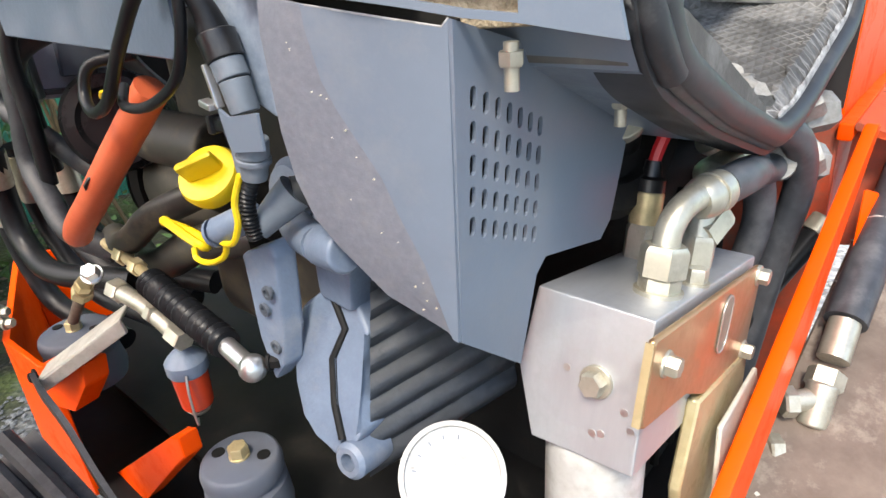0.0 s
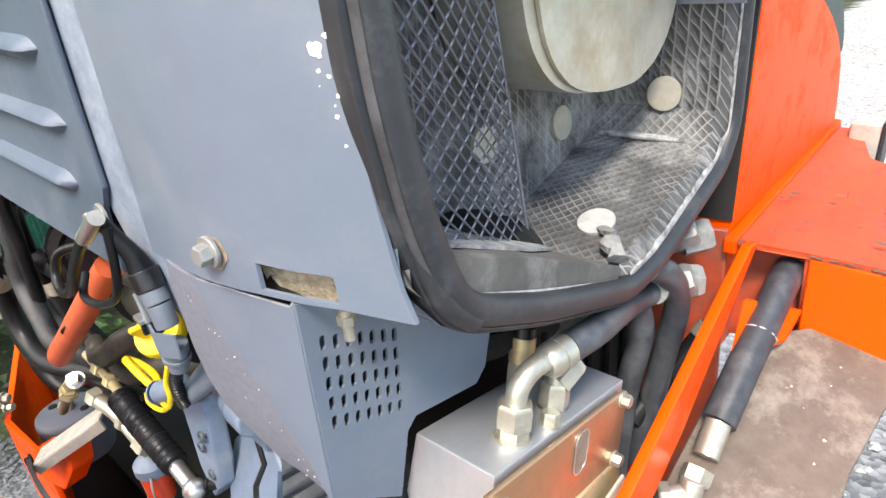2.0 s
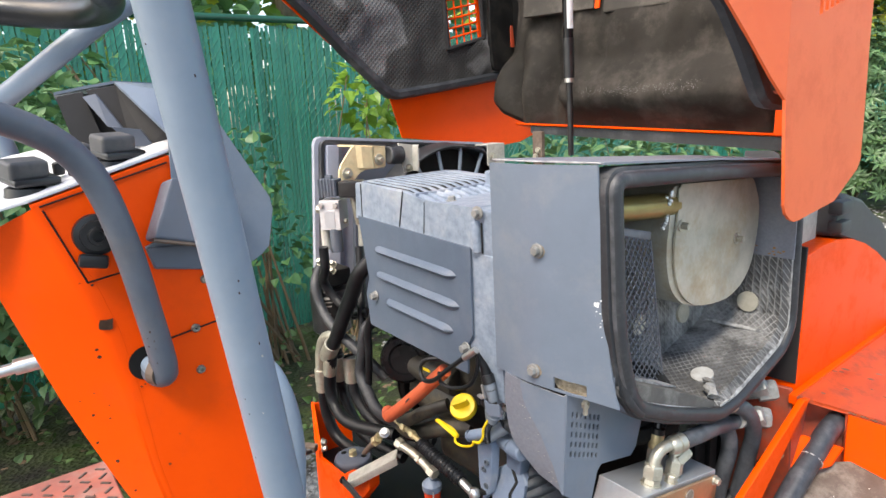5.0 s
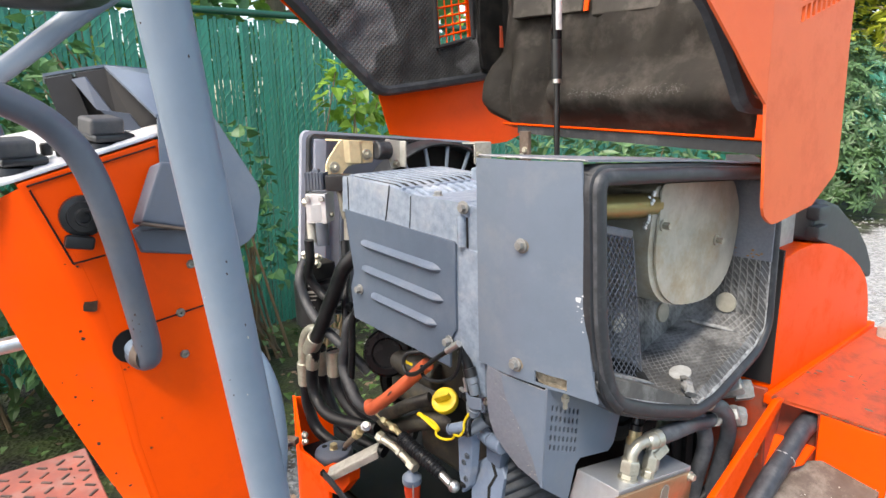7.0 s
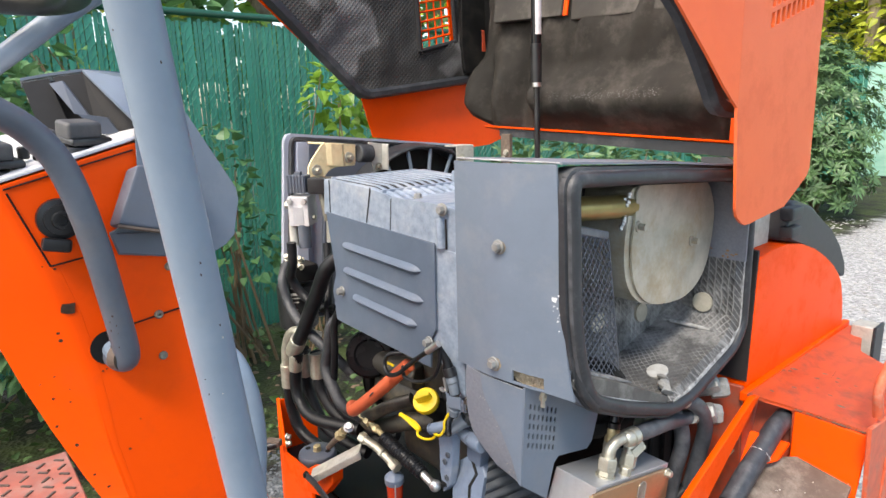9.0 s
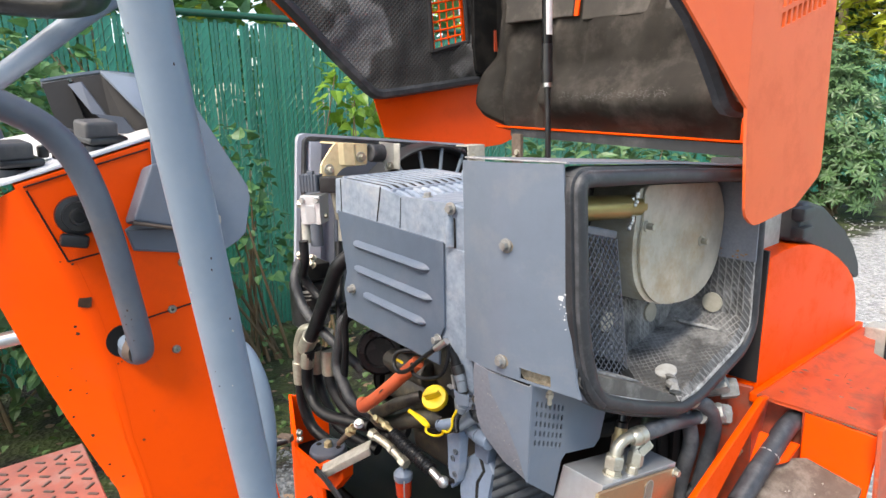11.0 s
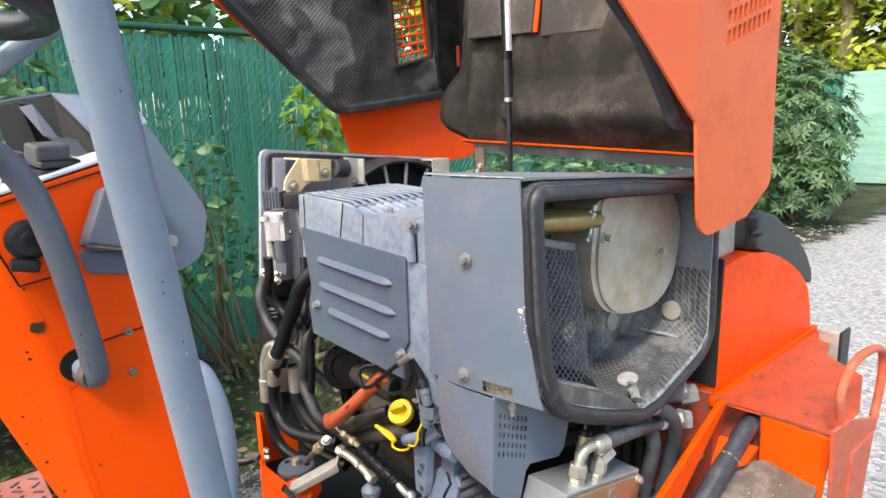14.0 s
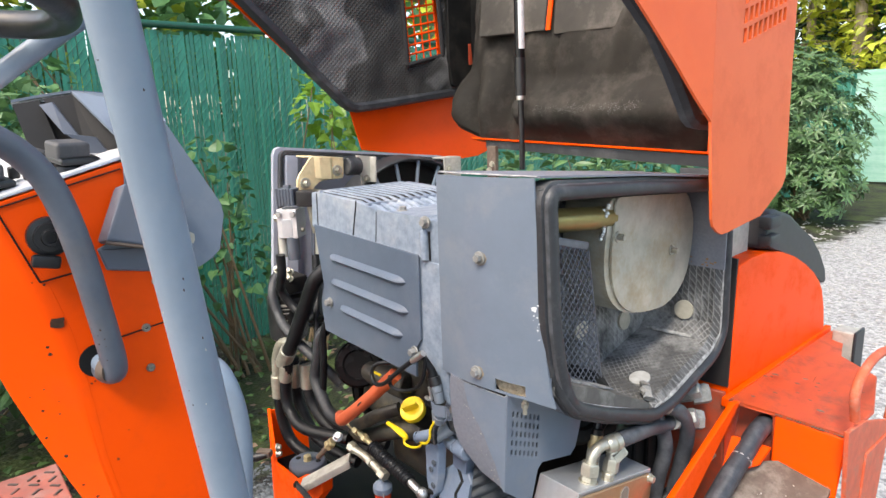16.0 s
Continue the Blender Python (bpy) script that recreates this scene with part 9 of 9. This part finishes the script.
for k, (x, y) in enumerate(((-7.0, 19.0), (-5.4, 20.5), (-3.9, 18.5), (-2.2, 20.5), (-0.5, 19.0), (-8.8, 18.0), (1.5, 20.0))):
    tree((x, y, 0), 9.0, 0.2, [((0, 0, 3.4), (1.6, 1.2, 1.2)), ((0.7, -0.5, 5.0), (1.7, 1.4, 1.3)), ((-0.7, 0, 6.6), (1.6, 1.4, 1.4)), ((0.2, -0.8, 2.2), (1.5, 0.8, 0.7)), ((0.3, 0.2, 8.4), (1.7, 1.5, 1.5))], 3000, 40 + k, LEAF_SUN_TINT if k % 2 == 0 else LEAF, "tall tree beyond the fence, every second one coloured as sunlit")
for k, (x, y) in enumerate(((-6.2, -1.6), (-6.0, 0.6), (-6.4, 2.6), (-6.2, 5.0), (-6.6, 8.0))):
    tree((x, y, 0), 8.0, 0.15, [((0, 0, 2.6), (1.0, 1.2, 0.9)), ((0, 0.3, 4.0), (1.2, 1.4, 1.2)), ((0, 0, 5.6), (1.2, 1.3, 1.2))], 1700, 60 + k, LEAF_SUN_TINT if k % 2 else LEAF_LIGHT, "leafy tree behind the fence, every second one coloured as sunlit")
# bark paled to paint the sunlight on these trunks
PALE_BARK = material("sun_painted_pale_bark", (0.42, 0.34, 0.25), (0.26, 0.20, 0.14), rough=0.8, scale=4, contrast=0.7, stretch=(6, 6, 1), bump=0.3, bump_scale=30)
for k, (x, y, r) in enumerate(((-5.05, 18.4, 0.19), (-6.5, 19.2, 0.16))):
    tree((x, y, 0), 10.0, r, [((0, 0, 9.0), (1.6, 1.4, 1.2))], 500, 80 + k, LEAF_SUN_TINT, "tall tree trunk before the dark wood, sunlight put into its pale bark", PALE_BARK)
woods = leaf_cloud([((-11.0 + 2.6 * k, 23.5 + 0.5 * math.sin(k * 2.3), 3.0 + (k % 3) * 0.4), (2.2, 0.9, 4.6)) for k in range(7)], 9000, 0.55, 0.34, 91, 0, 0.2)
tagged(part("far_woods", woods, LEAF_SHADE, None, smooth=False), "dark green wood beyond the trees, shade put into its leaves", "woods", kind="stuff")
scatter("leaf_litter", 240, ((-3.5, -1.3), (-1.2, 1.8)), (0.013, 0.034), LEAF_LITTER, "brown fallen leaves on soil and gravel", "leaves", 8, 0.12)
